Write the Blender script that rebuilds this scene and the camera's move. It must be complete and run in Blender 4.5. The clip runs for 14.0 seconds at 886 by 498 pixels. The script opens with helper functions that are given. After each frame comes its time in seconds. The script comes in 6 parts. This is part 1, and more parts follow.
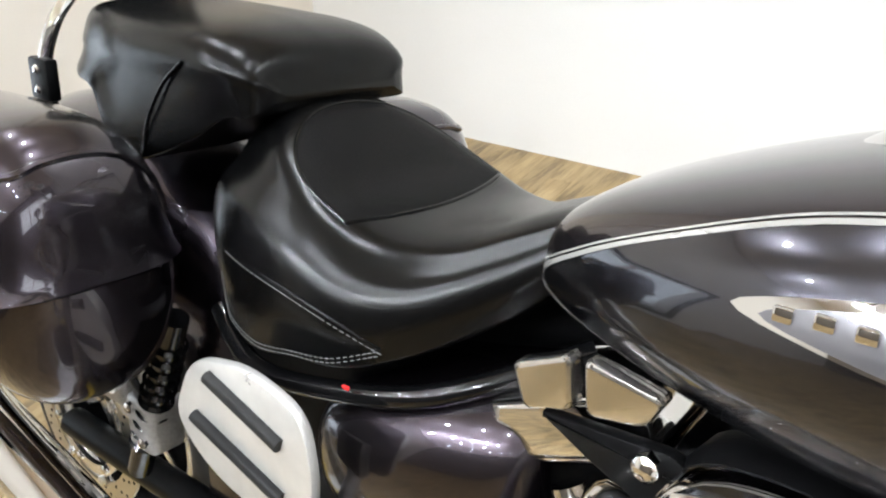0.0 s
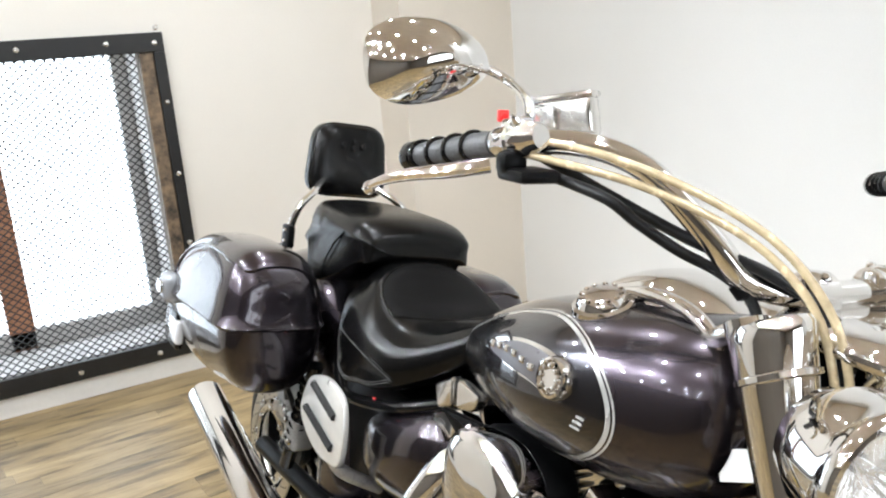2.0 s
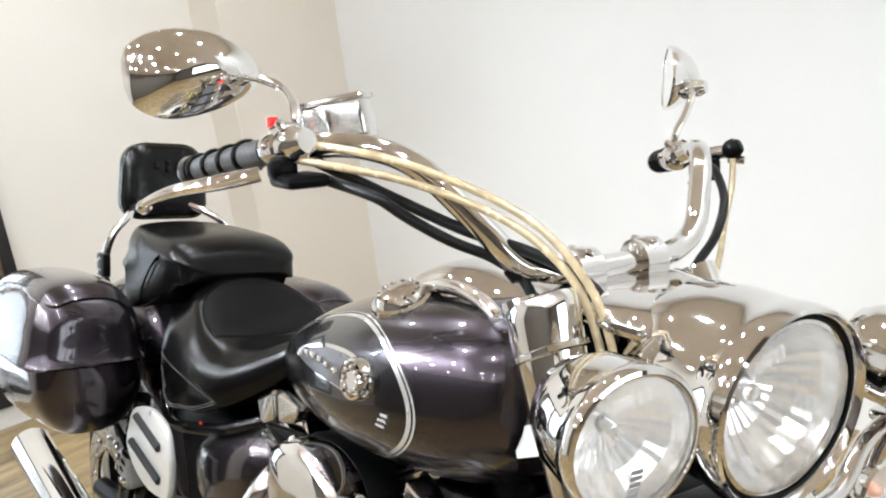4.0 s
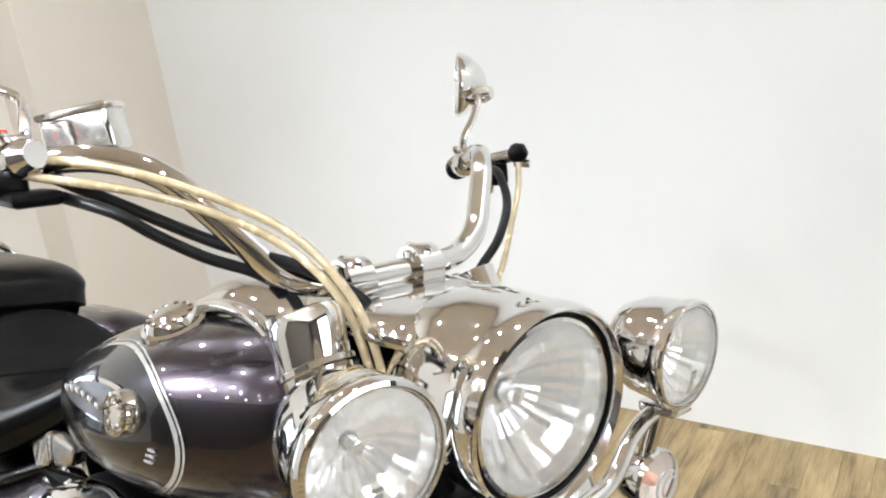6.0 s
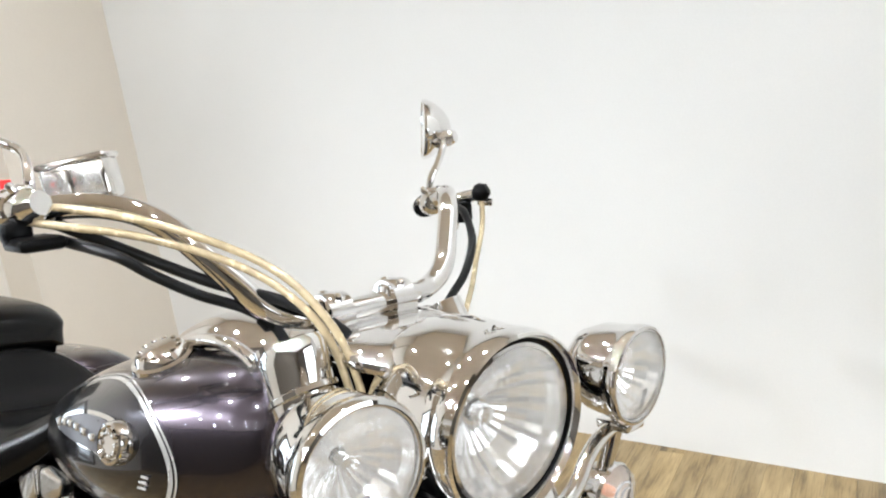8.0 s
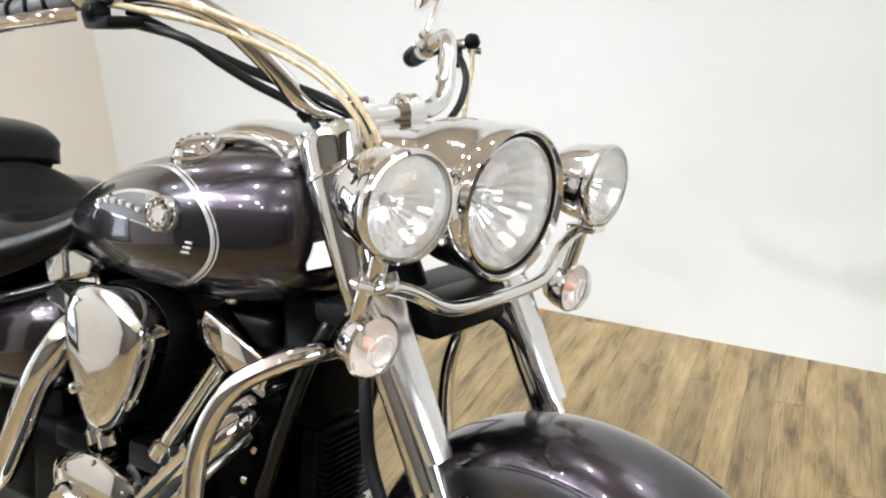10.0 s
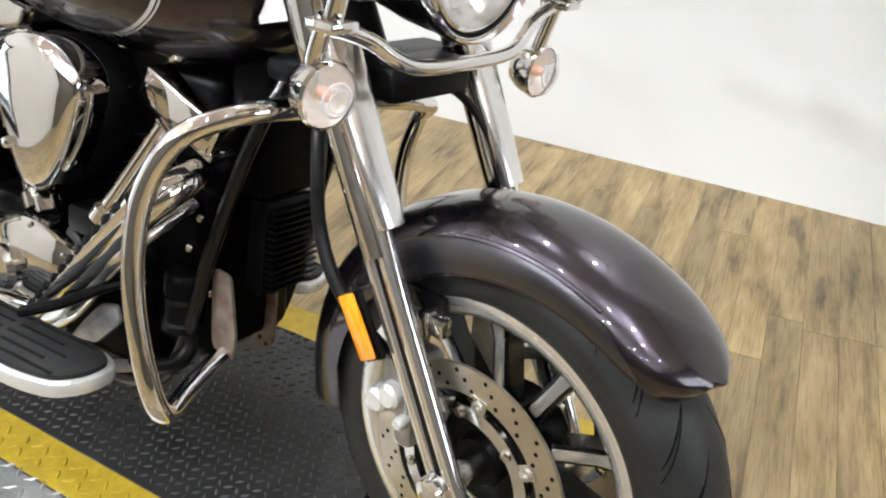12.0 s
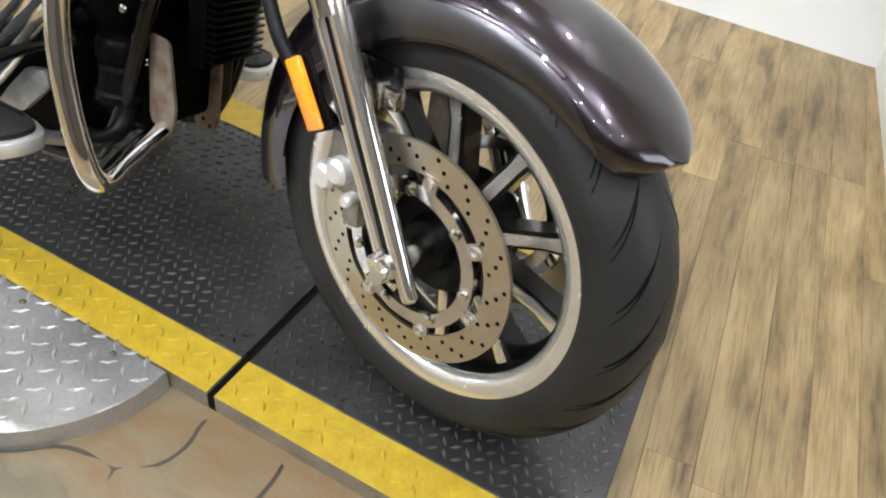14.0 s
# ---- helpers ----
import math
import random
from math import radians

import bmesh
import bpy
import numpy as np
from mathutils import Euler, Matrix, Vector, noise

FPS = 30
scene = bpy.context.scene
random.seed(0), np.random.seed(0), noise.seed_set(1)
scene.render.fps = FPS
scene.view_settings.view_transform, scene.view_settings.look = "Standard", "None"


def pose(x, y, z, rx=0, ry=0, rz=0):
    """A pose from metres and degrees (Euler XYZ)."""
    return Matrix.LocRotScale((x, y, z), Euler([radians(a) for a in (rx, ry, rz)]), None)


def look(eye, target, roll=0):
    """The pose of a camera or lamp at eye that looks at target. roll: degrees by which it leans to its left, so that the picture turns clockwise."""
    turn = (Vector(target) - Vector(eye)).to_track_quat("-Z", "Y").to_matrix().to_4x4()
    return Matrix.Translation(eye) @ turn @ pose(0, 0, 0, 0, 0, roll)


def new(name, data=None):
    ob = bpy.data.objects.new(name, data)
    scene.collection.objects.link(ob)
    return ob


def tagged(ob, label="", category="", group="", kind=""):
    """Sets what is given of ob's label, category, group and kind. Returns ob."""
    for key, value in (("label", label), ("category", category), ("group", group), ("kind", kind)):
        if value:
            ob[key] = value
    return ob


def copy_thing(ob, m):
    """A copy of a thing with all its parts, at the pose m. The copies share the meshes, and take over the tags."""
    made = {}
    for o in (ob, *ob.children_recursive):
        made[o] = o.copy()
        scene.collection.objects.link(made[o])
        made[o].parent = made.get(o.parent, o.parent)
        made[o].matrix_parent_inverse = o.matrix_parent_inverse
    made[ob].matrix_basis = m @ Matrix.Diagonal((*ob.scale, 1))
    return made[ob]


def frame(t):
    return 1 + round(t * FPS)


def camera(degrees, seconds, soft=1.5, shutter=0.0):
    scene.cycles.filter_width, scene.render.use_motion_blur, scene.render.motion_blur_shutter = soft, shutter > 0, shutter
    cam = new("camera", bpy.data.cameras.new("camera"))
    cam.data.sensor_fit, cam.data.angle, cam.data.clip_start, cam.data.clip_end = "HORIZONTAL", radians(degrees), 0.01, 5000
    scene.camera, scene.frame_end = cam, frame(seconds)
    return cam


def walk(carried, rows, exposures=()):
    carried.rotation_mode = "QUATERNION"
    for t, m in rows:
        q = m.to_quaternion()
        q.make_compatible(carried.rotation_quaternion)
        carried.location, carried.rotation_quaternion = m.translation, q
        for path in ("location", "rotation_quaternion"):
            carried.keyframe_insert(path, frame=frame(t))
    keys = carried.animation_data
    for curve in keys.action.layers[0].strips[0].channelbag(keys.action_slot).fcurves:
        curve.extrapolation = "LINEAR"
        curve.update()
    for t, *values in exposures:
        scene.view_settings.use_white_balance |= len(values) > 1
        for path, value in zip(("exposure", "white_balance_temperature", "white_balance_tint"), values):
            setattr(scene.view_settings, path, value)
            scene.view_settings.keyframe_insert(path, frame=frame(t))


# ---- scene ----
cam = camera(58.0, 14.0, 2.1)
PATH = [
    (0, (-0.584, -0.435, 1.149), (-1.733, 0.839, 0.12), -6.7),
    (0.5, (-0.416, -0.585, 1.213), (-1.863, 0.616, 0.533), -8.6),
    (1, (-0.185, -0.641, 1.245), (-1.792, 0.398, 0.665), -9.4),
    (1.5, (0.072, -0.62, 1.245), (-1.601, 0.328, 0.696), -3.5),
    (2, (0.153, -0.603, 1.261), (-1.533, 0.357, 0.775), -4.7),
    (2.2, (0.169, -0.595, 1.266), (-1.503, 0.405, 0.817), -5.0),
    (4.3, (0.215, -0.519, 1.241), (-1.244, 0.747, 0.724), -8.1),
    (4.5, (0.22, -0.509, 1.236), (-1.211, 0.789, 0.716), -8.1),
    (5, (0.231, -0.478, 1.224), (-1.109, 0.905, 0.686), -8.3),
    (5.5, (0.241, -0.458, 1.22), (-1.04, 0.983, 0.688), -8.4),
    (6, (0.252, -0.448, 1.223), (-0.992, 1.03, 0.704), -8.2),
    (6.5, (0.264, -0.447, 1.24), (-0.967, 1.06, 0.781), -9.1),
    (7, (0.272, -0.448, 1.245), (-0.948, 1.073, 0.804), -8.6),
    (7.2, (0.275, -0.448, 1.247), (-0.946, 1.075, 0.813), -8.8),
    (9.3, (0.317, -0.704, 1.22), (-0.704, 0.921, 0.659), -5.5),
    (9.5, (0.318, -0.721, 1.206), (-0.691, 0.899, 0.608), -4.9),
    (10, (0.313, -0.742, 1.178), (-0.683, 0.854, 0.5), -2.9),
    (10.5, (0.308, -0.743, 1.152), (-0.65, 0.837, 0.386), -1.8),
    (11, (0.309, -0.747, 1.129), (-0.609, 0.818, 0.288), -0.3),
    (11.5, (0.311, -0.747, 1.106), (-0.566, 0.79, 0.174), 0.8),
    (12, (0.311, -0.746, 1.078), (-0.509, 0.761, 0.049), 2.3),
    (12.5, (0.312, -0.746, 1.05), (-0.436, 0.732, -0.071), 4.1),
    (13, (0.319, -0.744, 1.026), (-0.375, 0.694, -0.178), 5.6),
    (13.5, (0.322, -0.744, 1.002), (-0.316, 0.652, -0.28), 7.2),
    (14, (0.325, -0.748, 0.987), (-0.271, 0.618, -0.346), 8.1),
]
walk(cam, [(t, look(eye, target, roll)) for t, eye, target, roll in PATH], [(0, 0.08), (1, 0.06), (2, -0.05), (4.5, -0.05), (6.5, -0.12), (9.5, -0.08), (14, -0.06)])

# ---- world and light ----
world = bpy.data.worlds.new("world")
scene.world = world
world.use_nodes = True
world.node_tree.nodes["Background"].inputs[0].default_value = (0.75, 0.85, 1.0, 1)
world.node_tree.nodes["Background"].inputs[1].default_value = 0.6


DECK_Z = 0.033
FLOOR_Z = -0.007
WALL_Y = 1.65
WALL_X = -3.25
CEIL_Z = 2.75

# ---- materials ----
def nodes_of(name):
    m = bpy.data.materials.new(name)
    m.use_nodes = True
    return m, m.node_tree.nodes, m.node_tree.links, m.node_tree.nodes["Principled BSDF"]


def surface(name, colour, rough=0.5, metal=0.0, vary=0.15, scale=12.0, bump=0.0, bump_scale=60.0,
            coat=0.0, rough_vary=0.1, second=None, spec=0.5, detail=6.0):
    """A surface whose colour and gloss wander at two scales, with a fine relief."""
    m, n, l, b = nodes_of(name)
    tc = n.new("ShaderNodeTexCoord")
    big = n.new("ShaderNodeTexNoise")
    big.inputs["Scale"].default_value, big.inputs["Detail"].default_value = scale, detail
    fine = n.new("ShaderNodeTexNoise")
    fine.inputs["Scale"].default_value, fine.inputs["Detail"].default_value = bump_scale, 4.0
    l.new(tc.outputs["Object"], big.inputs["Vector"])
    l.new(tc.outputs["Object"], fine.inputs["Vector"])
    ramp = n.new("ShaderNodeValToRGB")
    other = second or tuple(c * (1 - vary) for c in colour)
    lighter = tuple(min(1, c * (1 + vary * 0.5)) for c in colour)
    ramp.color_ramp.elements[0].position, ramp.color_ramp.elements[1].position = 0.35, 0.65
    ramp.color_ramp.elements[0].color, ramp.color_ramp.elements[1].color = (*other, 1), (*lighter, 1)
    mix = n.new("ShaderNodeMath")
    mix.operation = "MULTIPLY_ADD"
    mix.inputs[1].default_value, mix.inputs[2].default_value = 0.35, 0.33
    l.new(fine.outputs["Fac"], mix.inputs[0])
    add = n.new("ShaderNodeMath")
    add.operation = "MULTIPLY_ADD"
    add.inputs[1].default_value = 0.65
    l.new(big.outputs["Fac"], add.inputs[0])
    sub = n.new("ShaderNodeMath")
    sub.operation = "SUBTRACT"
    sub.inputs[1].default_value = 0.325
    l.new(mix.outputs[0], sub.inputs[0])
    l.new(sub.outputs[0], add.inputs[2])
    l.new(add.outputs[0], ramp.inputs["Fac"])
    l.new(ramp.outputs["Color"], b.inputs["Base Color"])
    rr = n.new("ShaderNodeMapRange")
    rr.inputs["To Min"].default_value = max(0.02, rough - rough_vary)
    rr.inputs["To Max"].default_value = min(1.0, rough + rough_vary)
    l.new(big.outputs["Fac"], rr.inputs["Value"])
    l.new(rr.outputs[0], b.inputs["Roughness"])
    b.inputs["Metallic"].default_value = metal
    b.inputs["Specular IOR Level"].default_value = spec
    b.inputs["Coat Weight"].default_value = coat
    b.inputs["Coat Roughness"].default_value = 0.03
    if bump:
        bp = n.new("ShaderNodeBump")
        bp.inputs["Strength"].default_value, bp.inputs["Distance"].default_value = bump, 0.002
        l.new(fine.outputs["Fac"], bp.inputs["Height"])
        l.new(bp.outputs["Normal"], b.inputs["Normal"])
    return m


def emitter(name, colour, strength):
    m, n, l, b = nodes_of(name)
    b.inputs["Base Color"].default_value = (*colour, 1)
    b.inputs["Emission Color"].default_value = (*colour, 1)
    b.inputs["Emission Strength"].default_value = strength
    return m


def glass(name, colour=(1, 1, 1), rough=0.0):
    m, n, l, b = nodes_of(name)
    b.inputs["Base Color"].default_value = (*colour, 1)
    b.inputs["Roughness"].default_value = rough
    b.inputs["Transmission Weight"].default_value = 1.0
    b.inputs["IOR"].default_value = 1.45
    return m


def plank_material(name, pale, dark, grey):
    """Weathered planks: long grain, knots and a tone of its own for each piece."""
    m, n, l, b = nodes_of(name)
    tc = n.new("ShaderNodeTexCoord")
    info = n.new("ShaderNodeObjectInfo")
    off = n.new("ShaderNodeVectorMath")
    off.operation = "MULTIPLY_ADD"
    off.inputs[1].default_value = (1, 1, 1)
    comb = n.new("ShaderNodeCombineXYZ")
    mul = n.new("ShaderNodeMath")
    mul.operation = "MULTIPLY"
    mul.inputs[1].default_value = 40.0
    geo = n.new("ShaderNodeNewGeometry")
    rnd_sum = n.new("ShaderNodeMath")
    rnd_sum.operation = "ADD"
    l.new(info.outputs["Random"], rnd_sum.inputs[0])
    l.new(geo.outputs["Random Per Island"], rnd_sum.inputs[1])
    rnd_one = n.new("ShaderNodeMath")
    rnd_one.operation = "FRACT"
    l.new(rnd_sum.outputs[0], rnd_one.inputs[0])
    l.new(rnd_one.outputs[0], mul.inputs[0])
    l.new(mul.outputs[0], comb.inputs[0])
    l.new(mul.outputs[0], comb.inputs[1])
    l.new(tc.outputs["Object"], off.inputs[0])
    l.new(comb.outputs[0], off.inputs[2])
    mp = n.new("ShaderNodeMapping")
    mp.inputs["Scale"].default_value = (11.0, 2.0, 11.0)
    l.new(off.outputs[0], mp.inputs["Vector"])
    grain = n.new("ShaderNodeTexNoise")
    grain.inputs["Scale"].default_value, grain.inputs["Detail"].default_value, grain.inputs["Roughness"].default_value = 1.6, 8.0, 0.6
    l.new(mp.outputs[0], grain.inputs["Vector"])
    mp2 = n.new("ShaderNodeMapping")
    mp2.inputs["Scale"].default_value = (95.0, 4.0, 95.0)
    l.new(off.outputs[0], mp2.inputs["Vector"])
    fine = n.new("ShaderNodeTexNoise")
    fine.inputs["Scale"].default_value, fine.inputs["Detail"].default_value = 2.5, 5.0
    l.new(mp2.outputs[0], fine.inputs["Vector"])
    knot = n.new("ShaderNodeTexVoronoi")
    knot.inputs["Scale"].default_value = 6.5
    mp3 = n.new("ShaderNodeMapping")
    mp3.inputs["Scale"].default_value = (2.2, 1.0, 1.0)
    l.new(off.outputs[0], mp3.inputs["Vector"])
    l.new(mp3.outputs[0], knot.inputs["Vector"])
    ramp = n.new("ShaderNodeValToRGB")
    e = ramp.color_ramp.elements
    e[0].position, e[0].color = 0.31, (*dark, 1)
    e[1].position, e[1].color = 0.70, (*pale, 1)
    mid = e.new(0.47)
    mid.color = (*grey, 1)
    l.new(grain.outputs["Fac"], ramp.inputs["Fac"])
    tone = n.new("ShaderNodeMixRGB")
    tone.blend_type = "MULTIPLY"
    tone.inputs["Fac"].default_value = 1.0
    tr = n.new("ShaderNodeValToRGB")
    tr.color_ramp.elements[0].color, tr.color_ramp.elements[1].color = (0.74, 0.73, 0.72, 1), (1.08, 1.05, 0.98, 1)
    l.new(rnd_one.outputs[0], tr.inputs["Fac"])
    l.new(ramp.outputs["Color"], tone.inputs["Color1"])
    l.new(tr.outputs["Color"], tone.inputs["Color2"])
    fm = n.new("ShaderNodeMixRGB")
    fm.blend_type = "MULTIPLY"
    fm.inputs["Fac"].default_value = 0.5
    fr = n.new("ShaderNodeValToRGB")
    fr.color_ramp.elements[0].position, fr.color_ramp.elements[0].color = 0.36, (0.45, 0.42, 0.4, 1)
    fr.color_ramp.elements[1].position, fr.color_ramp.elements[1].color = 0.52, (1, 1, 1, 1)
    l.new(fine.outputs["Fac"], fr.inputs["Fac"])
    l.new(tone.outputs["Color"], fm.inputs["Color1"])
    l.new(fr.outputs["Color"], fm.inputs["Color2"])
    km = n.new("ShaderNodeMixRGB")
    km.inputs["Color2"].default_value = (0.07, 0.045, 0.03, 1)
    kr = n.new("ShaderNodeValToRGB")
    kr.color_ramp.elements[0].position, kr.color_ramp.elements[0].color = 0.018, (0.8, 0.8, 0.8, 1)
    kr.color_ramp.elements[1].position, kr.color_ramp.elements[1].color = 0.05, (0, 0, 0, 1)
    l.new(knot.outputs["Distance"], kr.inputs["Fac"])
    l.new(kr.outputs["Color"], km.inputs["Fac"])
    l.new(fm.outputs["Color"], km.inputs["Color1"])
    l.new(km.outputs["Color"], b.inputs["Base Color"])
    b.inputs["Roughness"].default_value = 0.42
    bp = n.new("ShaderNodeBump")
    bp.inputs["Strength"].default_value, bp.inputs["Distance"].default_value = 0.25, 0.0015
    l.new(fine.outputs["Fac"], bp.inputs["Height"])
    l.new(bp.outputs["Normal"], b.inputs["Normal"])
    return m


CHROME = surface("chrome", (0.80, 0.79, 0.78), 0.045, 1.0, vary=0.03, rough_vary=0.025, scale=6)
CHROME_WORN = surface("chrome_worn", (0.72, 0.70, 0.67), 0.16, 1.0, vary=0.15, rough_vary=0.09, scale=25)
POLISHED = surface("polished_alloy", (0.86, 0.85, 0.84), 0.07, 0.94, vary=0.04, rough_vary=0.03, scale=12)
BRIGHT_ALLOY = surface("machined_alloy", (0.84, 0.83, 0.81), 0.24, 0.86, vary=0.05, scale=30, bump=0.04, bump_scale=260)
ALU = surface("aluminium", (0.76, 0.75, 0.74), 0.27, 1.0, vary=0.12, bump=0.15, bump_scale=180, scale=20)
SATIN_CHROME = surface("satin_chrome", (0.82, 0.81, 0.80), 0.17, 0.95, vary=0.05, rough_vary=0.04, scale=8)
ALU_CAST = surface("cast_aluminium", (0.42, 0.41, 0.40), 0.45, 0.9, vary=0.3, bump=0.4, bump_scale=220, scale=30)
PLUM = surface("plum_metallic_paint", (0.050, 0.0415, 0.0510), 0.26, 0.97, vary=0.18, scale=3, coat=1.0, bump_scale=900, rough_vary=0.05)
GREY_PAINT = surface("grey_metallic_paint", (0.046, 0.045, 0.053), 0.21, 0.97, vary=0.15, scale=3, coat=1.0, bump_scale=900, rough_vary=0.05)
STRIPE = surface("silver_stripe_paint", (0.40, 0.39, 0.375), 0.25, 0.5, vary=0.05, coat=1.0)
BLACK_GLOSS = surface("black_gloss_paint", (0.003, 0.003, 0.0033), 0.2, 0.0, vary=0.3, coat=0.3, scale=8, spec=0.2)
BLACK_SATIN = surface("black_satin_paint", (0.0025, 0.0025, 0.0027), 0.34, 0.0, vary=0.5, scale=18, bump=0.15, bump_scale=150, spec=0.08)
ENGINE_BLACK = surface("engine_black", (0.0010, 0.0010, 0.0011), 0.36, 0.0, vary=0.6, scale=22, bump=0.3, bump_scale=120, spec=0.035)
LEATHER = surface("black_leather", (0.0018, 0.0018, 0.0019), 0.23, 0.0, vary=0.35, scale=9, bump=0.10, bump_scale=420, rough_vary=0.04, spec=0.24)
LEATHER_PANEL = surface("grained_vinyl", (0.006, 0.0057, 0.0057), 0.42, 0.0, vary=0.3, scale=14, bump=0.5, bump_scale=600, spec=0.06)
THREAD = surface("grey_thread", (0.12, 0.12, 0.118), 0.7, vary=0.3, scale=60)
RUBBER = surface("black_rubber", (0.008, 0.008, 0.0085), 0.55, vary=0.5, scale=14, bump=0.3, bump_scale=200, second=(0.018, 0.0175, 0.017), spec=0.2)
TYRE = surface("tyre_rubber", (0.018, 0.0178, 0.0178), 0.5, vary=0.4, scale=10, bump=0.3, bump_scale=180, second=(0.013, 0.0129, 0.0129), spec=0.3)
DISC_STEEL = surface("brake_disc_steel", (0.62, 0.57, 0.47), 0.33, 1.0, vary=0.12, scale=14, bump=0.1, bump_scale=240)
RUST = surface("rusty_steel", (0.19, 0.165, 0.135), 0.5, 0.5, vary=0.4, scale=32, bump=0.4, second=(0.105, 0.050, 0.025))
CABLE_CLEAR = surface("clear_cable_sleeve", (0.50, 0.40, 0.25), 0.25, 0.2, vary=0.3, scale=80, coat=0.6)
CABLE_BLACK = surface("black_cable", (0.006, 0.006, 0.0065), 0.4, vary=0.3, scale=60, spec=0.2)
AMBER = surface("amber_reflector", (0.95, 0.30, 0.01), 0.12, vary=0.12, scale=40, coat=0.8)
RED_PLASTIC = surface("red_plastic", (0.75, 0.03, 0.03), 0.3, vary=0.1, scale=30)
WHITE_LABEL = surface("white_label", (0.75, 0.75, 0.74), 0.5, vary=0.1, scale=40)
LABEL_INK = surface("grey_print", (0.2, 0.2, 0.2), 0.6, vary=0.1)


def thin_glass(name, fog=0.24):
    """A thin clear cover: seen through, with a surface gloss and faint flutes."""
    m, n, l, b = nodes_of(name)
    out = n["Material Output"]
    n.remove(b)
    fres, clear, gloss, mix = n.new("ShaderNodeLayerWeight"), n.new("ShaderNodeBsdfTransparent"), n.new("ShaderNodeBsdfGlossy"), n.new("ShaderNodeMixShader")
    fres.inputs["Blend"].default_value, gloss.inputs["Roughness"].default_value = 0.12, 0.04
    tc, wave, bp = n.new("ShaderNodeTexCoord"), n.new("ShaderNodeTexWave"), n.new("ShaderNodeBump")
    wave.bands_direction, wave.inputs["Scale"].default_value = "Y", 40.0
    bp.inputs["Strength"].default_value, bp.inputs["Distance"].default_value = 0.25, 0.001
    l.new(tc.outputs["Object"], wave.inputs["Vector"])
    l.new(wave.outputs["Fac"], bp.inputs["Height"])
    l.new(bp.outputs["Normal"], gloss.inputs["Normal"])
    l.new(fres.outputs["Facing"], mix.inputs[0])
    l.new(clear.outputs[0], mix.inputs[1])
    l.new(gloss.outputs[0], mix.inputs[2])
    haze, veil = n.new("ShaderNodeBsdfDiffuse"), n.new("ShaderNodeMixShader")
    haze.inputs["Color"].default_value = (0.85, 0.84, 0.82, 1)
    veil.inputs[0].default_value = fog
    l.new(mix.outputs[0], veil.inputs[1])
    l.new(haze.outputs[0], veil.inputs[2])
    l.new(veil.outputs[0], out.inputs["Surface"])
    return m


LENS = thin_glass("lens_glass")
CLEAR_LENS = thin_glass("indicator_glass", 0.08)
GRIP_GREY = surface("worn_grip_rubber", (0.055, 0.055, 0.057), 0.45, vary=0.35, scale=40, bump=0.4, bump_scale=300, spec=0.35)
LENS_INNER = surface("peach_bulb", (0.9, 0.50, 0.34), 0.3, vary=0.2, scale=40)
PEACH_BOWL = surface("peach_tinted_bowl", (0.86, 0.76, 0.68), 0.3, 0.4, vary=0.06, scale=30)
FLANK_GREY = surface("grey_flank_paint", (0.084, 0.081, 0.090), 0.28, 0.92, vary=0.1, scale=3, coat=0.7, bump_scale=900)
LATCH_GREY = surface("satin_latch_grey", (0.30, 0.31, 0.33), 0.25, 0.4, vary=0.1)
BADGE_GREY = surface("satin_badge_grey", (0.17, 0.165, 0.175), 0.3, 0.8, vary=0.1)
BOWL = surface("lamp_bowl_silvering", (0.94, 0.93, 0.92), 0.16, 0.88, vary=0.03, rough_vary=0.05, scale=30)
ZINC = surface("pale_zinc_plate", (0.70, 0.69, 0.67), 0.32, 0.6, vary=0.08, scale=40)
REFLECTOR = surface("reflector_bowl", (0.95, 0.95, 0.95), 0.15, 0.85, vary=0.02, rough_vary=0.01)
SMOKE_LENS = surface("clear_plastic_lens", (0.62, 0.62, 0.64), 0.08, vary=0.15, scale=30, coat=1.0)
WALL_WHITE = surface("white_wall_paint", (0.82, 0.82, 0.81), 0.6, vary=0.035, scale=1.2, bump=0.12, bump_scale=160, rough_vary=0.05)
WALL_CREAM = surface("cream_wall_paint", (0.82, 0.785, 0.73), 0.6, vary=0.035, scale=1.5, bump=0.12, bump_scale=160, rough_vary=0.05)
# The column's shade is put into this darker, tan wall colour.
WALL_SHADED = surface("shaded_wall_tan", (0.76, 0.70, 0.62), 0.6, vary=0.04, scale=1.5, bump=0.12, bump_scale=160, rough_vary=0.05)
CEILING = surface("tan_ceiling_boards", (0.76, 0.665, 0.555), 0.7, vary=0.05, scale=3, bump=0.2)
# Dark tone for walls out of view, chosen to keep reflections dark.
WALL_DIM = surface("reflection_dimming_brown", (0.11, 0.095, 0.080), 0.6, vary=0.1, scale=1.5, bump=0.12, bump_scale=160)
# Grey holds the reveal's shade, so the mesh stands out against it.
REVEAL = surface("shade_grey_reveal", (0.55, 0.54, 0.53), 0.7, vary=0.2, scale=8, bump=0.3)
SKIRTING = surface("skirting_white", (0.8, 0.79, 0.77), 0.4, vary=0.06, scale=4)
FRAME_BLACK = surface("black_window_frame", (0.010, 0.010, 0.0105), 0.45, vary=0.4, scale=20, bump=0.15)
RAW_STEEL = surface("mesh_steel", (0.05, 0.05, 0.05), 0.4, 0.7, vary=0.3, scale=30)
BRICKY = surface("brown_post_wood", (0.42, 0.19, 0.10), 0.6, vary=0.3, scale=10, bump=0.2)
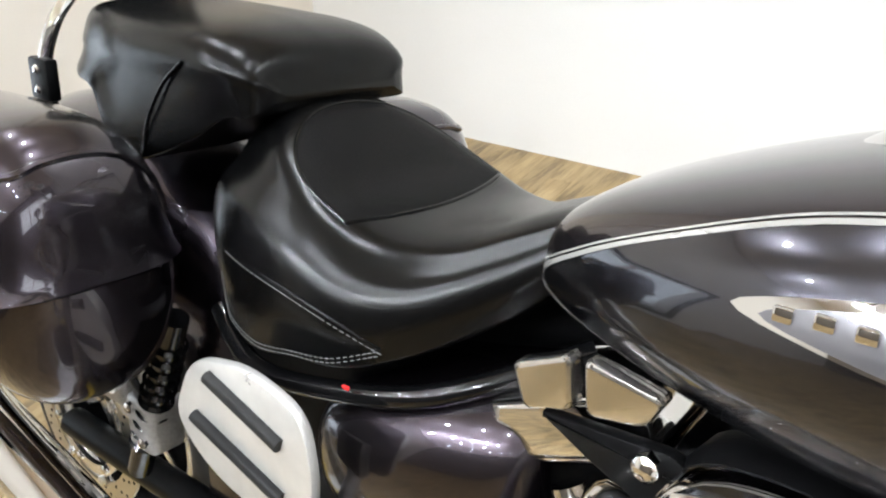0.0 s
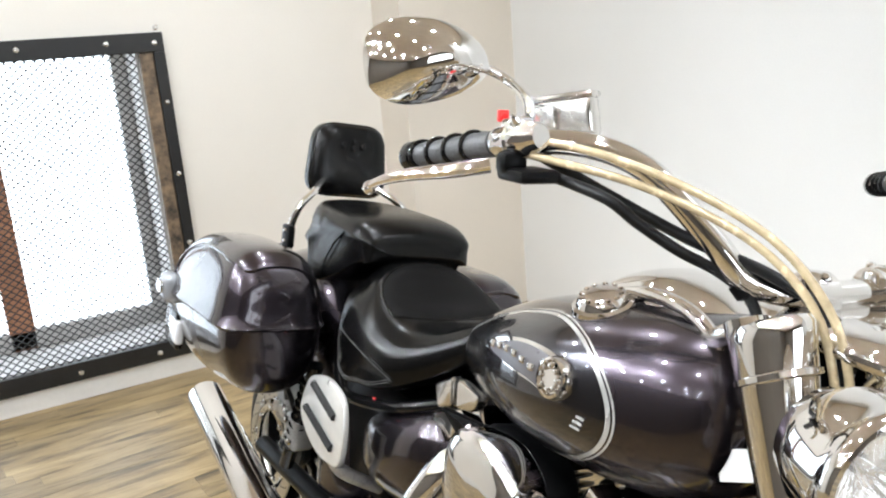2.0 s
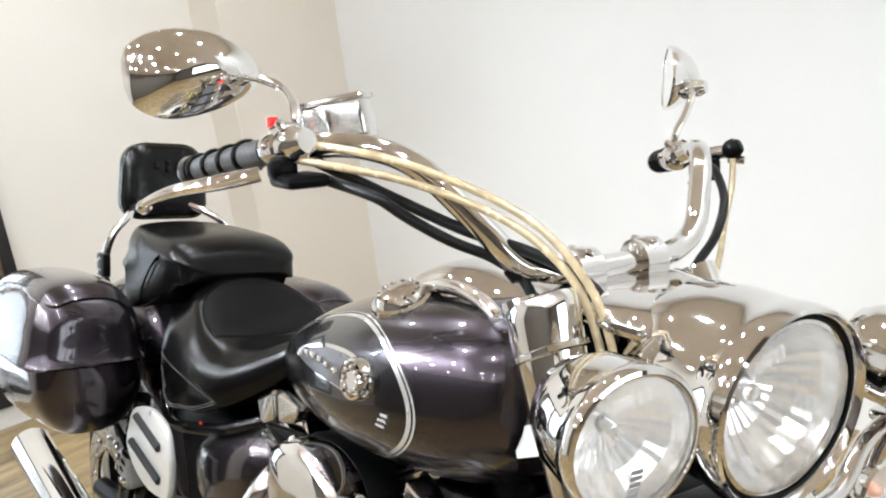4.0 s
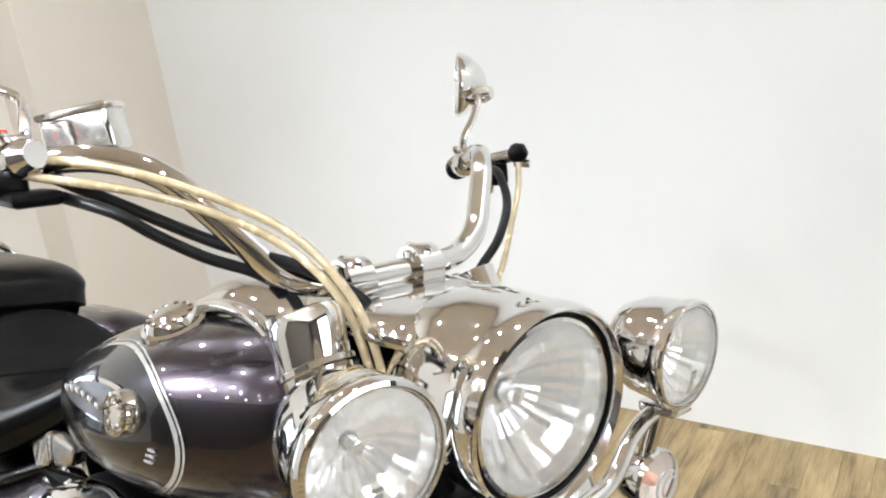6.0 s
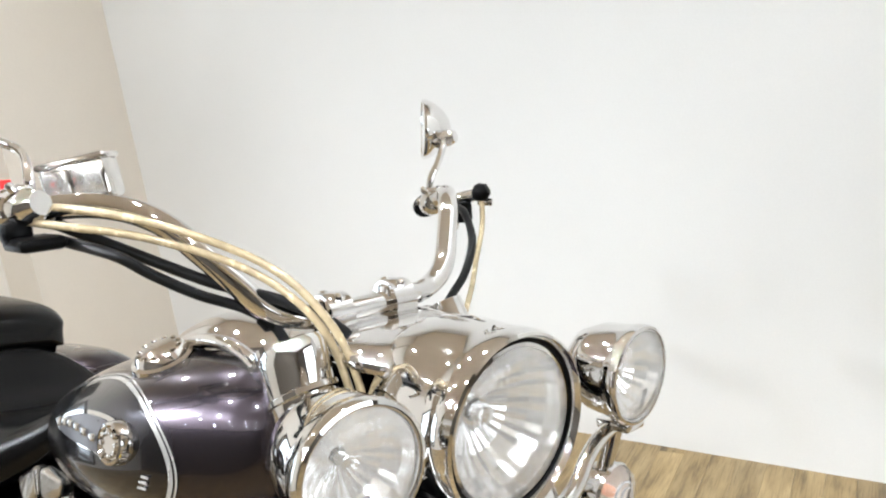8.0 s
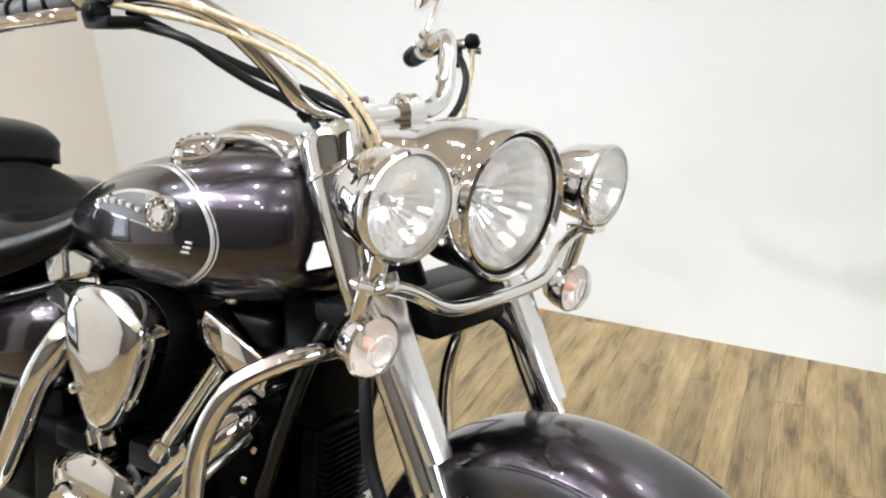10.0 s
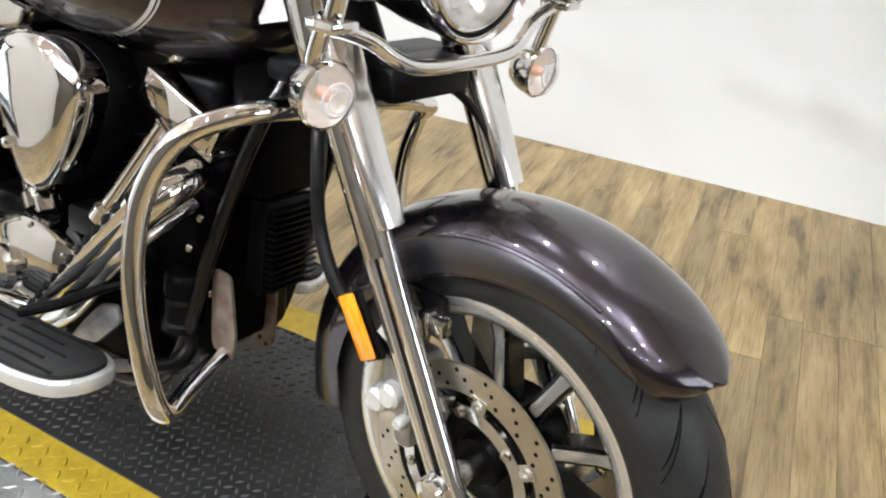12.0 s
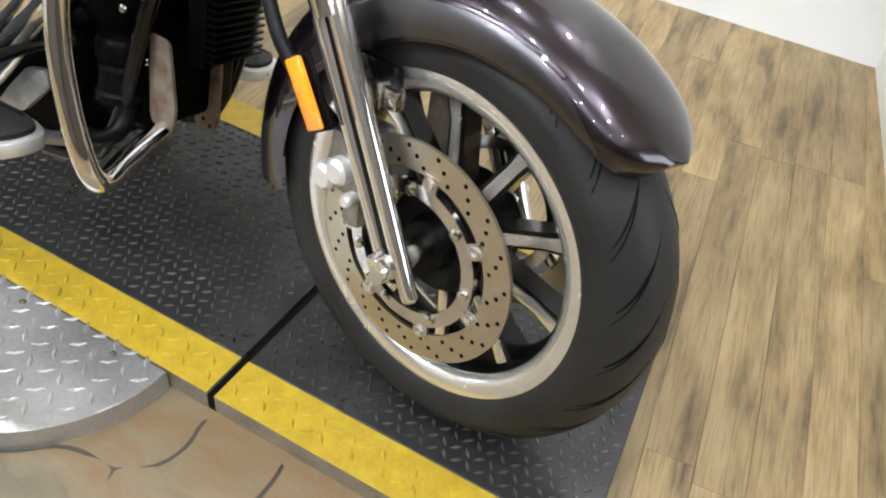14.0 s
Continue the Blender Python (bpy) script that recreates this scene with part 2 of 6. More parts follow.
FRAME_WOOD = surface("weathered_jamb_wood", (0.20, 0.14, 0.09), 0.65, vary=0.6, scale=16, bump=0.4, second=(0.03, 0.025, 0.02))
PLATE_BLACK = surface("worn_black_tread_plate", (0.009, 0.009, 0.0092), 0.34, 0.0, vary=0.6, scale=11, bump=0.4, bump_scale=150, second=(0.034, 0.0335, 0.0325), spec=0.5, rough_vary=0.2)
DECK_LUG = surface("worn_steel_lug", (0.17, 0.17, 0.17), 0.3, 0.7, vary=0.6, scale=11, bump=0.15, bump_scale=130, second=(0.03, 0.03, 0.03))
PLATE_SIDE = surface("grey_brown_plate_edge", (0.26, 0.22, 0.17), 0.55, 0.2, vary=0.35, scale=18, bump=0.35, bump_scale=120)
PLATE_GREY = surface("aluminium_tread_plate", (0.52, 0.52, 0.515), 0.36, 0.8, vary=0.25, scale=7, bump=0.2, bump_scale=140)
PLATE_YELLOW = surface("yellow_line_paint", (0.44, 0.30, 0.020), 0.45, vary=0.22, scale=34, bump=0.2, bump_scale=140)


def sandstone(name):
    """Split sandstone: warped layers of tan, olive and rust under a rough relief."""
    m, n, l, b = nodes_of(name)
    tc, info, warp, mixv = n.new("ShaderNodeTexCoord"), n.new("ShaderNodeObjectInfo"), n.new("ShaderNodeTexNoise"), n.new("ShaderNodeVectorMath")
    warp.inputs["Scale"].default_value, warp.inputs["Detail"].default_value = 3.5, 5.0
    mixv.operation, mixv.inputs[1].default_value = "MULTIPLY_ADD", (0.30, 0.30, 0.30)
    l.new(tc.outputs["Object"], warp.inputs["Vector"])
    l.new(warp.outputs["Color"], mixv.inputs[0])
    l.new(tc.outputs["Object"], mixv.inputs[2])
    band = n.new("ShaderNodeMapping")
    band.inputs["Rotation"].default_value, band.inputs["Scale"].default_value = (0, 0, radians(35)), (3.0, 12.0, 3.0)
    l.new(mixv.outputs[0], band.inputs["Vector"])
    layer, fine = n.new("ShaderNodeTexNoise"), n.new("ShaderNodeTexNoise")
    layer.inputs["Scale"].default_value, layer.inputs["Detail"].default_value = 1.0, 7.0
    fine.inputs["Scale"].default_value, fine.inputs["Detail"].default_value = 130.0, 5.0
    l.new(band.outputs[0], layer.inputs["Vector"])
    l.new(tc.outputs["Object"], fine.inputs["Vector"])
    ramp = n.new("ShaderNodeValToRGB")
    e = ramp.color_ramp.elements
    e[0].position, e[0].color = 0.30, (0.070, 0.056, 0.037, 1)
    e[1].position, e[1].color = 0.72, (0.24, 0.185, 0.112, 1)
    for p, c in ((0.42, (0.135, 0.108, 0.068, 1)), (0.53, (0.190, 0.145, 0.085, 1)), (0.63, (0.185, 0.115, 0.055, 1))):
        e.new(p).color = c
    l.new(layer.outputs["Fac"], ramp.inputs["Fac"])
    l.new(ramp.outputs["Color"], b.inputs["Base Color"])
    b.inputs["Roughness"].default_value = 0.5
    add, relief = n.new("ShaderNodeMath"), n.new("ShaderNodeBump")
    add.operation, add.inputs[1].default_value = "MULTIPLY_ADD", 0.35
    l.new(fine.outputs["Fac"], add.inputs[0])
    l.new(layer.outputs["Fac"], add.inputs[2])
    relief.inputs["Strength"].default_value, relief.inputs["Distance"].default_value = 0.5, 0.006
    l.new(add.outputs[0], relief.inputs["Height"])
    l.new(relief.outputs["Normal"], b.inputs["Normal"])
    return m


SLATE = sandstone("brown_sandstone")
GROUT = surface("grey_grout", (0.055, 0.050, 0.042), 0.85, vary=0.2, scale=30, bump=0.3)
PLANK = plank_material("weathered_plank", (0.46, 0.345, 0.188), (0.092, 0.065, 0.034), (0.305, 0.220, 0.108))
# Near-black for the joint, and for the shade inside holes, slots and grooves.
GAP_DARK = surface("dark_gap", (0.003, 0.003, 0.003), 0.6, vary=0.3, spec=0.1)
DAYLIGHT = emitter("daylight_backdrop", (0.80, 0.90, 1.0), 4.2)
LAMP_GLOW = emitter("lamp_glow", (0.885, 0.945, 1.0), 760.0)
SPOT_GLOW = emitter("spot_glow", (0.885, 0.945, 1.0), 2600.0)
BEAM_GLOW = emitter("beam_glow", (0.885, 0.945, 1.0), 5500.0)
# Fill glow for the added east window, with no known source.
EAST_FILL = emitter("east_fill_glow", (0.88, 0.94, 1.0), 5.0)

# ---- mesh helpers ----
def part(name, bm, material, parent=None, label="", m=None, smooth=True):
    """Links a bmesh as one mesh object, under a thing or a part."""
    me = bpy.data.meshes.new(name)
    bmesh.ops.recalc_face_normals(bm, faces=bm.faces)
    bm.to_mesh(me)
    bm.free()
    for mm in (material if isinstance(material, (list, tuple)) else [material]):
        me.materials.append(mm)
    if smooth:
        me.shade_smooth()
        me.set_sharp_from_angle(angle=radians(38))
    ob = new(name, me)
    if parent is not None:
        ob.parent = parent
    if m is not None:
        ob.matrix_basis = m
    if label:
        ob["label"] = label
    return ob


def thing(name, label, category, m=None, group="", kind=""):
    ob = new(name)
    ob.empty_display_size = 0.1
    if m is not None:
        ob.matrix_basis = m
    return tagged(ob, label, category, group, kind)


def merge(*bms):
    """Joins bmeshes into the first."""
    out = bmesh.new()
    for b in bms:
        me = bpy.data.meshes.new("tmp")
        b.to_mesh(me)
        b.free()
        out.from_mesh(me)
        bpy.data.meshes.remove(me)
    return out


def move(bm, m):
    bmesh.ops.transform(bm, matrix=m, verts=bm.verts)
    return bm


def box(x0, y0, z0, x1, y1, z1, bevel=0.0, segs=2):
    bm = bmesh.new()
    bmesh.ops.create_cube(bm, size=1)
    move(bm, Matrix.LocRotScale(((x0 + x1) / 2, (y0 + y1) / 2, (z0 + z1) / 2), None, (abs(x1 - x0), abs(y1 - y0), abs(z1 - z0))))
    if bevel:
        bmesh.ops.bevel(bm, geom=bm.edges[:], offset=bevel, segments=segs, profile=0.5, affect="EDGES")
    return bm


def curve_points(pts, steps=8):
    """A smooth line through the points."""
    p = [Vector(q) for q in pts]
    if len(p) < 3:
        return p
    out = []
    for i in range(len(p) - 1):
        a, b, c, d = p[max(0, i - 1)], p[i], p[i + 1], p[min(len(p) - 1, i + 2)]
        for k in range(steps):
            t = k / steps
            out.append(0.5 * ((2 * b) + (c - a) * t + (2 * a - 5 * b + 4 * c - d) * t * t + (3 * b - a - 3 * c + d) * t ** 3))
    out.append(p[-1])
    return out


def tube(pts, r, segs=12, steps=8, smooth_path=True, cap=True, radii=None, flat=1.0):
    """A round bar along a line; radii: one for each given point."""
    line = curve_points(pts, steps) if smooth_path else [Vector(q) for q in pts]
    n = len(line)
    rs = [r] * n if radii is None else [float(v) for v in np.interp(np.linspace(0, 1, n), np.linspace(0, 1, len(radii)), radii)]
    bm = bmesh.new()
    up = Vector((0, 0, 1))
    rings = []
    side = None
    for i, q in enumerate(line):
        d = (line[min(n - 1, i + 1)] - line[max(0, i - 1)]).normalized()
        if side is None:
            side = d.cross(up) if abs(d.dot(up)) < 0.95 else d.cross(Vector((1, 0, 0)))
        side = (side - d * side.dot(d)).normalized()
        other = d.cross(side)
        rings.append([bm.verts.new(q + (side * math.cos(a) + other * math.sin(a) * flat) * rs[i]) for a in (2 * math.pi * k / segs for k in range(segs))])
    for a, b in zip(rings, rings[1:]):
        for k in range(segs):
            bm.faces.new((a[k], a[(k + 1) % segs], b[(k + 1) % segs], b[k]))
    if cap:
        bm.faces.new(rings[0][::-1])
        bm.faces.new(rings[-1])
    return bm


def lathe(profile, segs=32, m=None, close=False):
    """Turns (radius, height) points round z."""
    bm = bmesh.new()
    rings = []
    for r, h in profile:
        if r < 1e-6:
            rings.append([bm.verts.new((0, 0, h))])
        else:
            rings.append([bm.verts.new((r * math.cos(a), r * math.sin(a), h)) for a in (2 * math.pi * k / segs for k in range(segs))])
    pairs = list(zip(rings, rings[1:]))
    if close:
        pairs.append((rings[-1], rings[0]))
    for a, b in pairs:
        for k in range(segs):
            q = [a[k % len(a)], a[(k + 1) % len(a)], b[(k + 1) % len(b)], b[k % len(b)]]
            u = []
            for v in q:
                if v not in u:
                    u.append(v)
            if len(u) > 2:
                bm.faces.new(u)
    if m is not None:
        move(bm, m)
    return bm


def loft(rings, caps=True, closed=True):
    """A skin over rings of equally many points."""
    bm = bmesh.new()
    vs = [[bm.verts.new(p) for p in ring] for ring in rings]
    n = len(vs[0])
    for a, b in zip(vs, vs[1:]):
        for k in range(n if closed else n - 1):
            bm.faces.new((a[k], a[(k + 1) % n], b[(k + 1) % n], b[k]))
    if caps and closed:
        bm.faces.new(vs[0][::-1])
        bm.faces.new(vs[-1])
    return bm


def oval(x, yc, zc, hw, up, down, e=2.4, n=40, e_low=None):
    """A ring in a plane of equal x: a rounded section, with its own height above and below zc."""
    ring = []
    for k in range(n):
        a = 2 * math.pi * k / n
        c, s = math.cos(a), math.sin(a)
        ee = e if s >= 0 else (e_low or e)
        y = math.copysign(abs(c) ** (2 / ee), c) * hw
        z = math.copysign(abs(s) ** (2 / ee), s) * (up if s >= 0 else down)
        ring.append((x, yc + y, zc + z))
    return ring


def spread(keys, n):
    """Rows of numbers, smoothly filled in to n rows."""
    keys = np.array(keys, float)
    t = np.linspace(0, len(keys) - 1, n)
    out = []
    for v in t:
        i = min(int(v), len(keys) - 2)
        f = v - i
        a, b, c, d = keys[max(0, i - 1)], keys[i], keys[i + 1], keys[min(len(keys) - 1, i + 2)]
        out.append(0.5 * ((2 * b) + (c - a) * f + (2 * a - 5 * b + 4 * c - d) * f * f + (3 * b - a - 3 * c + d) * f ** 3))
    return out


def skin(keys, n=28, e=2.4, ring=40, e_low=None):
    """keys: rows of x, middle height, half width, up, down."""
    return loft([oval(x, 0, zc, max(hw, 0.002), max(u, 0.002), max(d, 0.002), e, ring, e_low) for x, zc, hw, u, d in spread(keys, n)])


def prism(outline, depth, bevel=0.0, segs=2):
    """A flat outline in x, z, given depth along y from 0."""
    bm = bmesh.new()
    f = bm.faces.new([bm.verts.new((x, 0, z)) for x, z in outline])
    ex = bmesh.ops.extrude_face_region(bm, geom=[f])
    bmesh.ops.translate(bm, vec=(0, depth, 0), verts=[v for v in ex["geom"] if isinstance(v, bmesh.types.BMVert)])
    if bevel:
        bmesh.ops.recalc_face_normals(bm, faces=bm.faces)
        bmesh.ops.bevel(bm, geom=bm.edges[:], offset=bevel, segments=segs, profile=0.5, affect="EDGES")
    return bm


def rounded(pts, r, k=5):
    """Rounds the corners of a flat outline."""
    out = []
    n = len(pts)
    for i in range(n):
        p, a, b = Vector(pts[i]), Vector(pts[i - 1]), Vector(pts[(i + 1) % n])
        da, db = (a - p), (b - p)
        q = min(r, da.length * 0.45, db.length * 0.45)
        s, e = p + da.normalized() * q, p + db.normalized() * q
        for j in range(k + 1):
            t = j / k
            out.append(tuple(s * (1 - t) ** 2 + p * 2 * t * (1 - t) + e * t * t))
    return out


def aim(place, direction, roll=0.0):
    """A pose whose z axis points along direction."""
    q = Vector(direction).to_track_quat("Z", "Y").to_matrix().to_4x4()
    return Matrix.Translation(place) @ q @ Matrix.Rotation(radians(roll), 4, "Z")


def flip_y(bm):
    return move(bm, Matrix.Diagonal((1, -1, 1, 1)))


def bolt(place, direction, r=0.008, h=0.006):
    """A domed hexagon head."""
    return lathe([(0, h * 1.1), (r * 0.55, h * 1.05), (r * 0.9, h * 0.7), (r, 0), (r, -0.002), (0, -0.002)], 8, aim(place, direction))

# ---- room ----
def structure(name, bm, material, label, smooth=False):
    return tagged(part(name, bm, material, smooth=smooth), label, "structure", kind="structure")


floor = structure("floor", box(-3.5, -4.2, FLOOR_Z - 0.12, 4.2, WALL_Y + 0.12, FLOOR_Z - 0.006), GROUT, "wooden plank floor with dark narrow joints")
structure("wall_north", box(-3.5, WALL_Y, FLOOR_Z - 0.1, 0.54, WALL_Y + 0.12, CEIL_Z), WALL_WHITE, "smooth white painted wall")
# South and east walls stay unseen; their darkness shapes what the paint reflects.
structure("wall_south", box(-3.5, -4.2, FLOOR_Z - 0.1, 4.2, -4.08, CEIL_Z), WALL_DIM, "plain unseen wall darkened to dim reflections")
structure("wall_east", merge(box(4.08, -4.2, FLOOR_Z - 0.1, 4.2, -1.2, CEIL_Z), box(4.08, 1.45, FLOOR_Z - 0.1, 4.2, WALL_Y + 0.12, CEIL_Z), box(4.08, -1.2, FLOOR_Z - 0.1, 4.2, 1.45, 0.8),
                             box(4.08, -1.2, 2.1, 4.2, 1.45, CEIL_Z)), WALL_DIM, "unseen wall darkened to dim reflections, with an added window")
# Added window, never in view; its glow lights lamps, chrome and mudguard.
window_2 = thing("window_2", "added glowing window, unseen, that brightens the front of the motorcycle", "window", kind="structure")
part("pane", box(4.165, -1.199, 0.801, 4.17, 1.449, 2.099), EAST_FILL, window_2, smooth=False)
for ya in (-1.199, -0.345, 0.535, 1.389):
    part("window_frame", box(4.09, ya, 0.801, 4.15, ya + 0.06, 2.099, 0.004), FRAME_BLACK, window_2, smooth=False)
stub = box(0, 0, FLOOR_Z - 0.1, 0.12, 1.0, CEIL_Z)
structure("wall_return", move(stub, Matrix.Translation((0.512, WALL_Y, 0)) @ Matrix.Rotation(radians(188.5), 4, "Z") @ Matrix.Translation((-0.12, 0, 0))), WALL_WHITE, "white return wall at the corner")
structure("wall_northeast", box(0.54, WALL_Y, FLOOR_Z - 0.1, 4.2, WALL_Y + 0.12, CEIL_Z), WALL_WHITE, "plain white painted wall")
# window wall with its opening
WIN_Y0, WIN_Y1, WIN_Z0, WIN_Z1 = -1.45, 0.050, 0.140, 1.352
structure("wall_west", merge(box(WALL_X - 0.36, -4.2, FLOOR_Z - 0.1, WALL_X, WIN_Y0, CEIL_Z), box(WALL_X - 0.36, WIN_Y1, FLOOR_Z - 0.1, WALL_X, WALL_Y, CEIL_Z),
                             box(WALL_X - 0.36, WIN_Y0, FLOOR_Z - 0.1, WALL_X, WIN_Y1, WIN_Z0), box(WALL_X - 0.36, WIN_Y0, WIN_Z1, WALL_X, WIN_Y1, CEIL_Z)),
          WALL_CREAM, "cream painted wall with a caged window")
structure("wall_column", box(WALL_X, 1.065, FLOOR_Z - 0.1, WALL_X + 0.26, WALL_Y, CEIL_Z), WALL_SHADED, "boxed-out column in the corner, its shade put into a tan colour")
structure("ceiling", box(-3.5, -4.2, CEIL_Z, 4.2, WALL_Y + 0.12, CEIL_Z + 0.1), CEILING, "plain tan ceiling")
structure("baseboard", box(WALL_X, -4.0, FLOOR_Z, WALL_X + 0.012, 1.065, FLOOR_Z + 0.09, 0.003), SKIRTING, "low white skirting board under the window")

# the caged window
window_1 = thing("window_1", "black steel window cage with expanded mesh over bright glass", "window", kind="structure")
FW = 0.075
for nm, q in (("frame_top", (WIN_Y0 - FW, WIN_Z1 - 0.015, WIN_Y1 + FW, WIN_Z1 + FW - 0.015)), ("frame_bottom", (WIN_Y0 - FW, WIN_Z0 - FW + 0.015, WIN_Y1 + FW, WIN_Z0 + 0.015)),
              ("frame_side", (WIN_Y1 + 0.030, WIN_Z0 + 0.015, WIN_Y1 + FW, WIN_Z1 - 0.015)), ("frame_side", (WIN_Y0 - FW, WIN_Z0 + 0.015, WIN_Y0 + 0.012, WIN_Z1 - 0.015))):
    part(nm, box(WALL_X, q[0], q[1], WALL_X + 0.03, q[2], q[3], 0.003), FRAME_BLACK, window_1, smooth=False)
for i in range(5):
    for yy in (WIN_Y1 + 0.052, WIN_Y0 - FW * 0.55):
        part("bolt", bolt((WALL_X + 0.03, yy, WIN_Z0 + 0.13 + i * 0.29), (1, 0, 0), 0.011, 0.006), ALU, window_1)
    for zz in (WIN_Z0 - FW * 0.35, WIN_Z1 + FW * 0.35):
        part("bolt", bolt((WALL_X + 0.03, WIN_Y1 - 0.14 - i * 0.31, zz), (1, 0, 0), 0.011, 0.006), ALU, window_1)
part("bolt", bolt((WALL_X + 0.03, WIN_Y1 + 0.04, WIN_Z1 + 0.02), (1, 0, 0), 0.011, 0.006), ALU, window_1)
part("window_jamb", box(WALL_X + 0.001, WIN_Y1 - 0.024, WIN_Z0 + 0.016, WALL_X + 0.024, WIN_Y1 + 0.029, WIN_Z1 - 0.016, 0.004), FRAME_WOOD, window_1, "weathered dark wooden jamb", smooth=False)
part("window_sill", box(WALL_X - 0.34, WIN_Y0, WIN_Z0, WALL_X - 0.004, WIN_Y1 - 0.03, WIN_Z0 + 0.02, 0.004), REVEAL, window_1, "sill in a darkened grey", smooth=False)
part("lower_rail", box(WALL_X - 0.338, WIN_Y0, WIN_Z0 + 0.021, WALL_X - 0.29, WIN_Y1 - 0.03, WIN_Z0 + 0.10, 0.004), REVEAL, window_1, "grey lower rail", smooth=False)
part("side_rail", box(WALL_X - 0.338, WIN_Y1 - 0.085, WIN_Z0 + 0.101, WALL_X - 0.29, WIN_Y1 - 0.03, WIN_Z1, 0.004), REVEAL, window_1, "grey side rail", smooth=False)
part("window_reveal", box(WALL_X - 0.34, WIN_Y1 - 0.026, WIN_Z0 + 0.02, WALL_X - 0.052, WIN_Y1 - 0.002, WIN_Z1), REVEAL, window_1, "reveal with its shade put into grey", smooth=False)
part("post", box(WALL_X - 0.335, -0.62, WIN_Z0 + 0.02, WALL_X - 0.29, -0.52, WIN_Z1, 0.004), BRICKY, window_1, "reddish brown wooden post", smooth=False)
part("pane", box(WALL_X - 0.345, WIN_Y0, WIN_Z0 + 0.02, WALL_X - 0.340, WIN_Y1 - 0.03, WIN_Z1), DAYLIGHT, window_1, "pane blown out by daylight", smooth=False)


def expanded_mesh(y0, y1, z0, z1, x, w, h, r):
    """Wavy strands that touch crest to trough, the openings of expanded steel."""
    verts, faces = [], []
    rows = int((z1 - z0) / h)
    cols = int((y1 - y0) / w)
    for i in range(rows + 1):
        zc = z0 + i * h
        base = len(verts)
        sign = 1 if i % 2 else -1
        for k in range(cols * 2 + 1):
            y = y0 + k * w / 2
            z = zc + sign * (h / 2 - r * 0.3) * (1 if k % 2 else -1)
            for dx, dz in ((0.003, 0), (0, r), (-0.003, 0), (0, -r)):
                verts.append((x + dx, y, z + dz))
        for k in range(cols * 2):
            a, b = base + 4 * k, base + 4 * k + 4
            for j in range(4):
                faces.append((a + j, a + (j + 1) % 4, b + (j + 1) % 4, b + j))
    me = bpy.data.meshes.new("wire_mesh")
    me.from_pydata(verts, [], faces)
    me.materials.append(RAW_STEEL)
    ob = new("wire_mesh", me)
    ob.parent = window_1
    return tagged(ob, "dark expanded steel mesh", kind="stuff")


expanded_mesh(WIN_Y0, WIN_Y1 - 0.030, WIN_Z0 + 0.01, WIN_Z1 - 0.01, WALL_X + 0.012, 0.034, 0.0145, 0.0030)

# ceiling lamps
LAMPS = [(-2.6 + 1.0 * i + (0.5 if k % 2 else 0.0), y) for k, y in enumerate((-3.3, -2.5, -0.9)) for i in range(6)] + [(-2.5, 0.45), (-1.55, 0.45), (-0.6, 0.45), (0.30, 1.20)]
lamp_body = None
for x, y in LAMPS:
    m = Matrix.Translation((x, y, CEIL_Z))
    if lamp_body is None:
        lamp_body = thing("ceiling_spotlight", "round white recessed ceiling spotlight, switched on", "ceiling lamp", m, "ceiling spotlights")
        part("ring", lathe([(0.042, 0.0), (0.062, 0.0), (0.062, -0.006), (0.054, -0.010), (0.042, -0.007)], 24, close=True), SKIRTING, lamp_body)
        part("bulb", lathe([(0, -0.005), (0.028, -0.005), (0.040, -0.002), (0.042, 0.0)], 24), LAMP_GLOW, lamp_body)
    else:
        copy_thing(lamp_body, m)

# a row of track spotlights turned on the motorcycle
TRACK_Z = 2.52


def track_spot(place, target, snout=0.15, bulb=0.030, glow=SPOT_GLOW):
    spot = thing("track_spotlight", "black cylindrical track spotlight turned on the motorcycle", "spotlight", Matrix.Translation(place), "track spotlights")
    down = aim((0, 0, 0), Vector(target) - Vector(place))
    part("housing", lathe([(0.0, -0.10), (0.05, -0.10), (0.066, -0.085), (0.068, snout), (0.064, snout + 0.003), (0.062, snout), (0.060, -0.02), (0.0, -0.02)], 28, down), FRAME_BLACK, spot)
    part("bulb", lathe([(0.0, 0.006), (bulb * 0.67, 0.004), (bulb, -0.003), (0.0, -0.010)], 24, down), glow, spot)
    part("arm", tube([(0, 0, 0.05), (0, 0, CEIL_Z - place[2])], 0.009, 10, 1, False), FRAME_BLACK, spot)
    return spot


for x, y, aim_x, aim_z in ((-2.75, -1.75, -1.75, 0.70), (-2.2, -1.75, -1.30, 0.75), (-1.1, -1.75, -1.35, 0.75), (-0.55, -1.75, -0.75, 0.72), (0.95, -0.45, 0.05, 0.5)):
    track_spot((x, y, TRACK_Z), (aim_x, -0.05, aim_z))
track_spot((-1.65, -1.75, TRACK_Z), (-0.48, -0.06, 0.91), 0.38, 0.044, BEAM_GLOW)

# ---- motorcycle ----
# Built upright, x forwards and y to its left, its front tyre on the ground near the origin; then leant on its stand.
bike = thing("motorcycle", "plum-black cruiser motorcycle with chrome trim leaning on its stand", "motorcycle",
             Matrix.Translation((0, -0.075, 0)) @ Matrix.Rotation(radians(-13), 4, "X"))
RAKE = radians(28)
PIVOT = Vector((-0.40, 0, 0.976))
STEER = Matrix.Translation(PIVOT) @ Matrix.Rotation(radians(-14), 4, Vector((-math.sin(RAKE), 0, math.cos(RAKE)))) @ Matrix.Translation(-PIVOT)
SIDES = (-1, 1)


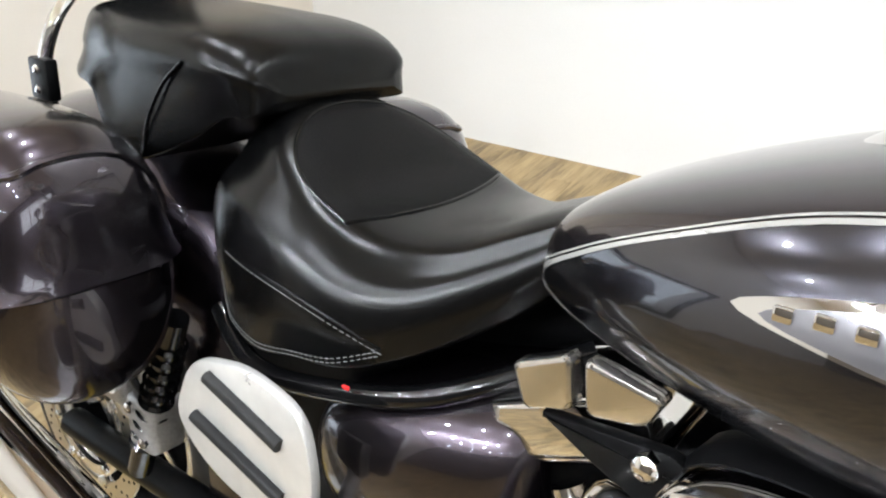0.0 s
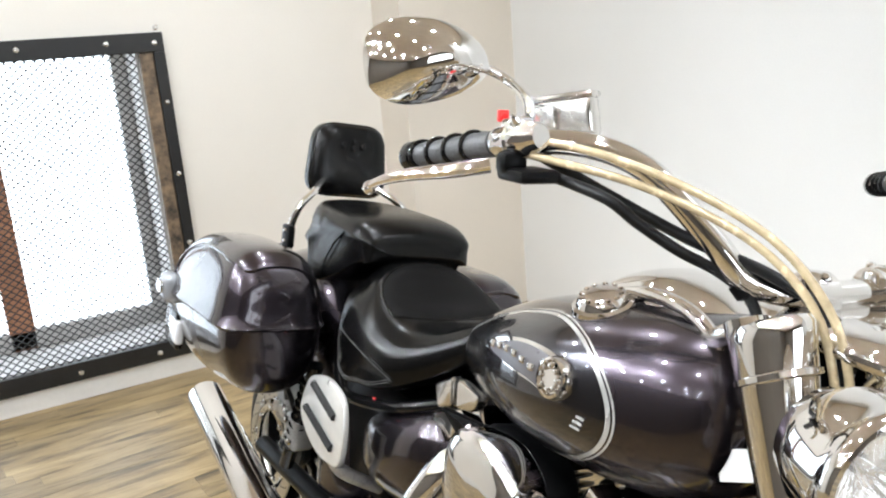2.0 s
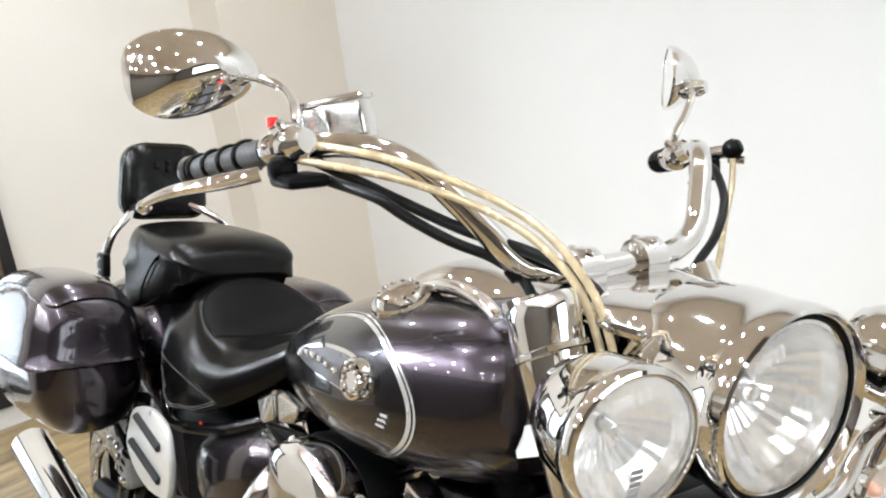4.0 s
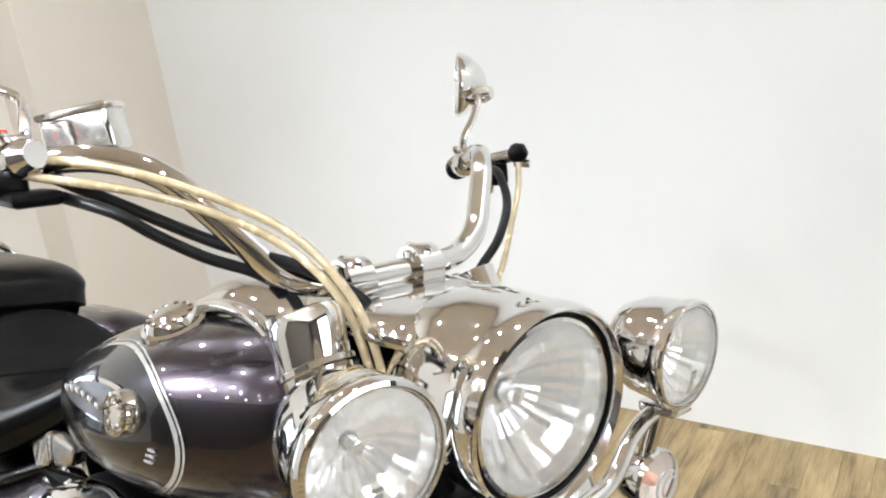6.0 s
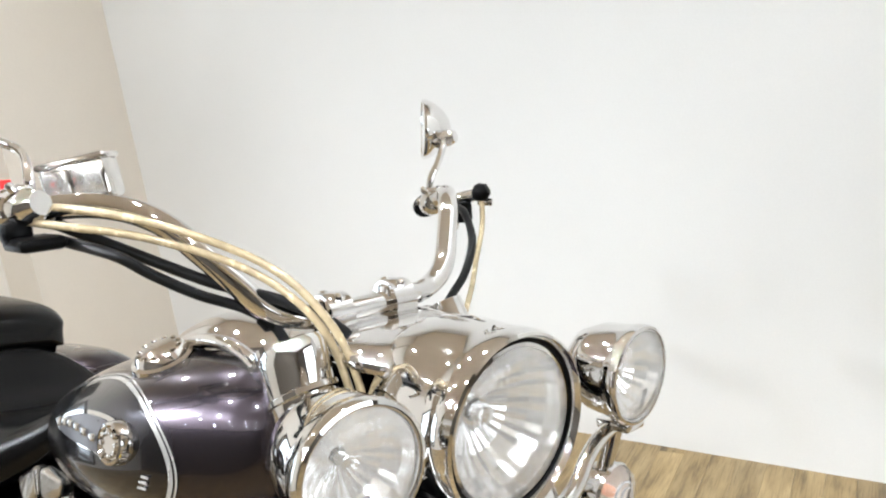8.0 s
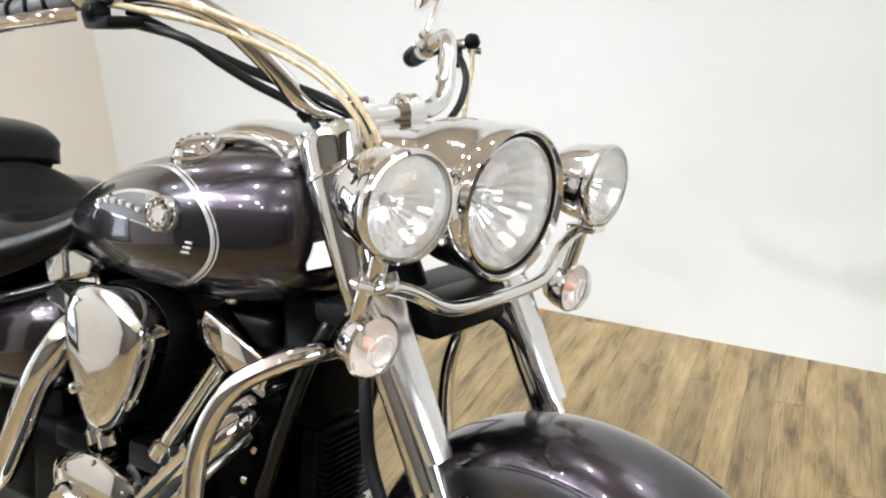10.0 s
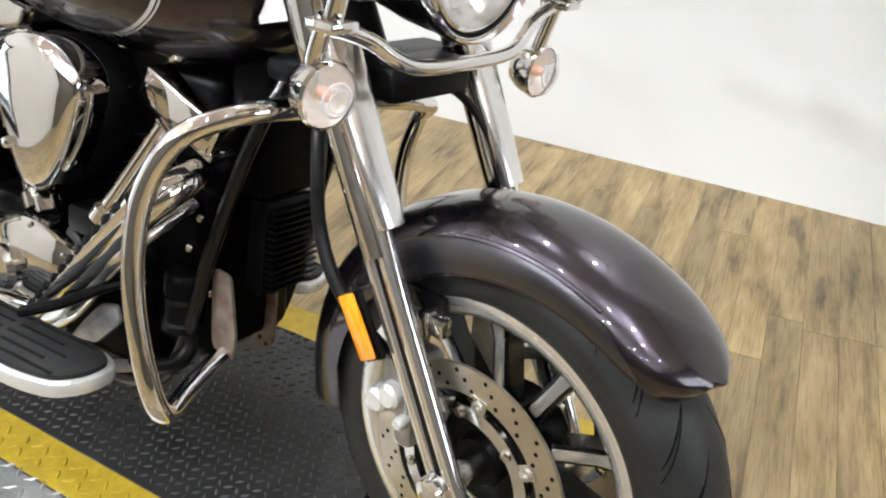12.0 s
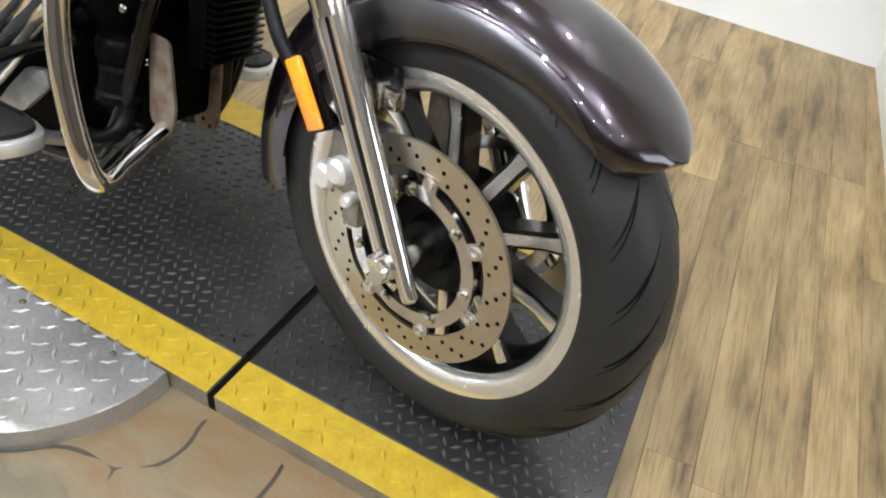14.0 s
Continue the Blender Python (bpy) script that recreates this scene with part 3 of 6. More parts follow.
def bp(name, bm, material, label="", parent=None, smooth=True):
    return part(name, bm, material, parent or bike, label, smooth=smooth)


def fp(name, bm, material, label="", parent=None, smooth=True):
    """A part that turns with the handlebars."""
    if parent is not None:
        return part(name, bm, material, parent, label, smooth=smooth)
    return part(name, bm, material, bike, label, STEER, smooth)


# tank
TANK = [(-0.335, 0.865, 0.05, 0.040, 0.05), (-0.345, 0.860, 0.100, 0.068, 0.075), (-0.37, 0.854, 0.142, 0.092, 0.100), (-0.42, 0.850, 0.172, 0.110, 0.118),
        (-0.50, 0.846, 0.196, 0.112, 0.124), (-0.59, 0.840, 0.200, 0.106, 0.120), (-0.68, 0.830, 0.184, 0.098, 0.106), (-0.77, 0.815, 0.152, 0.084, 0.080),
        (-0.855, 0.798, 0.110, 0.064, 0.046), (-0.905, 0.788, 0.066, 0.038, 0.022), (-0.922, 0.785, 0.02, 0.012, 0.008)]
tank_keys = spread(TANK, 45)


def tank_at(x, z, out=0.0):
    """A point on the tank's flank at that x and height, on its right side."""
    xs = [k[0] for k in tank_keys][::-1]
    v = [float(np.interp(x, xs, [k[i] for k in tank_keys][::-1])) for i in range(1, 5)]
    zc, hw, up, dn = v
    h = (z - zc) / (up if z > zc else dn)
    h = max(-0.98, min(0.98, h))
    return Vector((x, -(hw * (1 - abs(h) ** 2.5) ** (1 / 2.5)) - out, z))


tank = bp("fuel_tank", skin(TANK, 45, 2.5, 56), PLUM, "plum-black metallic tank with a grey flank panel")
# flank panel: a lighter teardrop within a silver line, both sides
DROP = [(-0.900, 0.790), (-0.845, 0.832), (-0.770, 0.870), (-0.680, 0.905), (-0.590, 0.921), (-0.515, 0.910), (-0.467, 0.876), (-0.450, 0.832),
        (-0.468, 0.793), (-0.520, 0.762), (-0.590, 0.750), (-0.670, 0.751), (-0.760, 0.762), (-0.848, 0.776)]


def closed_curve(pts, steps=6):
    n = len(pts)
    out = []
    for i in range(n):
        a, b, c, d = (np.array(pts[(i + j - 1) % n], float) for j in range(4))
        for k in range(steps):
            t = k / steps
            out.append(0.5 * ((2 * b) + (c - a) * t + (2 * a - 5 * b + 4 * c - d) * t * t + (3 * b - a - 3 * c + d) * t ** 3))
    return out


def flank_patch(outline, grow, out, fine=10):
    """A thin shell over the tank's flank inside the outline."""
    c = np.mean(outline, axis=0)
    bm = bmesh.new()
    prev = None
    for j in range(fine + 1):
        s = (j / fine) * grow
        ring = [bm.verts.new(tank_at(*(c + (q - c) * max(s, 0.02)), out)) for q in outline]
        if prev:
            for k in range(len(ring)):
                bm.faces.new((prev[k], prev[(k + 1) % len(ring)], ring[(k + 1) % len(ring)], ring[k]))
        else:
            bm.faces.new(ring)
        prev = ring
    return bm


def flank_band(outline, g0, g1, out):
    c = np.mean(outline, axis=0)
    a = [tank_at(*(c + (q - c) * g0), out) for q in outline]
    b = [tank_at(*(c + (q - c) * g1), out) for q in outline]
    bm = bmesh.new()
    va, vb = [bm.verts.new(p) for p in a], [bm.verts.new(p) for p in b]
    for k in range(len(va)):
        bm.faces.new((va[k], va[(k + 1) % len(va)], vb[(k + 1) % len(va)], vb[k]))
    return bm


drop = closed_curve(DROP)
for s in SIDES:
    fl = (lambda b: flip_y(b)) if s > 0 else (lambda b: b)
    bp("flank_panel", fl(flank_patch(drop, 0.95, 0.0010)), GREY_PAINT, "grey metallic flank panel", tank)
    bp("pin_stripe", fl(flank_band(drop, 0.955, 0.985, 0.0014)), STRIPE, "silver pinstripe", tank)
    bp("pin_stripe", fl(flank_band(drop, 0.998, 1.012, 0.0014)), STRIPE, "thin silver pinstripe", tank)
    # badge: a swept wing and a round boss
    wing = [(-0.712, 0.853), (-0.660, 0.874), (-0.600, 0.886), (-0.540, 0.884), (-0.505, 0.862), (-0.530, 0.835), (-0.575, 0.842), (-0.655, 0.846)]
    bp("badge_wing", fl(flank_patch(closed_curve(wing, 4), 1.0, 0.004, 4)), CHROME, "chrome swept badge", tank)
    bp("badge_inlay", fl(flank_patch(closed_curve(wing, 4), 0.84, 0.0052, 4)), BADGE_GREY, "satin grey inlay in the badge", tank)
    base = tank_at(-0.532, 0.860, 0.006)
    boss = lathe([(0, 0.006), (0.012, 0.006), (0.014, 0.003), (0.018, 0.003), (0.021, 0.007), (0.024, 0.006), (0.026, -0.002), (0.026, -0.01), (0, -0.01)], 28, aim(base, (0, -1, 0.12)))
    bp("badge_boss", fl(boss), CHROME, "round chrome badge", tank)
    for a in (k * math.pi / 4 for k in range(8)):
        stud = lathe([(0, 0.008), (0.003, 0.007), (0.004, 0.003)], 8, aim(base + Vector((0.014 * math.cos(a), -0.001, 0.014 * math.sin(a))), (0, -1, 0.12)))
        bp("badge_stud", fl(stud), CHROME, "", tank)
    for i, (dx, dz) in enumerate(((-0.678, 0.860), (-0.656, 0.864), (-0.635, 0.866), (-0.613, 0.866), (-0.592, 0.864), (-0.572, 0.861))):
        p0 = tank_at(dx, dz, 0.006)
        bp("badge_letter", fl(box(p0.x - 0.007, p0.y - 0.003, p0.z - 0.005, p0.x + 0.004, p0.y + 0.002, p0.z + 0.004, 0.0015)), CHROME, "plain chrome bar on the badge", tank)
    for i in range(3):
        p0 = tank_at(-0.490 - 0.003 * i, 0.826 - 0.007 * i, 0.0022)
        bp("print_bar", fl(box(p0.x - 0.006 - 0.002 * i, p0.y - 0.0005, p0.z - 0.0014, p0.x + 0.006, p0.y + 0.001, p0.z + 0.0014)), STRIPE, "small pale print bar", tank)
    cap_at = Vector((-0.556, -0.122, 0.942))
    capm = aim(cap_at, (0.05, -0.45, 1))
    bp("filler_cap", fl(merge(lathe([(0, 0.016), (0.016, 0.016), (0.028, 0.013), (0.031, 0.009), (0.033, 0.004), (0.038, 0.002), (0.040, -0.006), (0, -0.006)], 36, capm),
                              *[lathe([(0, 0.017), (0.003, 0.016), (0.004, 0.012)], 8, capm @ Matrix.Translation((0.024 * math.cos(a), 0.024 * math.sin(a), 0))) for a in (k * math.pi / 6 for k in range(12))])),
       CHROME, "chrome filler cap", tank)
# chrome trim round the tank's front edge
for s in SIDES:
    pts = [(-0.60, s * 0.085, 0.942), (-0.525, s * 0.092, 0.962), (-0.453, s * 0.100, 0.962), (-0.405, s * 0.104, 0.942), (-0.378, s * 0.106, 0.908), (-0.370, s * 0.108, 0.885)]
    bp("trim_strip", tube(pts, 0.0085, 12, 8, True, True, [0.006, 0.0085, 0.0090, 0.0090, 0.0090, 0.008]), CHROME, "chrome trim strip", tank)
# dash console and speedometer
bp("dash_console", skin([(-0.39, 0.925, 0.02, 0.008, 0.03), (-0.41, 0.930, 0.055, 0.022, 0.05), (-0.46, 0.938, 0.082, 0.042, 0.05), (-0.53, 0.940, 0.090, 0.052, 0.05), (-0.60, 0.930, 0.072, 0.046, 0.05),
                         (-0.66, 0.912, 0.050, 0.034, 0.05), (-0.71, 0.892, 0.028, 0.020, 0.04), (-0.73, 0.880, 0.010, 0.008, 0.02)], 30, 2.3, 36), CHROME, "chrome dash console")

# rider seat: a dished saddle with a raised back panel
SEAT_KEYS = spread([
    # x, half width at the top, top height in the middle, edge lift, skirt bottom, skirt half width
    (-0.835, 0.030, 0.845, 0.000, 0.826, 0.036), (-0.87, 0.055, 0.842, -0.004, 0.782, 0.066), (-0.92, 0.085, 0.824, -0.010, 0.735, 0.104), (-0.98, 0.118, 0.800, -0.010, 0.698, 0.144),
    (-1.04, 0.140, 0.792, -0.004, 0.674, 0.167), (-1.10, 0.148, 0.806, 0.002, 0.666, 0.173), (-1.15, 0.140, 0.836, -0.006, 0.654, 0.172), (-1.19, 0.126, 0.864, -0.018, 0.656, 0.165),
    (-1.23, 0.108, 0.878, -0.03, 0.68, 0.150), (-1.26, 0.10, 0.865, -0.03, 0.72, 0.13)], 60)
SEAT_STEPS = 4


def seat_half(x):
    """The seat's section at x, from the middle of its top over the shoulder to the skirt's foot."""
    xs = [k[0] for k in SEAT_KEYS][::-1]
    wt, zt, el, zb, ws = (float(np.interp(x, xs, [k[i] for k in SEAT_KEYS][::-1])) for i in range(1, 6))
    ze = zt + el
    h = ze - zb
    pts = [(0, zt), (0.45 * wt, zt + 0.12 * el), (0.80 * wt, zt + 0.75 * el - 0.002), (0.98 * wt, ze - 0.12 * h), (wt + 0.7 * (ws - wt) + 0.004, ze - 0.32 * h),
           (ws + 0.005, ze - 0.60 * h), (ws + 0.002, zb + 0.14 * h), (ws - 0.003, zb + 0.003), (ws - 0.03, zb)]
    return [(p.y, p.z) for p in curve_points([(0, y, z) for y, z in pts], SEAT_STEPS)]


def seat_ring(x):
    half = seat_half(x)
    return [(x, -y, z) for y, z in half] + [(x, y, z) for y, z in half[:0:-1]]


seat = bp("rider_seat", loft([seat_ring(float(k[0])) for k in SEAT_KEYS]), LEATHER, "black leather rider seat with stitched skirt")


def seat_side(x, z, out=0.001):
    """A point on the right flank of the rider seat."""
    low = seat_half(x)[3 * SEAT_STEPS:7 * SEAT_STEPS + 1][::-1]
    return Vector((x, -float(np.interp(z, [p[1] for p in low], [p[0] for p in low])) - out, z))


def seat_top(x, y, out=0.0):
    top = seat_half(x)[:3 * SEAT_STEPS + 2]
    return Vector((x, y, float(np.interp(abs(y), [p[0] for p in top], [p[1] for p in top])) + out))


def both(name, make, material, label, parent):
    bp(name, make(), material, label, parent)
    bp(name, flip_y(make()), material, label, parent)


SEAM = [(-1.205, 0.752), (-1.16, 0.748), (-1.10, 0.740), (-1.04, 0.726), (-1.00, 0.708)]
both("seam", lambda: tube([seat_side(x, z, 0.0002) for x, z in SEAM], 0.0016, 6, 6), LEATHER, "raised seam", seat)


def stitches(path, step=0.0050, r=0.0006):
    line = curve_points(path, 24)
    bits, run, last = [], 0.0, line[0]
    for a in line[1:]:
        run += (a - last).length
        if run >= step:
            d = (a - last).normalized()
            bits.append(tube([a - d * 0.002, a + d * 0.002], r, 5, 1, False))
            run = 0.0
        last = a
    return merge(*bits)


FOOT_EDGE = [(-1.212, 0.72), (-1.210, 0.685), (-1.195, 0.670), (-1.15, 0.664), (-1.10, 0.673), (-1.05, 0.682), (-1.005, 0.700)]
for dz in (0.0, 0.0045):
    both("stitching", lambda: stitches([seat_side(x, z + dz, 0.0008) for x, z in FOOT_EDGE]), THREAD, "pale stitching", seat)
both("stitching", lambda: stitches([seat_side(x, z - 0.005, 0.0008) for x, z in SEAM]), THREAD, "pale stitching", seat)
# grained back panel: straight across its front, round behind, with a piped edge
D_OUT = [(-1.078 - 0.128 * math.cos(a) ** 0.6, 0.122 * math.sin(a)) for a in np.linspace(-math.pi / 2, math.pi / 2, 37)] + [(-1.078 + 0.022 * math.cos(u * math.pi / 2) ** 0.8, -0.122 * u) for u in np.linspace(-0.95, 0.95, 25)]
bm = bmesh.new()
prev = None
for f0 in np.linspace(0.04, 1.0, 14):
    ring = [bm.verts.new(seat_top(-1.125 + (x + 1.125) * f0, y * f0, 0.007 * (1 - f0 ** 5) + 0.0004)) for x, y in D_OUT]
    if prev:
        for k in range(len(ring)):
            bm.faces.new((prev[k], prev[(k + 1) % len(ring)], ring[(k + 1) % len(ring)], ring[k]))
    else:
        bm.faces.new(ring)
    prev = ring
bp("back_panel", bm, LEATHER_PANEL, "grained back panel", seat)
bp("piping", tube([seat_top(x, y, 0.0) for x, y in D_OUT + D_OUT[:1]], 0.0020, 6, 1, False), LEATHER, "black piping", seat)

# pillion seat
def pillion_rings():
    # x, half width of the top, top height, lip height, skirt half width, skirt foot
    keys = [(-1.212, 0.088, 0.902, 0.890, 0.088, 0.880), (-1.222, 0.114, 0.930, 0.904, 0.116, 0.866), (-1.255, 0.129, 0.947, 0.912, 0.122, 0.862), (-1.30, 0.131, 0.955, 0.918, 0.138, 0.832),
            (-1.36, 0.131, 0.958, 0.920, 0.152, 0.805), (-1.42, 0.129, 0.960, 0.918, 0.152, 0.805), (-1.48, 0.118, 0.962, 0.916, 0.134, 0.860), (-1.54, 0.104, 0.960, 0.914, 0.118, 0.868),
            (-1.585, 0.080, 0.950, 0.905, 0.090, 0.876), (-1.605, 0.04, 0.93, 0.895, 0.045, 0.884)]
    rings = []
    for x, wt, zt, zl, ws, zb in spread(keys, 34):
        h = zl - zb
        pts = [(0, zt), (0.5 * wt, zt - 0.003), (0.84 * wt, zt - 0.012), (wt, zl + 0.004), (wt + 0.1 * (ws - wt), zl - 0.25 * h), (wt + 0.45 * (ws - wt), zl - 0.55 * h), (ws, zb + 0.12 * h), (ws - 0.004, zb), (ws - 0.04, zb)]
        half = [(p.y, p.z) for p in curve_points([(0, y, z) for y, z in pts], 4)]
        rings.append([(x, -y, z) for y, z in half] + [(x, y, z) for y, z in half[:0:-1]])
    return rings


pillion = bp("pillion_seat", loft(pillion_rings()), LEATHER, "black leather passenger seat")
for dy in SIDES:
    fold = [(-1.300, dy * 0.1335, 0.915), (-1.330, dy * 0.1375, 0.890), (-1.350, dy * 0.1465, 0.850), (-1.352, dy * 0.1535, 0.815)]
    bp("seam", tube(fold, 0.0022, 6, 6), LEATHER, "raised seam", pillion)
# backrest
rest = bp("backrest_pad", loft([[(-1.635 + dx + 0.05 * q[1] * -1.2, q[0] * k * 1.10 + 0.010, 1.045 + q[1] * k * 1.10) for q in rounded([(-0.094, -0.078), (0.094, -0.078), (0.080, 0.078), (-0.080, 0.078)], 0.045, 7)]
                                for dx, k in ((-0.03, 0.80), (-0.03, 0.94), (-0.02, 1.0), (0.006, 1.0), (0.018, 0.97), (0.026, 0.88), (0.029, 0.6), (0.030, 0.1))]), LEATHER, "black padded backrest")
for s in SIDES:
    bp("backrest_bar", tube([(-1.500, s * 0.150, 0.800), (-1.548, s * 0.152, 0.838), (-1.558, s * 0.148, 0.885), (-1.545, s * 0.136, 0.935), (-1.562, s * 0.100, 0.968), (-1.610, s * 0.060, 0.992)], 0.0085, 12), CHROME, "chrome backrest bar")
    bracket = bp("backrest_bracket", box(-1.575, s * 0.154 - 0.008, 0.842, -1.530, s * 0.154 + 0.008, 0.892, 0.004), BLACK_SATIN, "black clamp")
    for dz in (0.855, 0.879):
        bp("clamp_bolt", bolt((-1.552, s * 0.162, dz), (0, s, 0), 0.006, 0.004), CHROME, "chrome bolt", bracket)

rim_line = [(-1.635 + 0.0065 - 0.05 * q[1] * 1.2, q[0] * 1.095 + 0.010, 1.045 + q[1] * 1.095) for q in rounded([(-0.094, -0.078), (0.094, -0.078), (0.080, 0.078), (-0.080, 0.078)], 0.045, 7)]
bp("piping", tube(rim_line + rim_line[:1], 0.0028, 6, 1, False), LEATHER, "black piping", rest)
for dy, dz, w in ((-0.016, 0.036, 0.006), (0.010, 0.046, 0.005), (0.010, 0.030, 0.005), (0.034, 0.036, 0.006)):
    bp("embossed_mark", box(-1.6085 - 0.06 * dz, dy - w, 1.045 + dz - 0.007, -1.6035 - 0.06 * dz, dy + w, 1.045 + dz + 0.007, 0.002), LEATHER, "plain embossed mark", rest)
# saddlebags
def bag_shape():
    keys = [(-1.250, 0.715, 0.035, 0.055, 0.060), (-1.257, 0.715, 0.070, 0.105, 0.098), (-1.275, 0.717, 0.094, 0.138, 0.120), (-1.31, 0.718, 0.104, 0.155, 0.132), (-1.38, 0.718, 0.106, 0.160, 0.142), (-1.50, 0.712, 0.107, 0.163, 0.152),
            (-1.60, 0.705, 0.106, 0.157, 0.149), (-1.672, 0.695, 0.102, 0.138, 0.128), (-1.704, 0.689, 0.090, 0.108, 0.098), (-1.716, 0.685, 0.06, 0.06, 0.055)]
    return keys


LID_E = 2.7


def lipk(h):
    """How far the lid flares out near its rim."""
    return max(0.0, 1 - max(0.0, h) / 0.045) ** 2


def bag_half(upper):
    rings = []
    for x, zc, hw, up, dn in spread(bag_shape(), 30):
        full = oval(x, -0.272, zc, hw, up, dn, LID_E, 56, 2.7)
        ztop = zc + 0.012
        if upper:
            ring = [(-1.5 + (px + 1.5) * (1 + 0.028 * lipk(pz - ztop)), -0.272 + (py + 0.272) * (1 + 0.075 * lipk(pz - ztop)), max(pz, ztop + 0.004)) for px, py, pz in full]
        else:
            ring = [(-1.5 + (px + 1.5) * 0.985, -0.265 + (py + 0.272) * (0.96 - 1.1 * max(0, zc - 0.03 - pz)), min(pz, ztop - 0.003)) for px, py, pz in full]
        rings.append(ring)
    return loft(rings)


def lid_keys(x):
    dense = spread(bag_shape(), 80)[::-1]
    return [float(np.interp(x, [k[0] for k in dense], [k[c] for k in dense])) for c in (1, 2, 3)]


def lid_side(x, h):
    """A point on the lid's outer side at that part of its height."""
    zc, hw, up = lid_keys(x)
    return (x, -0.272 - hw * (1 - h ** LID_E) ** (1 / LID_E), zc + h * up)


def lid_front(y, z):
    """A point on the lid's front at that width and height."""
    for x in np.linspace(-1.2505, -1.36, 220):
        zc, hw, up = lid_keys(float(x))
        if abs((y + 0.272) / hw) ** LID_E + abs((z - zc) / up) ** LID_E <= 1:
            return (float(x), y, z)
    return (-1.36, y, z)


for s in SIDES:
    fl = (lambda b: move(flip_y(b), Matrix.Translation((0, -0.03, -0.05)))) if s > 0 else (lambda b: b)
    bag = bp("saddlebag", fl(bag_half(False)), PLUM, "plum-black hard saddlebag")
    bp("lid", fl(bag_half(True)), PLUM, "domed plum-black lid", bag)
    seamline = [(x, -0.272 - hw * 0.99, zc + 0.012) for x, zc, hw, up, dn in spread(bag_shape(), 20)][2:-2]
    front = [(-1.262, -0.272 + v, 0.715) for v in (0.05, 0, -0.05)]
    bp("lid_bead", fl(tube([(-1.275, -0.19, 0.728), (-1.263, -0.23, 0.728), (-1.261, -0.29, 0.728), (-1.275, -0.352, 0.728)] + [tuple(p) for p in seamline[2:]], 0.006, 8, 4)), PLUM, "raised bead along the lid", bag)
    # a sharp rim that arches over the lid's shoulder from the tail to the inner front
    rim = [lid_side(x, h) for x, h in ((-1.672, 0.16), (-1.662, 0.36), (-1.640, 0.58), (-1.600, 0.74), (-1.540, 0.815), (-1.460, 0.84), (-1.380, 0.835), (-1.330, 0.815))]
    rim += [lid_front(y, z) for y, z in ((-0.332, 0.838), (-0.300, 0.846), (-0.262, 0.848), (-0.225, 0.840), (-0.196, 0.815), (-0.182, 0.775))]
    bp("lid_rim", fl(tube(rim, 0.0042, 8, 5)), PLUM, "sharp raised rim on the lid", bag)
    latch = bp("latch", fl(box(-1.705, -0.398, 0.690, -1.627, -0.345, 0.758, 0.020, 4)), LATCH_GREY, "smooth grey latch pod", bag)
    bp("latch_bar", fl(box(-1.692, -0.404, 0.712, -1.644, -0.396, 0.738, 0.0035, 3)), CHROME, "chrome latch bar", latch)
    bp("side_reflector", fl(merge(box(-1.692, -0.372, 0.600, -1.612, -0.352, 0.655, 0.008, 3))), SMOKE_LENS, "pale reflector panel", bag)
    bp("reflector_frame", fl(box(-1.735, -0.368, 0.585, -1.625, -0.350, 0.672, 0.008, 3)), BLACK_GLOSS, "dark surround", bag)
    bp("bag_strut", fl(tube([(-1.282, -0.198, 0.712), (-1.300, -0.200, 0.660), (-1.322, -0.196, 0.605)], 0.0075, 10)), CHROME, "chrome strut")

# rear mudguard and wheel
def nose(a):
    """How the mudguard narrows towards its rounded tip, a radians on."""
    u = min(1.0, max(0.0, a / radians(17)))
    return 0.10 + 0.90 * max(0.0, 1 - (1 - u) ** 2.6) ** 0.42


def arc_shell(cx, cz, r0, a0, a1, half, drop_side, thick=0.003, n=36, m=14, drop_tip=None):
    """A mudguard: an arch that rolls over at the sides."""
    tip = drop_side if drop_tip is None else drop_tip

    def section(r, a, off):
        pts = []
        drop_here = tip + (drop_side - tip) * min(1.0, max(0.0, (a - a0) / radians(75)))
        taper = 1.0 if drop_tip is None else nose(a - a0)
        for k in range(m + 1):
            u = -1 + 2 * k / m
            b = u * math.pi / 2
            y = half * taper * math.copysign(abs(math.sin(b)) ** 0.85, math.sin(b)) * (1 - off * 0.6)
            rr = r - drop_here * (1 - abs(math.cos(b)) ** 0.75) - off
            pts.append((cx + rr * math.cos(a), y, cz + rr * math.sin(a)))
        return pts
    rings = []
    for i in range(n + 1):
        a = a0 + (a1 - a0) * i / n
        o, q = section(r0, a, 0.0), section(r0, a, thick)
        rings.append(o + q[::-1])
    return loft(rings)


RW = Vector((-1.668, 0, 0.325))
bp("rear_mudguard", arc_shell(-1.62, 0.40, 0.43, radians(-8), radians(165), 0.122, 0.13), PLUM, "plum-black rear mudguard")


def tyre_profile(r_out, r_in, half):
    """Half of the tyre's section, from the crown to the bead, as radius and distance from the middle."""
    h = r_out - r_in
    pts = [(r_out, 0.0), (r_out - 0.0015, 0.24), (r_out - 0.007, 0.50), (r_out - 0.018, 0.74), (r_out - 0.034, 0.93), (r_in + h * 0.44, 1.0), (r_in + h * 0.22, 0.95), (r_in + h * 0.05, 0.82), (r_in, 0.70)]
    return [(p.x, p.y) for p in curve_points([(r, y * half, 0) for r, y in pts], 4)]


def tyre_mesh(r_out, r_in, half):
    p = tyre_profile(r_out, r_in, half)
    return lathe([(r, -y) for r, y in p[::-1]] + p[1:], 96, Matrix.Rotation(radians(-90), 4, "X"), close=True)


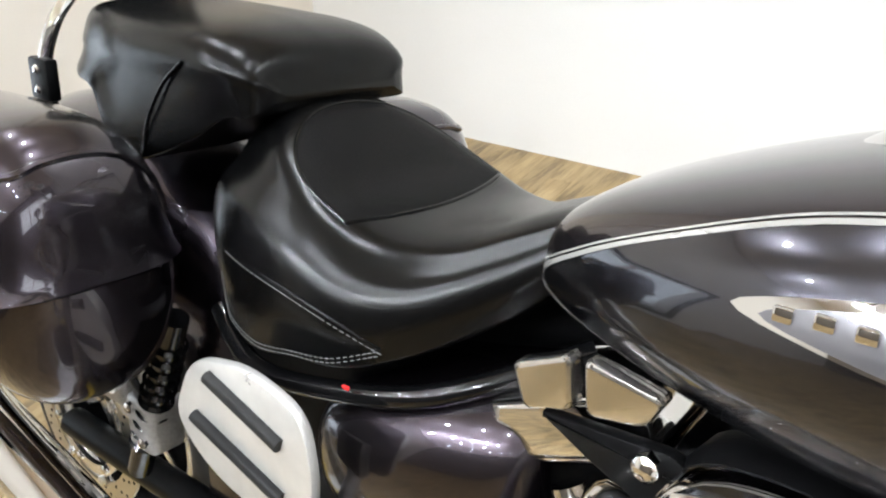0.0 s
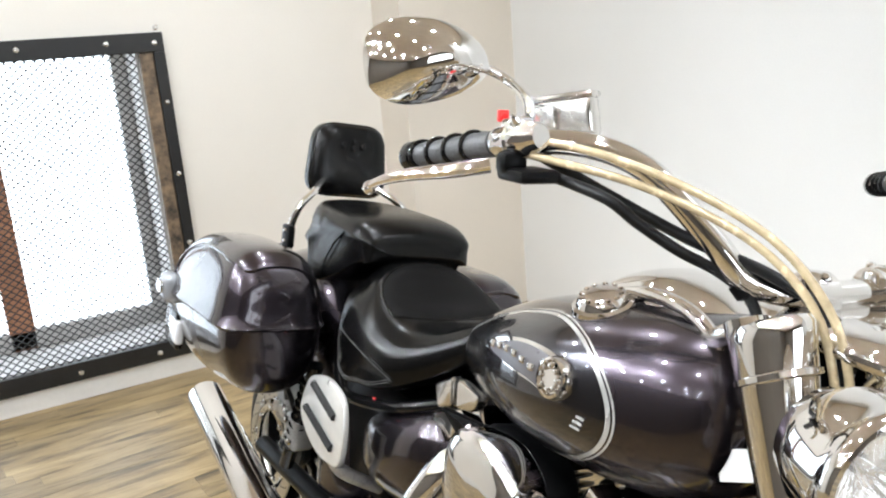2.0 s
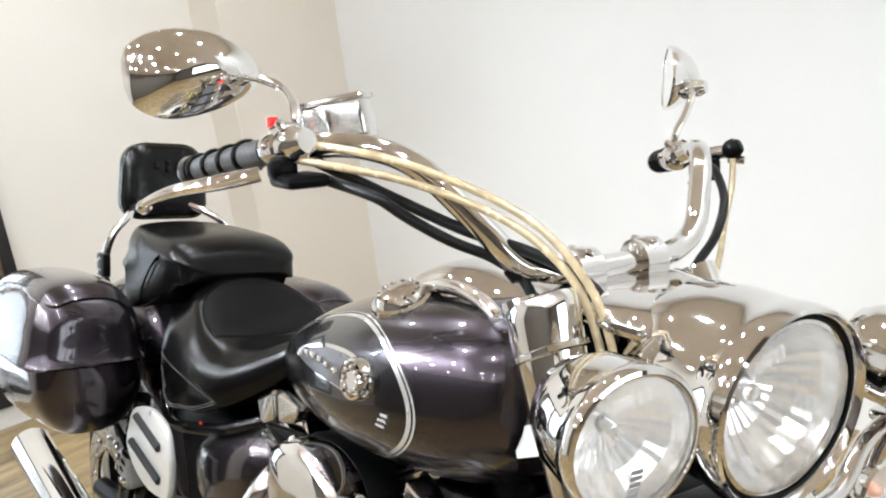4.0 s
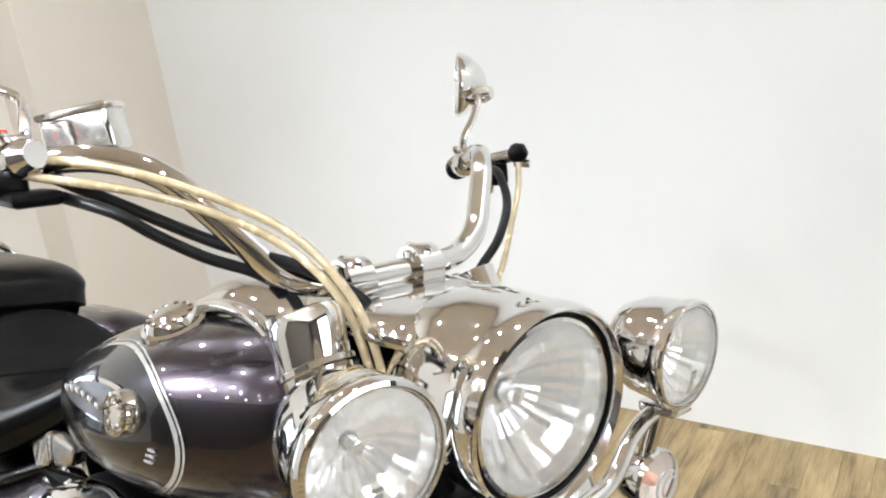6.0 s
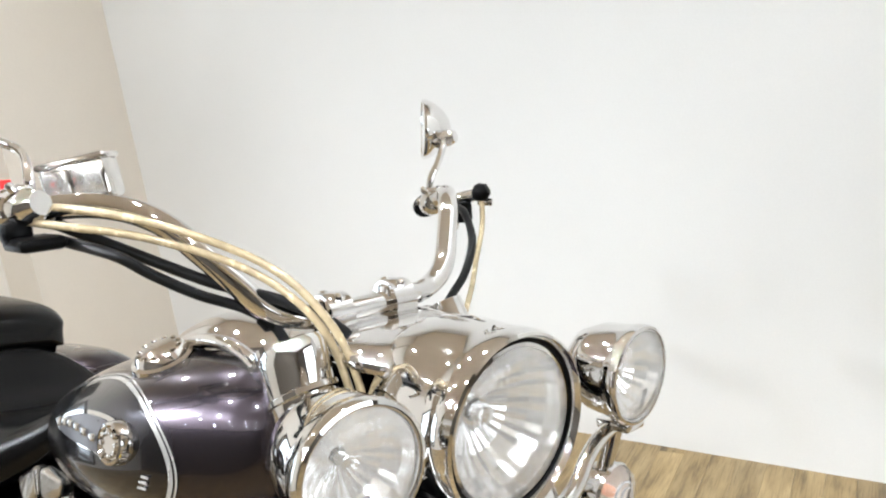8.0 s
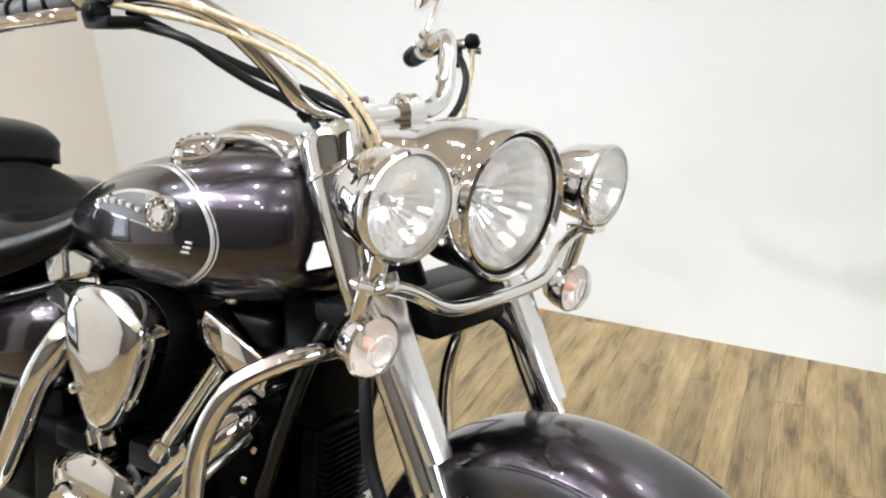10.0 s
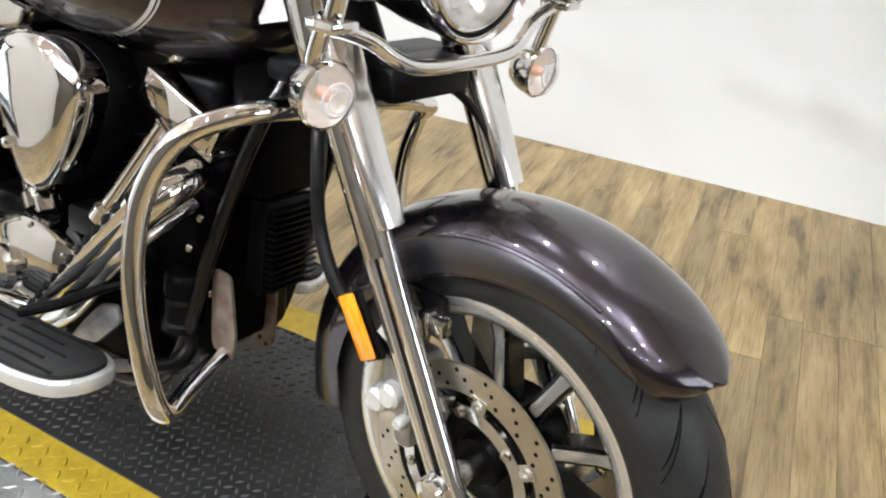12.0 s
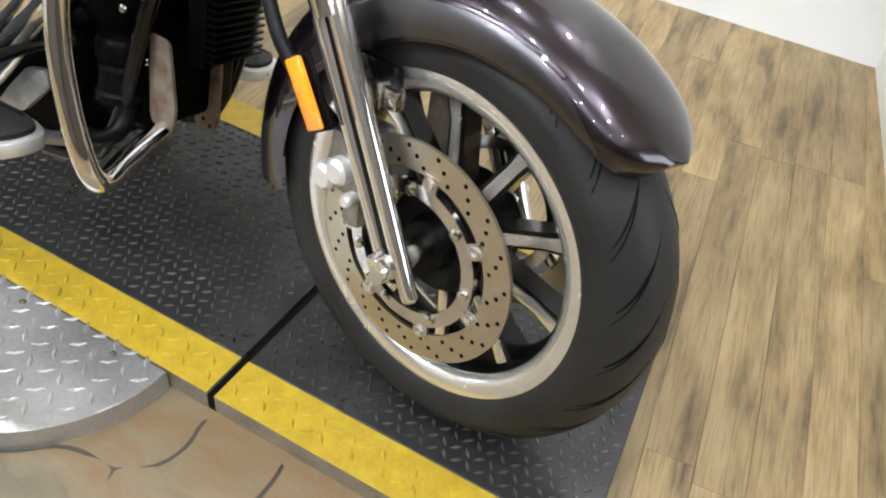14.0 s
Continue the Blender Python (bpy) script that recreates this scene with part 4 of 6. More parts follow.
def side_mark(r_out, r_in, half, ra, rb, a0, a1, s):
    """A low raised bar on the tyre's flank."""
    p = tyre_profile(r_out, r_in, half)[16:][::-1]
    rs, ys = [q[0] for q in p], [q[1] for q in p]
    rows = []
    for k in range(5):
        a = a0 + (a1 - a0) * k / 4
        rows.append([(r * math.cos(a), s * (float(np.interp(r, rs, ys)) + e), r * math.sin(a)) for r, e in ((ra, -0.001), (ra + 0.0008, 0.0006), (rb - 0.0008, 0.0006), (rb, -0.001))])
    return loft(rows)


def wheel(centre, m, name, r_out, half, tread=True):
    """A cast wheel with paired spokes, its tyre and its parts."""
    hub = part(name, lathe([(0, 0.065), (0.032, 0.065), (0.038, 0.055), (0.038, 0.03), (0.05, 0.022), (0.05, -0.022), (0.038, -0.03), (0.038, -0.055), (0.032, -0.065), (0, -0.065)], 28, Matrix.Rotation(radians(90), 4, "X")), BLACK_SATIN, bike, "cast wheel with bright-edged black spokes", m @ Matrix.Translation(centre))
    r_in = 0.203
    part("tyre", tyre_mesh(r_out, r_in + 0.008, half), TYRE, hub, "black rubber tyre")
    barrel = [(r_in - 0.006, -half * 0.72), (r_in - 0.016, -half * 0.55), (r_in - 0.022, -half * 0.25), (r_in - 0.022, half * 0.25), (r_in - 0.016, half * 0.55), (r_in - 0.006, half * 0.72), (r_in + 0.006, half * 0.6), (r_in + 0.006, -half * 0.6)]
    part("rim", lathe(barrel, 80, Matrix.Rotation(radians(-90), 4, "X"), close=True), BLACK_SATIN, hub, "black cast rim barrel")
    for yy in (-1, 1):
        lip = [(r_in + 0.019, yy * half * 0.76), (r_in + 0.021, yy * half * 0.83), (r_in + 0.014, yy * half * 0.87), (r_in + 0.000, yy * half * 0.84), (r_in - 0.009, yy * half * 0.76), (r_in - 0.013, yy * half * 0.62), (r_in - 0.004, yy * half * 0.60), (r_in + 0.010, yy * half * 0.66)]
        part("rim_lip", lathe(lip, 80, Matrix.Rotation(radians(-90), 4, "X"), close=True), BRIGHT_ALLOY, hub, "machined aluminium rim lip")
    part("hub_flange", lathe([(0, 0.050), (0.068, 0.050), (0.072, 0.044), (0.060, 0.02), (0.060, -0.02), (0.072, -0.044), (0.068, -0.050), (0, -0.050)], 36, Matrix.Rotation(radians(90), 4, "X")), BLACK_SATIN, hub, "black hub flange")
    for k in range(10):
        a = 2 * math.pi * k / 10 + 0.2
        sp = loft([[(r, wy * 1.0, wz) for wy, wz in ((-t, -w), (-t * 1.15, 0), (-t, w), (t, w), (t * 1.15, 0), (t, -w))] for r, t, w in ((0.035, 0.020, 0.016), (0.08, 0.017, 0.013), (0.15, 0.016, 0.012), (0.188, 0.022, 0.016))])
        s_ob = part("spoke", move(sp, Matrix.Rotation(a, 4, "Y")), BLACK_GLOSS, hub)
        for yy in (-1, 1):
            face = loft([[(r, yy * (t + 0.0016), -w * 0.58), (r, yy * (t + 0.0030), 0), (r, yy * (t + 0.0016), w * 0.58), (r, yy * (t - 0.003), w * 0.5), (r, yy * (t - 0.003), -w * 0.5)] for r, t, w in ((0.09, 0.0185, 0.013), (0.15, 0.0178, 0.012), (0.186, 0.0235, 0.016))])
            part("spoke_face", move(face, Matrix.Rotation(a, 4, "Y")), BRIGHT_ALLOY, s_ob, "machined bright spoke face")
    if tread:
        prof = tyre_profile(r_out, r_in + 0.008, half)[:19]
        ys, rs = [q[1] for q in prof], [q[0] for q in prof]
        # Black strips laid on the crown give the grooves their shade.
        grooves = []
        for k in range(22):
            for s in (-1, 1):
                a0 = 2 * math.pi * k / 22 + (0.12 if s > 0 else 0)
                for u0, u1, da, sweep in ((0.06, 0.93, 0.0, 0.40), (0.40, 0.90, 0.14, 0.20)):
                    pts = []
                    for j in range(8):
                        u = u0 + (u1 - u0) * j / 7
                        a = a0 + da - sweep * (u - u0) / (u1 - u0)
                        z = float(np.interp(u * half, ys, rs)) - 0.0012
                        pts.append((z * math.cos(a), s * u * half, z * math.sin(a)))
                    grooves.append(tube(pts, 0.0022, 4, 1, False, True, [0.0012, 0.0022, 0.0024, 0.0014]))
        for s in (-1, 1):
            for k in range(7):
                a0 = -0.95 + 0.085 * k
                part("raised_mark", side_mark(r_out, r_in + 0.008, half, 0.243, 0.262, a0, a0 + 0.055, s), TYRE, hub)
            for k in range(9):
                a0 = 3.35 + 0.09 * k
                part("raised_mark", side_mark(r_out, r_in + 0.008, half, 0.238, 0.244, a0, a0 + 0.07, s), TYRE, hub)
        part("tread_groove", merge(*grooves), GAP_DARK, hub, smooth=False)["kind"] = "stuff"
    return hub


rear_wheel = wheel(RW, Matrix(), "rear_wheel", 0.296, 0.076, False)


def brake_disc(parent, y, s):
    """A drilled disc with a slotted carrier."""
    bm = lathe([(0.149, -0.0025), (0.149, 0.0025), (0.112, 0.0025), (0.112, -0.0025)], 72, close=True)
    move(bm, Matrix.Translation((0, y, 0)) @ Matrix.Rotation(radians(90), 4, "X"))
    disc = part("brake_disc", bm, DISC_STEEL, parent, "drilled steel brake disc")
    # Black discs on the face give the drilled holes their shade.
    holes = []
    for k in range(20):
        for j, r in enumerate((0.120, 0.131, 0.141)):
            a = 2 * math.pi * k / 20 + j * 0.09
            holes.append(lathe([(0, 0.0004), (0.0030, 0.0004), (0.0030, -0.001)], 10, aim((r * math.cos(a), y + s * 0.0025, r * math.sin(a)), (0, s, 0))))
    part("drill_hole", merge(*holes), GAP_DARK, disc)["kind"] = "stuff"
    # carrier: a ring with bolts, arms reaching to the disc
    ring = move(lathe([(0.099, -0.004), (0.099, 0.004), (0.081, 0.004), (0.081, -0.004)], 60, close=True), Matrix.Translation((0, y + s * 0.001, 0)) @ Matrix.Rotation(radians(90), 4, "X"))
    part("disc_carrier", ring, CHROME_WORN, disc, "silver disc carrier")
    for k in range(7):
        a = 2 * math.pi * k / 7 + 0.35
        arm = move(box(0.094, y - 0.0035 + s * 0.001, -0.011, 0.118, y + 0.0035 + s * 0.001, 0.011, 0.002), Matrix.Rotation(a, 4, "Y"))
        part("carrier_arm", arm, CHROME_WORN, disc)
        b1 = bolt((0.088 * math.cos(a + 0.45), y + s * 0.005, 0.088 * math.sin(a + 0.45)), (0, s, 0), 0.008, 0.005)
        part("bolt", b1, CHROME_WORN, disc)
        b2 = lathe([(0.004, 0.004), (0.0075, 0.004), (0.0085, 0.0), (0.004, 0.0)], 14, aim((0.107 * math.cos(-a), y + s * 0.0045, 0.107 * math.sin(-a)), (0, s, 0)), close=True)
        part("rivet", b2, ALU, disc)
    return disc


brake_disc(rear_wheel, -0.105, -1)
cal_r = bp("rear_caliper", merge(box(-1.55, -0.150, 0.440, -1.46, -0.090, 0.520, 0.012, 3), box(-1.49, -0.145, 0.425, -1.43, -0.105, 0.47, 0.008)), ALU_CAST, "cast rear brake caliper")
for q in ((-1.525, 0.480), (-1.485, 0.480)):
    bp("caliper_piston_cap", lathe([(0, 0.010), (0.012, 0.010), (0.016, 0.006), (0.017, -0.006), (0, -0.006)], 20, aim((q[0], -0.150, q[1]), (0, -1, 0))), ALU, "round cap", cal_r)
bp("master_cylinder", merge(box(-1.405, -0.180, 0.435, -1.350, -0.130, 0.510, 0.010, 3), lathe([(0, 0.03), (0.014, 0.028), (0.016, 0.0), (0.016, -0.05), (0, -0.05)], 18, aim((-1.38, -0.155, 0.535), (0, 0, 1)))), ALU_CAST, "cast rear brake master cylinder")
for q in ((-1.39, 0.495), (-1.365, 0.455)):
    bp("bracket_bolt", bolt((q[0], -0.181, q[1]), (0, -1, 0), 0.008, 0.006), CHROME, "chrome bolt")
bp("rear_brake_hose", tube([(-1.37, -0.165, 0.50), (-1.40, -0.175, 0.545), (-1.44, -0.170, 0.55), (-1.48, -0.15, 0.51)], 0.006, 10), CABLE_BLACK, "black brake hose")
bp("shock_absorber", merge(tube([(-1.30, -0.165, 0.64), (-1.42, -0.160, 0.38)], 0.016, 14, 1), *[lathe([(0.017, -0.004), (0.022, 0.0), (0.017, 0.004)], 18, aim(Vector((-1.30, -0.165, 0.64)).lerp(Vector((-1.42, -0.160, 0.38)), 0.15 + 0.07 * k), (-0.42, 0.02, -0.9)), close=True) for k in range(10)]), BLACK_GLOSS, "black coil shock absorber")

# front wheel, forks and mudguard
FWC = Vector((0.024, 0, 0.327))
fw = wheel(FWC, STEER, "front_wheel", 0.296, 0.066)
for s in SIDES:
    brake_disc(fw, s * 0.088, s)
part("axle", lathe([(0.006, 0.0), (0.006, 0.008), (0.012, 0.010), (0.017, 0.006), (0.018, -0.25), (0, -0.25)], 20, aim((0, -0.128, 0), (0, -1, 0)) ), CHROME_WORN, fw, "axle end")
FD = Vector((-math.sin(radians(27)), 0, math.cos(radians(27))))
for s in SIDES:
    foot = Vector((0.030, s * 0.122, 0.318))
    top = foot + FD * 0.755
    # two polished lobes; a black core between them paints in the groove's shade
    NF = Vector((math.cos(radians(27)), 0, math.sin(radians(27))))
    lower = merge(tube([foot + FD * h - NF * 0.0115 for h in (-0.012, 0.0, 0.02, 0.10, 0.34)], 0.012, 18, 4, True, True, [0.009, 0.0115, 0.0125, 0.0135, 0.0142]),
                  tube([foot + FD * h + NF * 0.0125 for h in (-0.038, -0.03, 0.02, 0.10, 0.34)], 0.012, 18, 4, True, True, [0.009, 0.0105, 0.0115, 0.0120, 0.0130]),
                  lathe([(0, 0.012), (0.010, 0.012), (0.017, 0.010), (0.019, 0.004), (0.02, -0.03), (0, -0.03)], 20, aim(foot + Vector((-0.012, s * 0.018, 0.006)), (0, s, 0))))
    leg = fp("fork_slider", lower, POLISHED, "polished chrome fork slider")
    fp("groove_core", tube([foot - FD * 0.012, foot + FD * 0.335], 0.0102, 14, 1), BLACK_GLOSS, "black core that darkens the slider groove like shade", leg)
    fp("fork_tube", tube([foot + FD * 0.3, top], 0.0215, 20, 1), CHROME, "chrome fork tube")
    # tapered shroud with a flat flank
    fp("fork_cover", loft([[tuple(foot + FD * (h if s < 0 else 0.5 + (h - 0.5) * 0.70) + NF * (off + math.cos(a) * wide) + Vector((0, math.copysign(abs(math.sin(a)) ** 0.92, math.sin(a)) * deep, 0))) for a in (2 * math.pi * k / 36 for k in range(36))]
                           for h, off, wide, deep in ((0.50, 0.0, 0.024, 0.026), (0.505, 0.0, 0.027, 0.029), (0.56, 0.004, 0.030, 0.030), (0.62, 0.011, 0.034, 0.031), (0.68, 0.021, 0.039, 0.033), (0.728, 0.031, 0.044, 0.034),
                                                      (0.738, 0.033, 0.0445, 0.034), (0.744, 0.034, 0.042, 0.031), (0.746, 0.034, 0.036, 0.026))]), CHROME, "tapered chrome fork cover")
    NF = Vector((math.cos(radians(27)), 0, math.sin(radians(27))))
    fp("fork_shroud", loft([[tuple(foot + FD * h + NF * (0.026 + math.cos(a) * 0.010) + Vector((0, math.copysign(abs(math.sin(a)) ** 0.5, math.sin(a)) * w - s * 0.006, 0))) for a in (2 * math.pi * k / 20 for k in range(20))]
                            for h, w in ((0.330, 0.018), (0.335, 0.020), (0.42, 0.024), (0.52, 0.029), (0.56, 0.030))]), SATIN_CHROME, "flat satin fork shroud")
    fp("cover_band", loft([[tuple(foot + FD * h + NF * (0.0245 + math.cos(a) * (0.041 + g)) + Vector((0, math.copysign(abs(math.sin(a)) ** 0.8, math.sin(a)) * (0.0332 + g), 0))) for a in (2 * math.pi * k / 36 for k in range(36))]
                           for h, g in ((0.690, -0.001), (0.692, 0.0022), (0.697, 0.0022), (0.699, -0.001))]), CHROME, "chrome band") if s < 0 else None
    fp("cover_band", lathe([(0.0275, -0.004), (0.0325, -0.002), (0.0325, 0.002), (0.0275, 0.004)], 28, aim(foot + FD * 0.53, FD), close=True), CHROME, "chrome band")
    # caliper and its bolts
    cal = merge(box(-0.10, s * 0.088 - 0.032, 0.372, -0.045, s * 0.088 + 0.032, 0.460, 0.010, 3), box(-0.075, s * 0.088 - 0.028, 0.33, -0.045, s * 0.088 + 0.028, 0.40, 0.008))
    c_ob = fp("brake_caliper", cal, ALU_CAST, "cast brake caliper")
    for q in ((-0.072, 0.408, 0.018), (-0.093, 0.392, 0.0185), (-0.052, 0.378, 0.009)):
        fp("caliper_piston_cap", lathe([(0, 0.014), (q[2] * 0.7, 0.014), (q[2] * 0.95, 0.010), (q[2], 0.002), (q[2], -0.01), (0, -0.01)], 24, aim((q[0], s * 0.122, q[1]), (0, s, 0))), ZINC, "bright round cap", c_ob)
    # mudguard mount
    mm = fp("mudguard_mount", box(-0.105, s * 0.075 - 0.006, 0.495, -0.035, s * 0.075 + 0.006, 0.540, 0.006), BLACK_GLOSS, "black mudguard bracket")
    fp("mount_block", merge(box(-0.066, s * 0.089 - 0.010, 0.496, -0.022, s * 0.089 + 0.010, 0.522, 0.005), box(-0.056, s * 0.089 - 0.012, 0.492, -0.044, s * 0.089 + 0.013, 0.526, 0.003)), CHROME_WORN, "bright cast block", mm)
    # amber reflector
    r0 = Vector((-0.108, s * 0.154, 0.500))
    rf = move(merge(box(-0.014, -0.004, -0.042, 0.014, 0.004, 0.042, 0.003)), Matrix.Translation(r0) @ Matrix.Rotation(radians(-32), 4, "Y") @ Matrix.Rotation(radians(s * 6), 4, "Z"))
    fp("reflector", rf, AMBER, "amber side reflector")
    rb = move(box(-0.016, -0.003, -0.044, 0.018, 0.003, 0.044, 0.002), Matrix.Translation(r0 + Vector((0.003, -s * 0.008, 0))) @ Matrix.Rotation(radians(-32), 4, "Y"))
    fp("reflector_base", rb, BLACK_SATIN, "black reflector bracket")

guard = fp("front_mudguard", arc_shell(FWC.x, FWC.z, 0.336, radians(41), radians(189), 0.083, 0.088, n=140, m=26, drop_tip=0.034), PLUM, "plum-black front mudguard")
for s in SIDES:
    pts = []
    for a in np.linspace(radians(64), radians(118), 26):
        drop_here = 0.034 + 0.054 * min(1.0, (a - radians(41)) / radians(75))
        b = radians(62)
        rr = 0.336 - drop_here * (1 - math.cos(b) ** 0.75) + 0.0005
        pts.append((FWC.x + rr * math.cos(a), s * (0.083 * math.sin(b) ** 0.85 + 0.0005), FWC.z + rr * math.sin(a)))
    fp("mudguard_bead", tube(pts, 0.003, 6, 1, False), PLUM, "raised bead", guard)

    rows = []
    for i in range(34):
        a = radians(50 + 76 * i / 33)
        drop_here = 0.034 + 0.054 * min(1.0, (a - radians(41)) / radians(75))
        narrow = nose(a - radians(41))
        row = []
        for k in range(9):
            b0 = 63 + 24 * max(0.0, 1 - (a - radians(50)) / radians(24)) ** 1.5
            b = radians(b0 + (89.5 - b0) * k / 8)
            rr = 0.336 - drop_here * (1 - math.cos(b) ** 0.75)
            row.append((FWC.x + rr * math.cos(a), s * (0.083 * narrow * math.sin(b) ** 0.85 + 0.0008), FWC.z + rr * math.sin(a)))
        rows.append(row)
    fp("flank_panel", loft(rows, closed=False), FLANK_GREY, "grey flank below the bead", guard)

# yokes, nacelle, headlamp
def faceted_bowl(profile, segs, m):
    """A reflector bowl pressed into radial facets."""
    rings = []
    for r, h in profile:
        rings.append([m @ Vector((r * math.cos(2 * math.pi * k / (2 * segs)), r * math.sin(2 * math.pi * k / (2 * segs)), h + (0.0011 * r / 0.05 if k % 2 else 0.0))) for k in range(2 * segs)])
    return loft(rings, caps=False)


fp("lower_yoke", merge(box(-0.30, -0.14, 0.755, -0.205, 0.14, 0.785, 0.010), box(-0.215, -0.07, 0.745, -0.15, 0.07, 0.79, 0.008)), BLACK_SATIN, "black lower fork yoke")
fp("upper_yoke", move(box(-0.055, -0.118, -0.012, 0.030, 0.118, 0.012, 0.010, 3), Matrix.Translation((-0.345, 0, 0.968)) @ Matrix.Rotation(radians(-28), 4, "Y")), CHROME, "chrome upper fork yoke")
fp("steering_stem", tube([(-0.24, 0, 0.72), (-0.375, 0, 0.98)], 0.03, 16, 1), BLACK_SATIN, "black steering stem")
HD = Vector((1, 0, -0.10)).normalized()
HL = Vector((-0.104, 0, 0.917))
hm = aim(HL, HD) @ Matrix.Scale(0.94, 4)
shell = fp("headlamp", lathe([(0.0, -0.165), (0.040, -0.160), (0.072, -0.140), (0.092, -0.105), (0.098, -0.06), (0.0985, -0.02), (0.0985, -0.004), (0.1005, 0.0), (0.1010, 0.016), (0.0985, 0.024), (0.0955, 0.026), (0.0918, 0.022), (0.0905, 0.012), (0.0905, -0.01)], 56, hm), CHROME, "large chrome headlamp shell")
fp("lamp_gasket", lathe([(0.0905, 0.010), (0.0905, 0.017), (0.0865, 0.017), (0.0865, 0.010)], 56, hm, close=True), BLACK_SATIN, "black seal", shell)
fp("reflector_bowl", faceted_bowl([(0.086, 0.006), (0.080, -0.010), (0.068, -0.026), (0.050, -0.041), (0.030, -0.051), (0.014, -0.055)], 30, hm), BOWL, "bright faceted reflector bowl", shell, smooth=False)
fp("bulb_shield", merge(lathe([(0, -0.020), (0.009, -0.021), (0.011, -0.028), (0.011, -0.056)], 20, hm), lathe([(0.013, -0.042), (0.017, -0.042), (0.017, -0.054), (0.013, -0.054)], 20, hm, close=True)), CHROME, "chrome bulb shield", shell)
fp("inner_ring", lathe([(0.0865, 0.010), (0.0865, 0.0155), (0.082, 0.0165), (0.080, 0.012)], 56, hm), CHROME, "thin chrome inner ring", shell)
fp("headlamp_lens", lathe([(0.086, 0.012), (0.080, 0.018), (0.06, 0.025), (0.03, 0.029), (0, 0.030)], 48, hm), LENS, "clear lens", shell).visible_shadow = False
fp("nacelle_top", skin([(-0.38, 0.985, 0.06, 0.012, 0.01), (-0.34, 0.985, 0.085, 0.016, 0.012), (-0.28, 0.982, 0.09, 0.018, 0.014), (-0.20, 0.976, 0.085, 0.02, 0.014), (-0.17, 0.97, 0.06, 0.01, 0.01)], 12, 3.0, 28), CHROME, "chrome nacelle cover")
# light bar with passing lamps and indicators
HALF_BAR = [(-0.118, 0.205, 0.852), (-0.120, 0.175, 0.846), (-0.116, 0.140, 0.832), (-0.108, 0.105, 0.810), (-0.104, 0.07, 0.801)]
fp("light_bar", tube([(x, -y, z) for x, y, z in HALF_BAR] + [(-0.103, 0, 0.799)] + HALF_BAR[::-1], 0.0090, 14, 6), CHROME, "chrome light bar")
for s in SIDES:
    lm = aim(Vector((-0.072, -0.191, 0.942)) if s < 0 else Vector((-0.086, 0.193, 0.916)), HD + Vector((0, s * 0.07, 0))) @ Matrix.Scale(1.0 if s < 0 else 0.95, 4)
    body = fp("passing_lamp", lathe([(0, -0.085), (0.025, -0.082), (0.042, -0.070), (0.053, -0.045), (0.0565, -0.015), (0.0575, -0.006), (0.0595, -0.003), (0.0600, 0.004), (0.0585, 0.008), (0.0555, 0.009), (0.0545, 0.004)], 44, lm), CHROME, "round chrome passing lamp")
    fp("lamp_gasket", lathe([(0.0545, 0.004), (0.0545, 0.007), (0.0530, 0.007), (0.0530, 0.004)], 44, lm, close=True), SATIN_CHROME, "thin silver seal", body)
    fp("reflector_bowl", faceted_bowl([(0.052, 0.002), (0.047, -0.010), (0.036, -0.022), (0.022, -0.030), (0.008, -0.033)], 26, lm), BOWL, "bright faceted reflector bowl", body, smooth=False)
    fp("bulb_shield", lathe([(0, -0.016), (0.005, -0.018), (0.006, -0.036)], 14, lm), CHROME, "chrome bulb shield", body)
    fp("lamp_lens", lathe([(0.0525, 0.006), (0.045, 0.011), (0.03, 0.015), (0, 0.017)], 40, lm), LENS, "clear fluted lens", body).visible_shadow = False
    for k in range(5):
        u, v = -0.036 + 0.0055 * k, 0.006
        d = 0.0175 - 0.0095 * ((u * u + v * v) / 0.0022)
        fp("print_bar", move(box(u - 0.0016, v - 0.0050, d, u + 0.0016, v + 0.0050, d + 0.0006), lm @ Matrix.Rotation(radians(90), 4, "Z")), LABEL_INK, "small grey print bar", body)
    fp("lamp_post", merge(tube([(-0.118, s * 0.196, 0.85), (-0.108, s * 0.194, 0.878 - 0.008 * s)], 0.011, 12, 1), box(-0.136, s * 0.198 - 0.017, 0.848, -0.092, s * 0.198 + 0.017, 0.860, 0.003)), CHROME, "chrome lamp post")
    im = aim(Vector((-0.122, -0.196, 0.783)) if s < 0 else Vector((-0.140, 0.208, 0.758)), HD + Vector((0, s * 0.05, 0))) @ Matrix.Scale(0.96, 4)
    ind = fp("indicator", lathe([(0, -0.046), (0.014, -0.044), (0.026, -0.036), (0.034, -0.020), (0.037, -0.004), (0.0385, 0.002), (0.036, 0.006)], 36, im), CHROME, "round chrome indicator")
    fp("indicator_lens", lathe([(0.0355, 0.004), (0.032, 0.014), (0.022, 0.021), (0.010, 0.024), (0, 0.025)], 36, im), CLEAR_LENS, "clear ribbed lens", ind).visible_shadow = False
    fp("reflector_bowl", lathe([(0.0355, 0.003), (0.030, -0.004), (0.020, -0.010), (0.010, -0.013), (0, -0.013)], 24, im), PEACH_BOWL, "silver bowl", ind, smooth=False)
    for k in range(2):
        fp("lens_ring", lathe([(0.012 + 0.006 * k, 0.0225 - 0.0042 * k), (0.014 + 0.006 * k, 0.0225 - 0.0046 * k), (0.013 + 0.006 * k, 0.020 - 0.0042 * k)], 28, im, close=True), SMOKE_LENS, "clear moulded ring", ind)
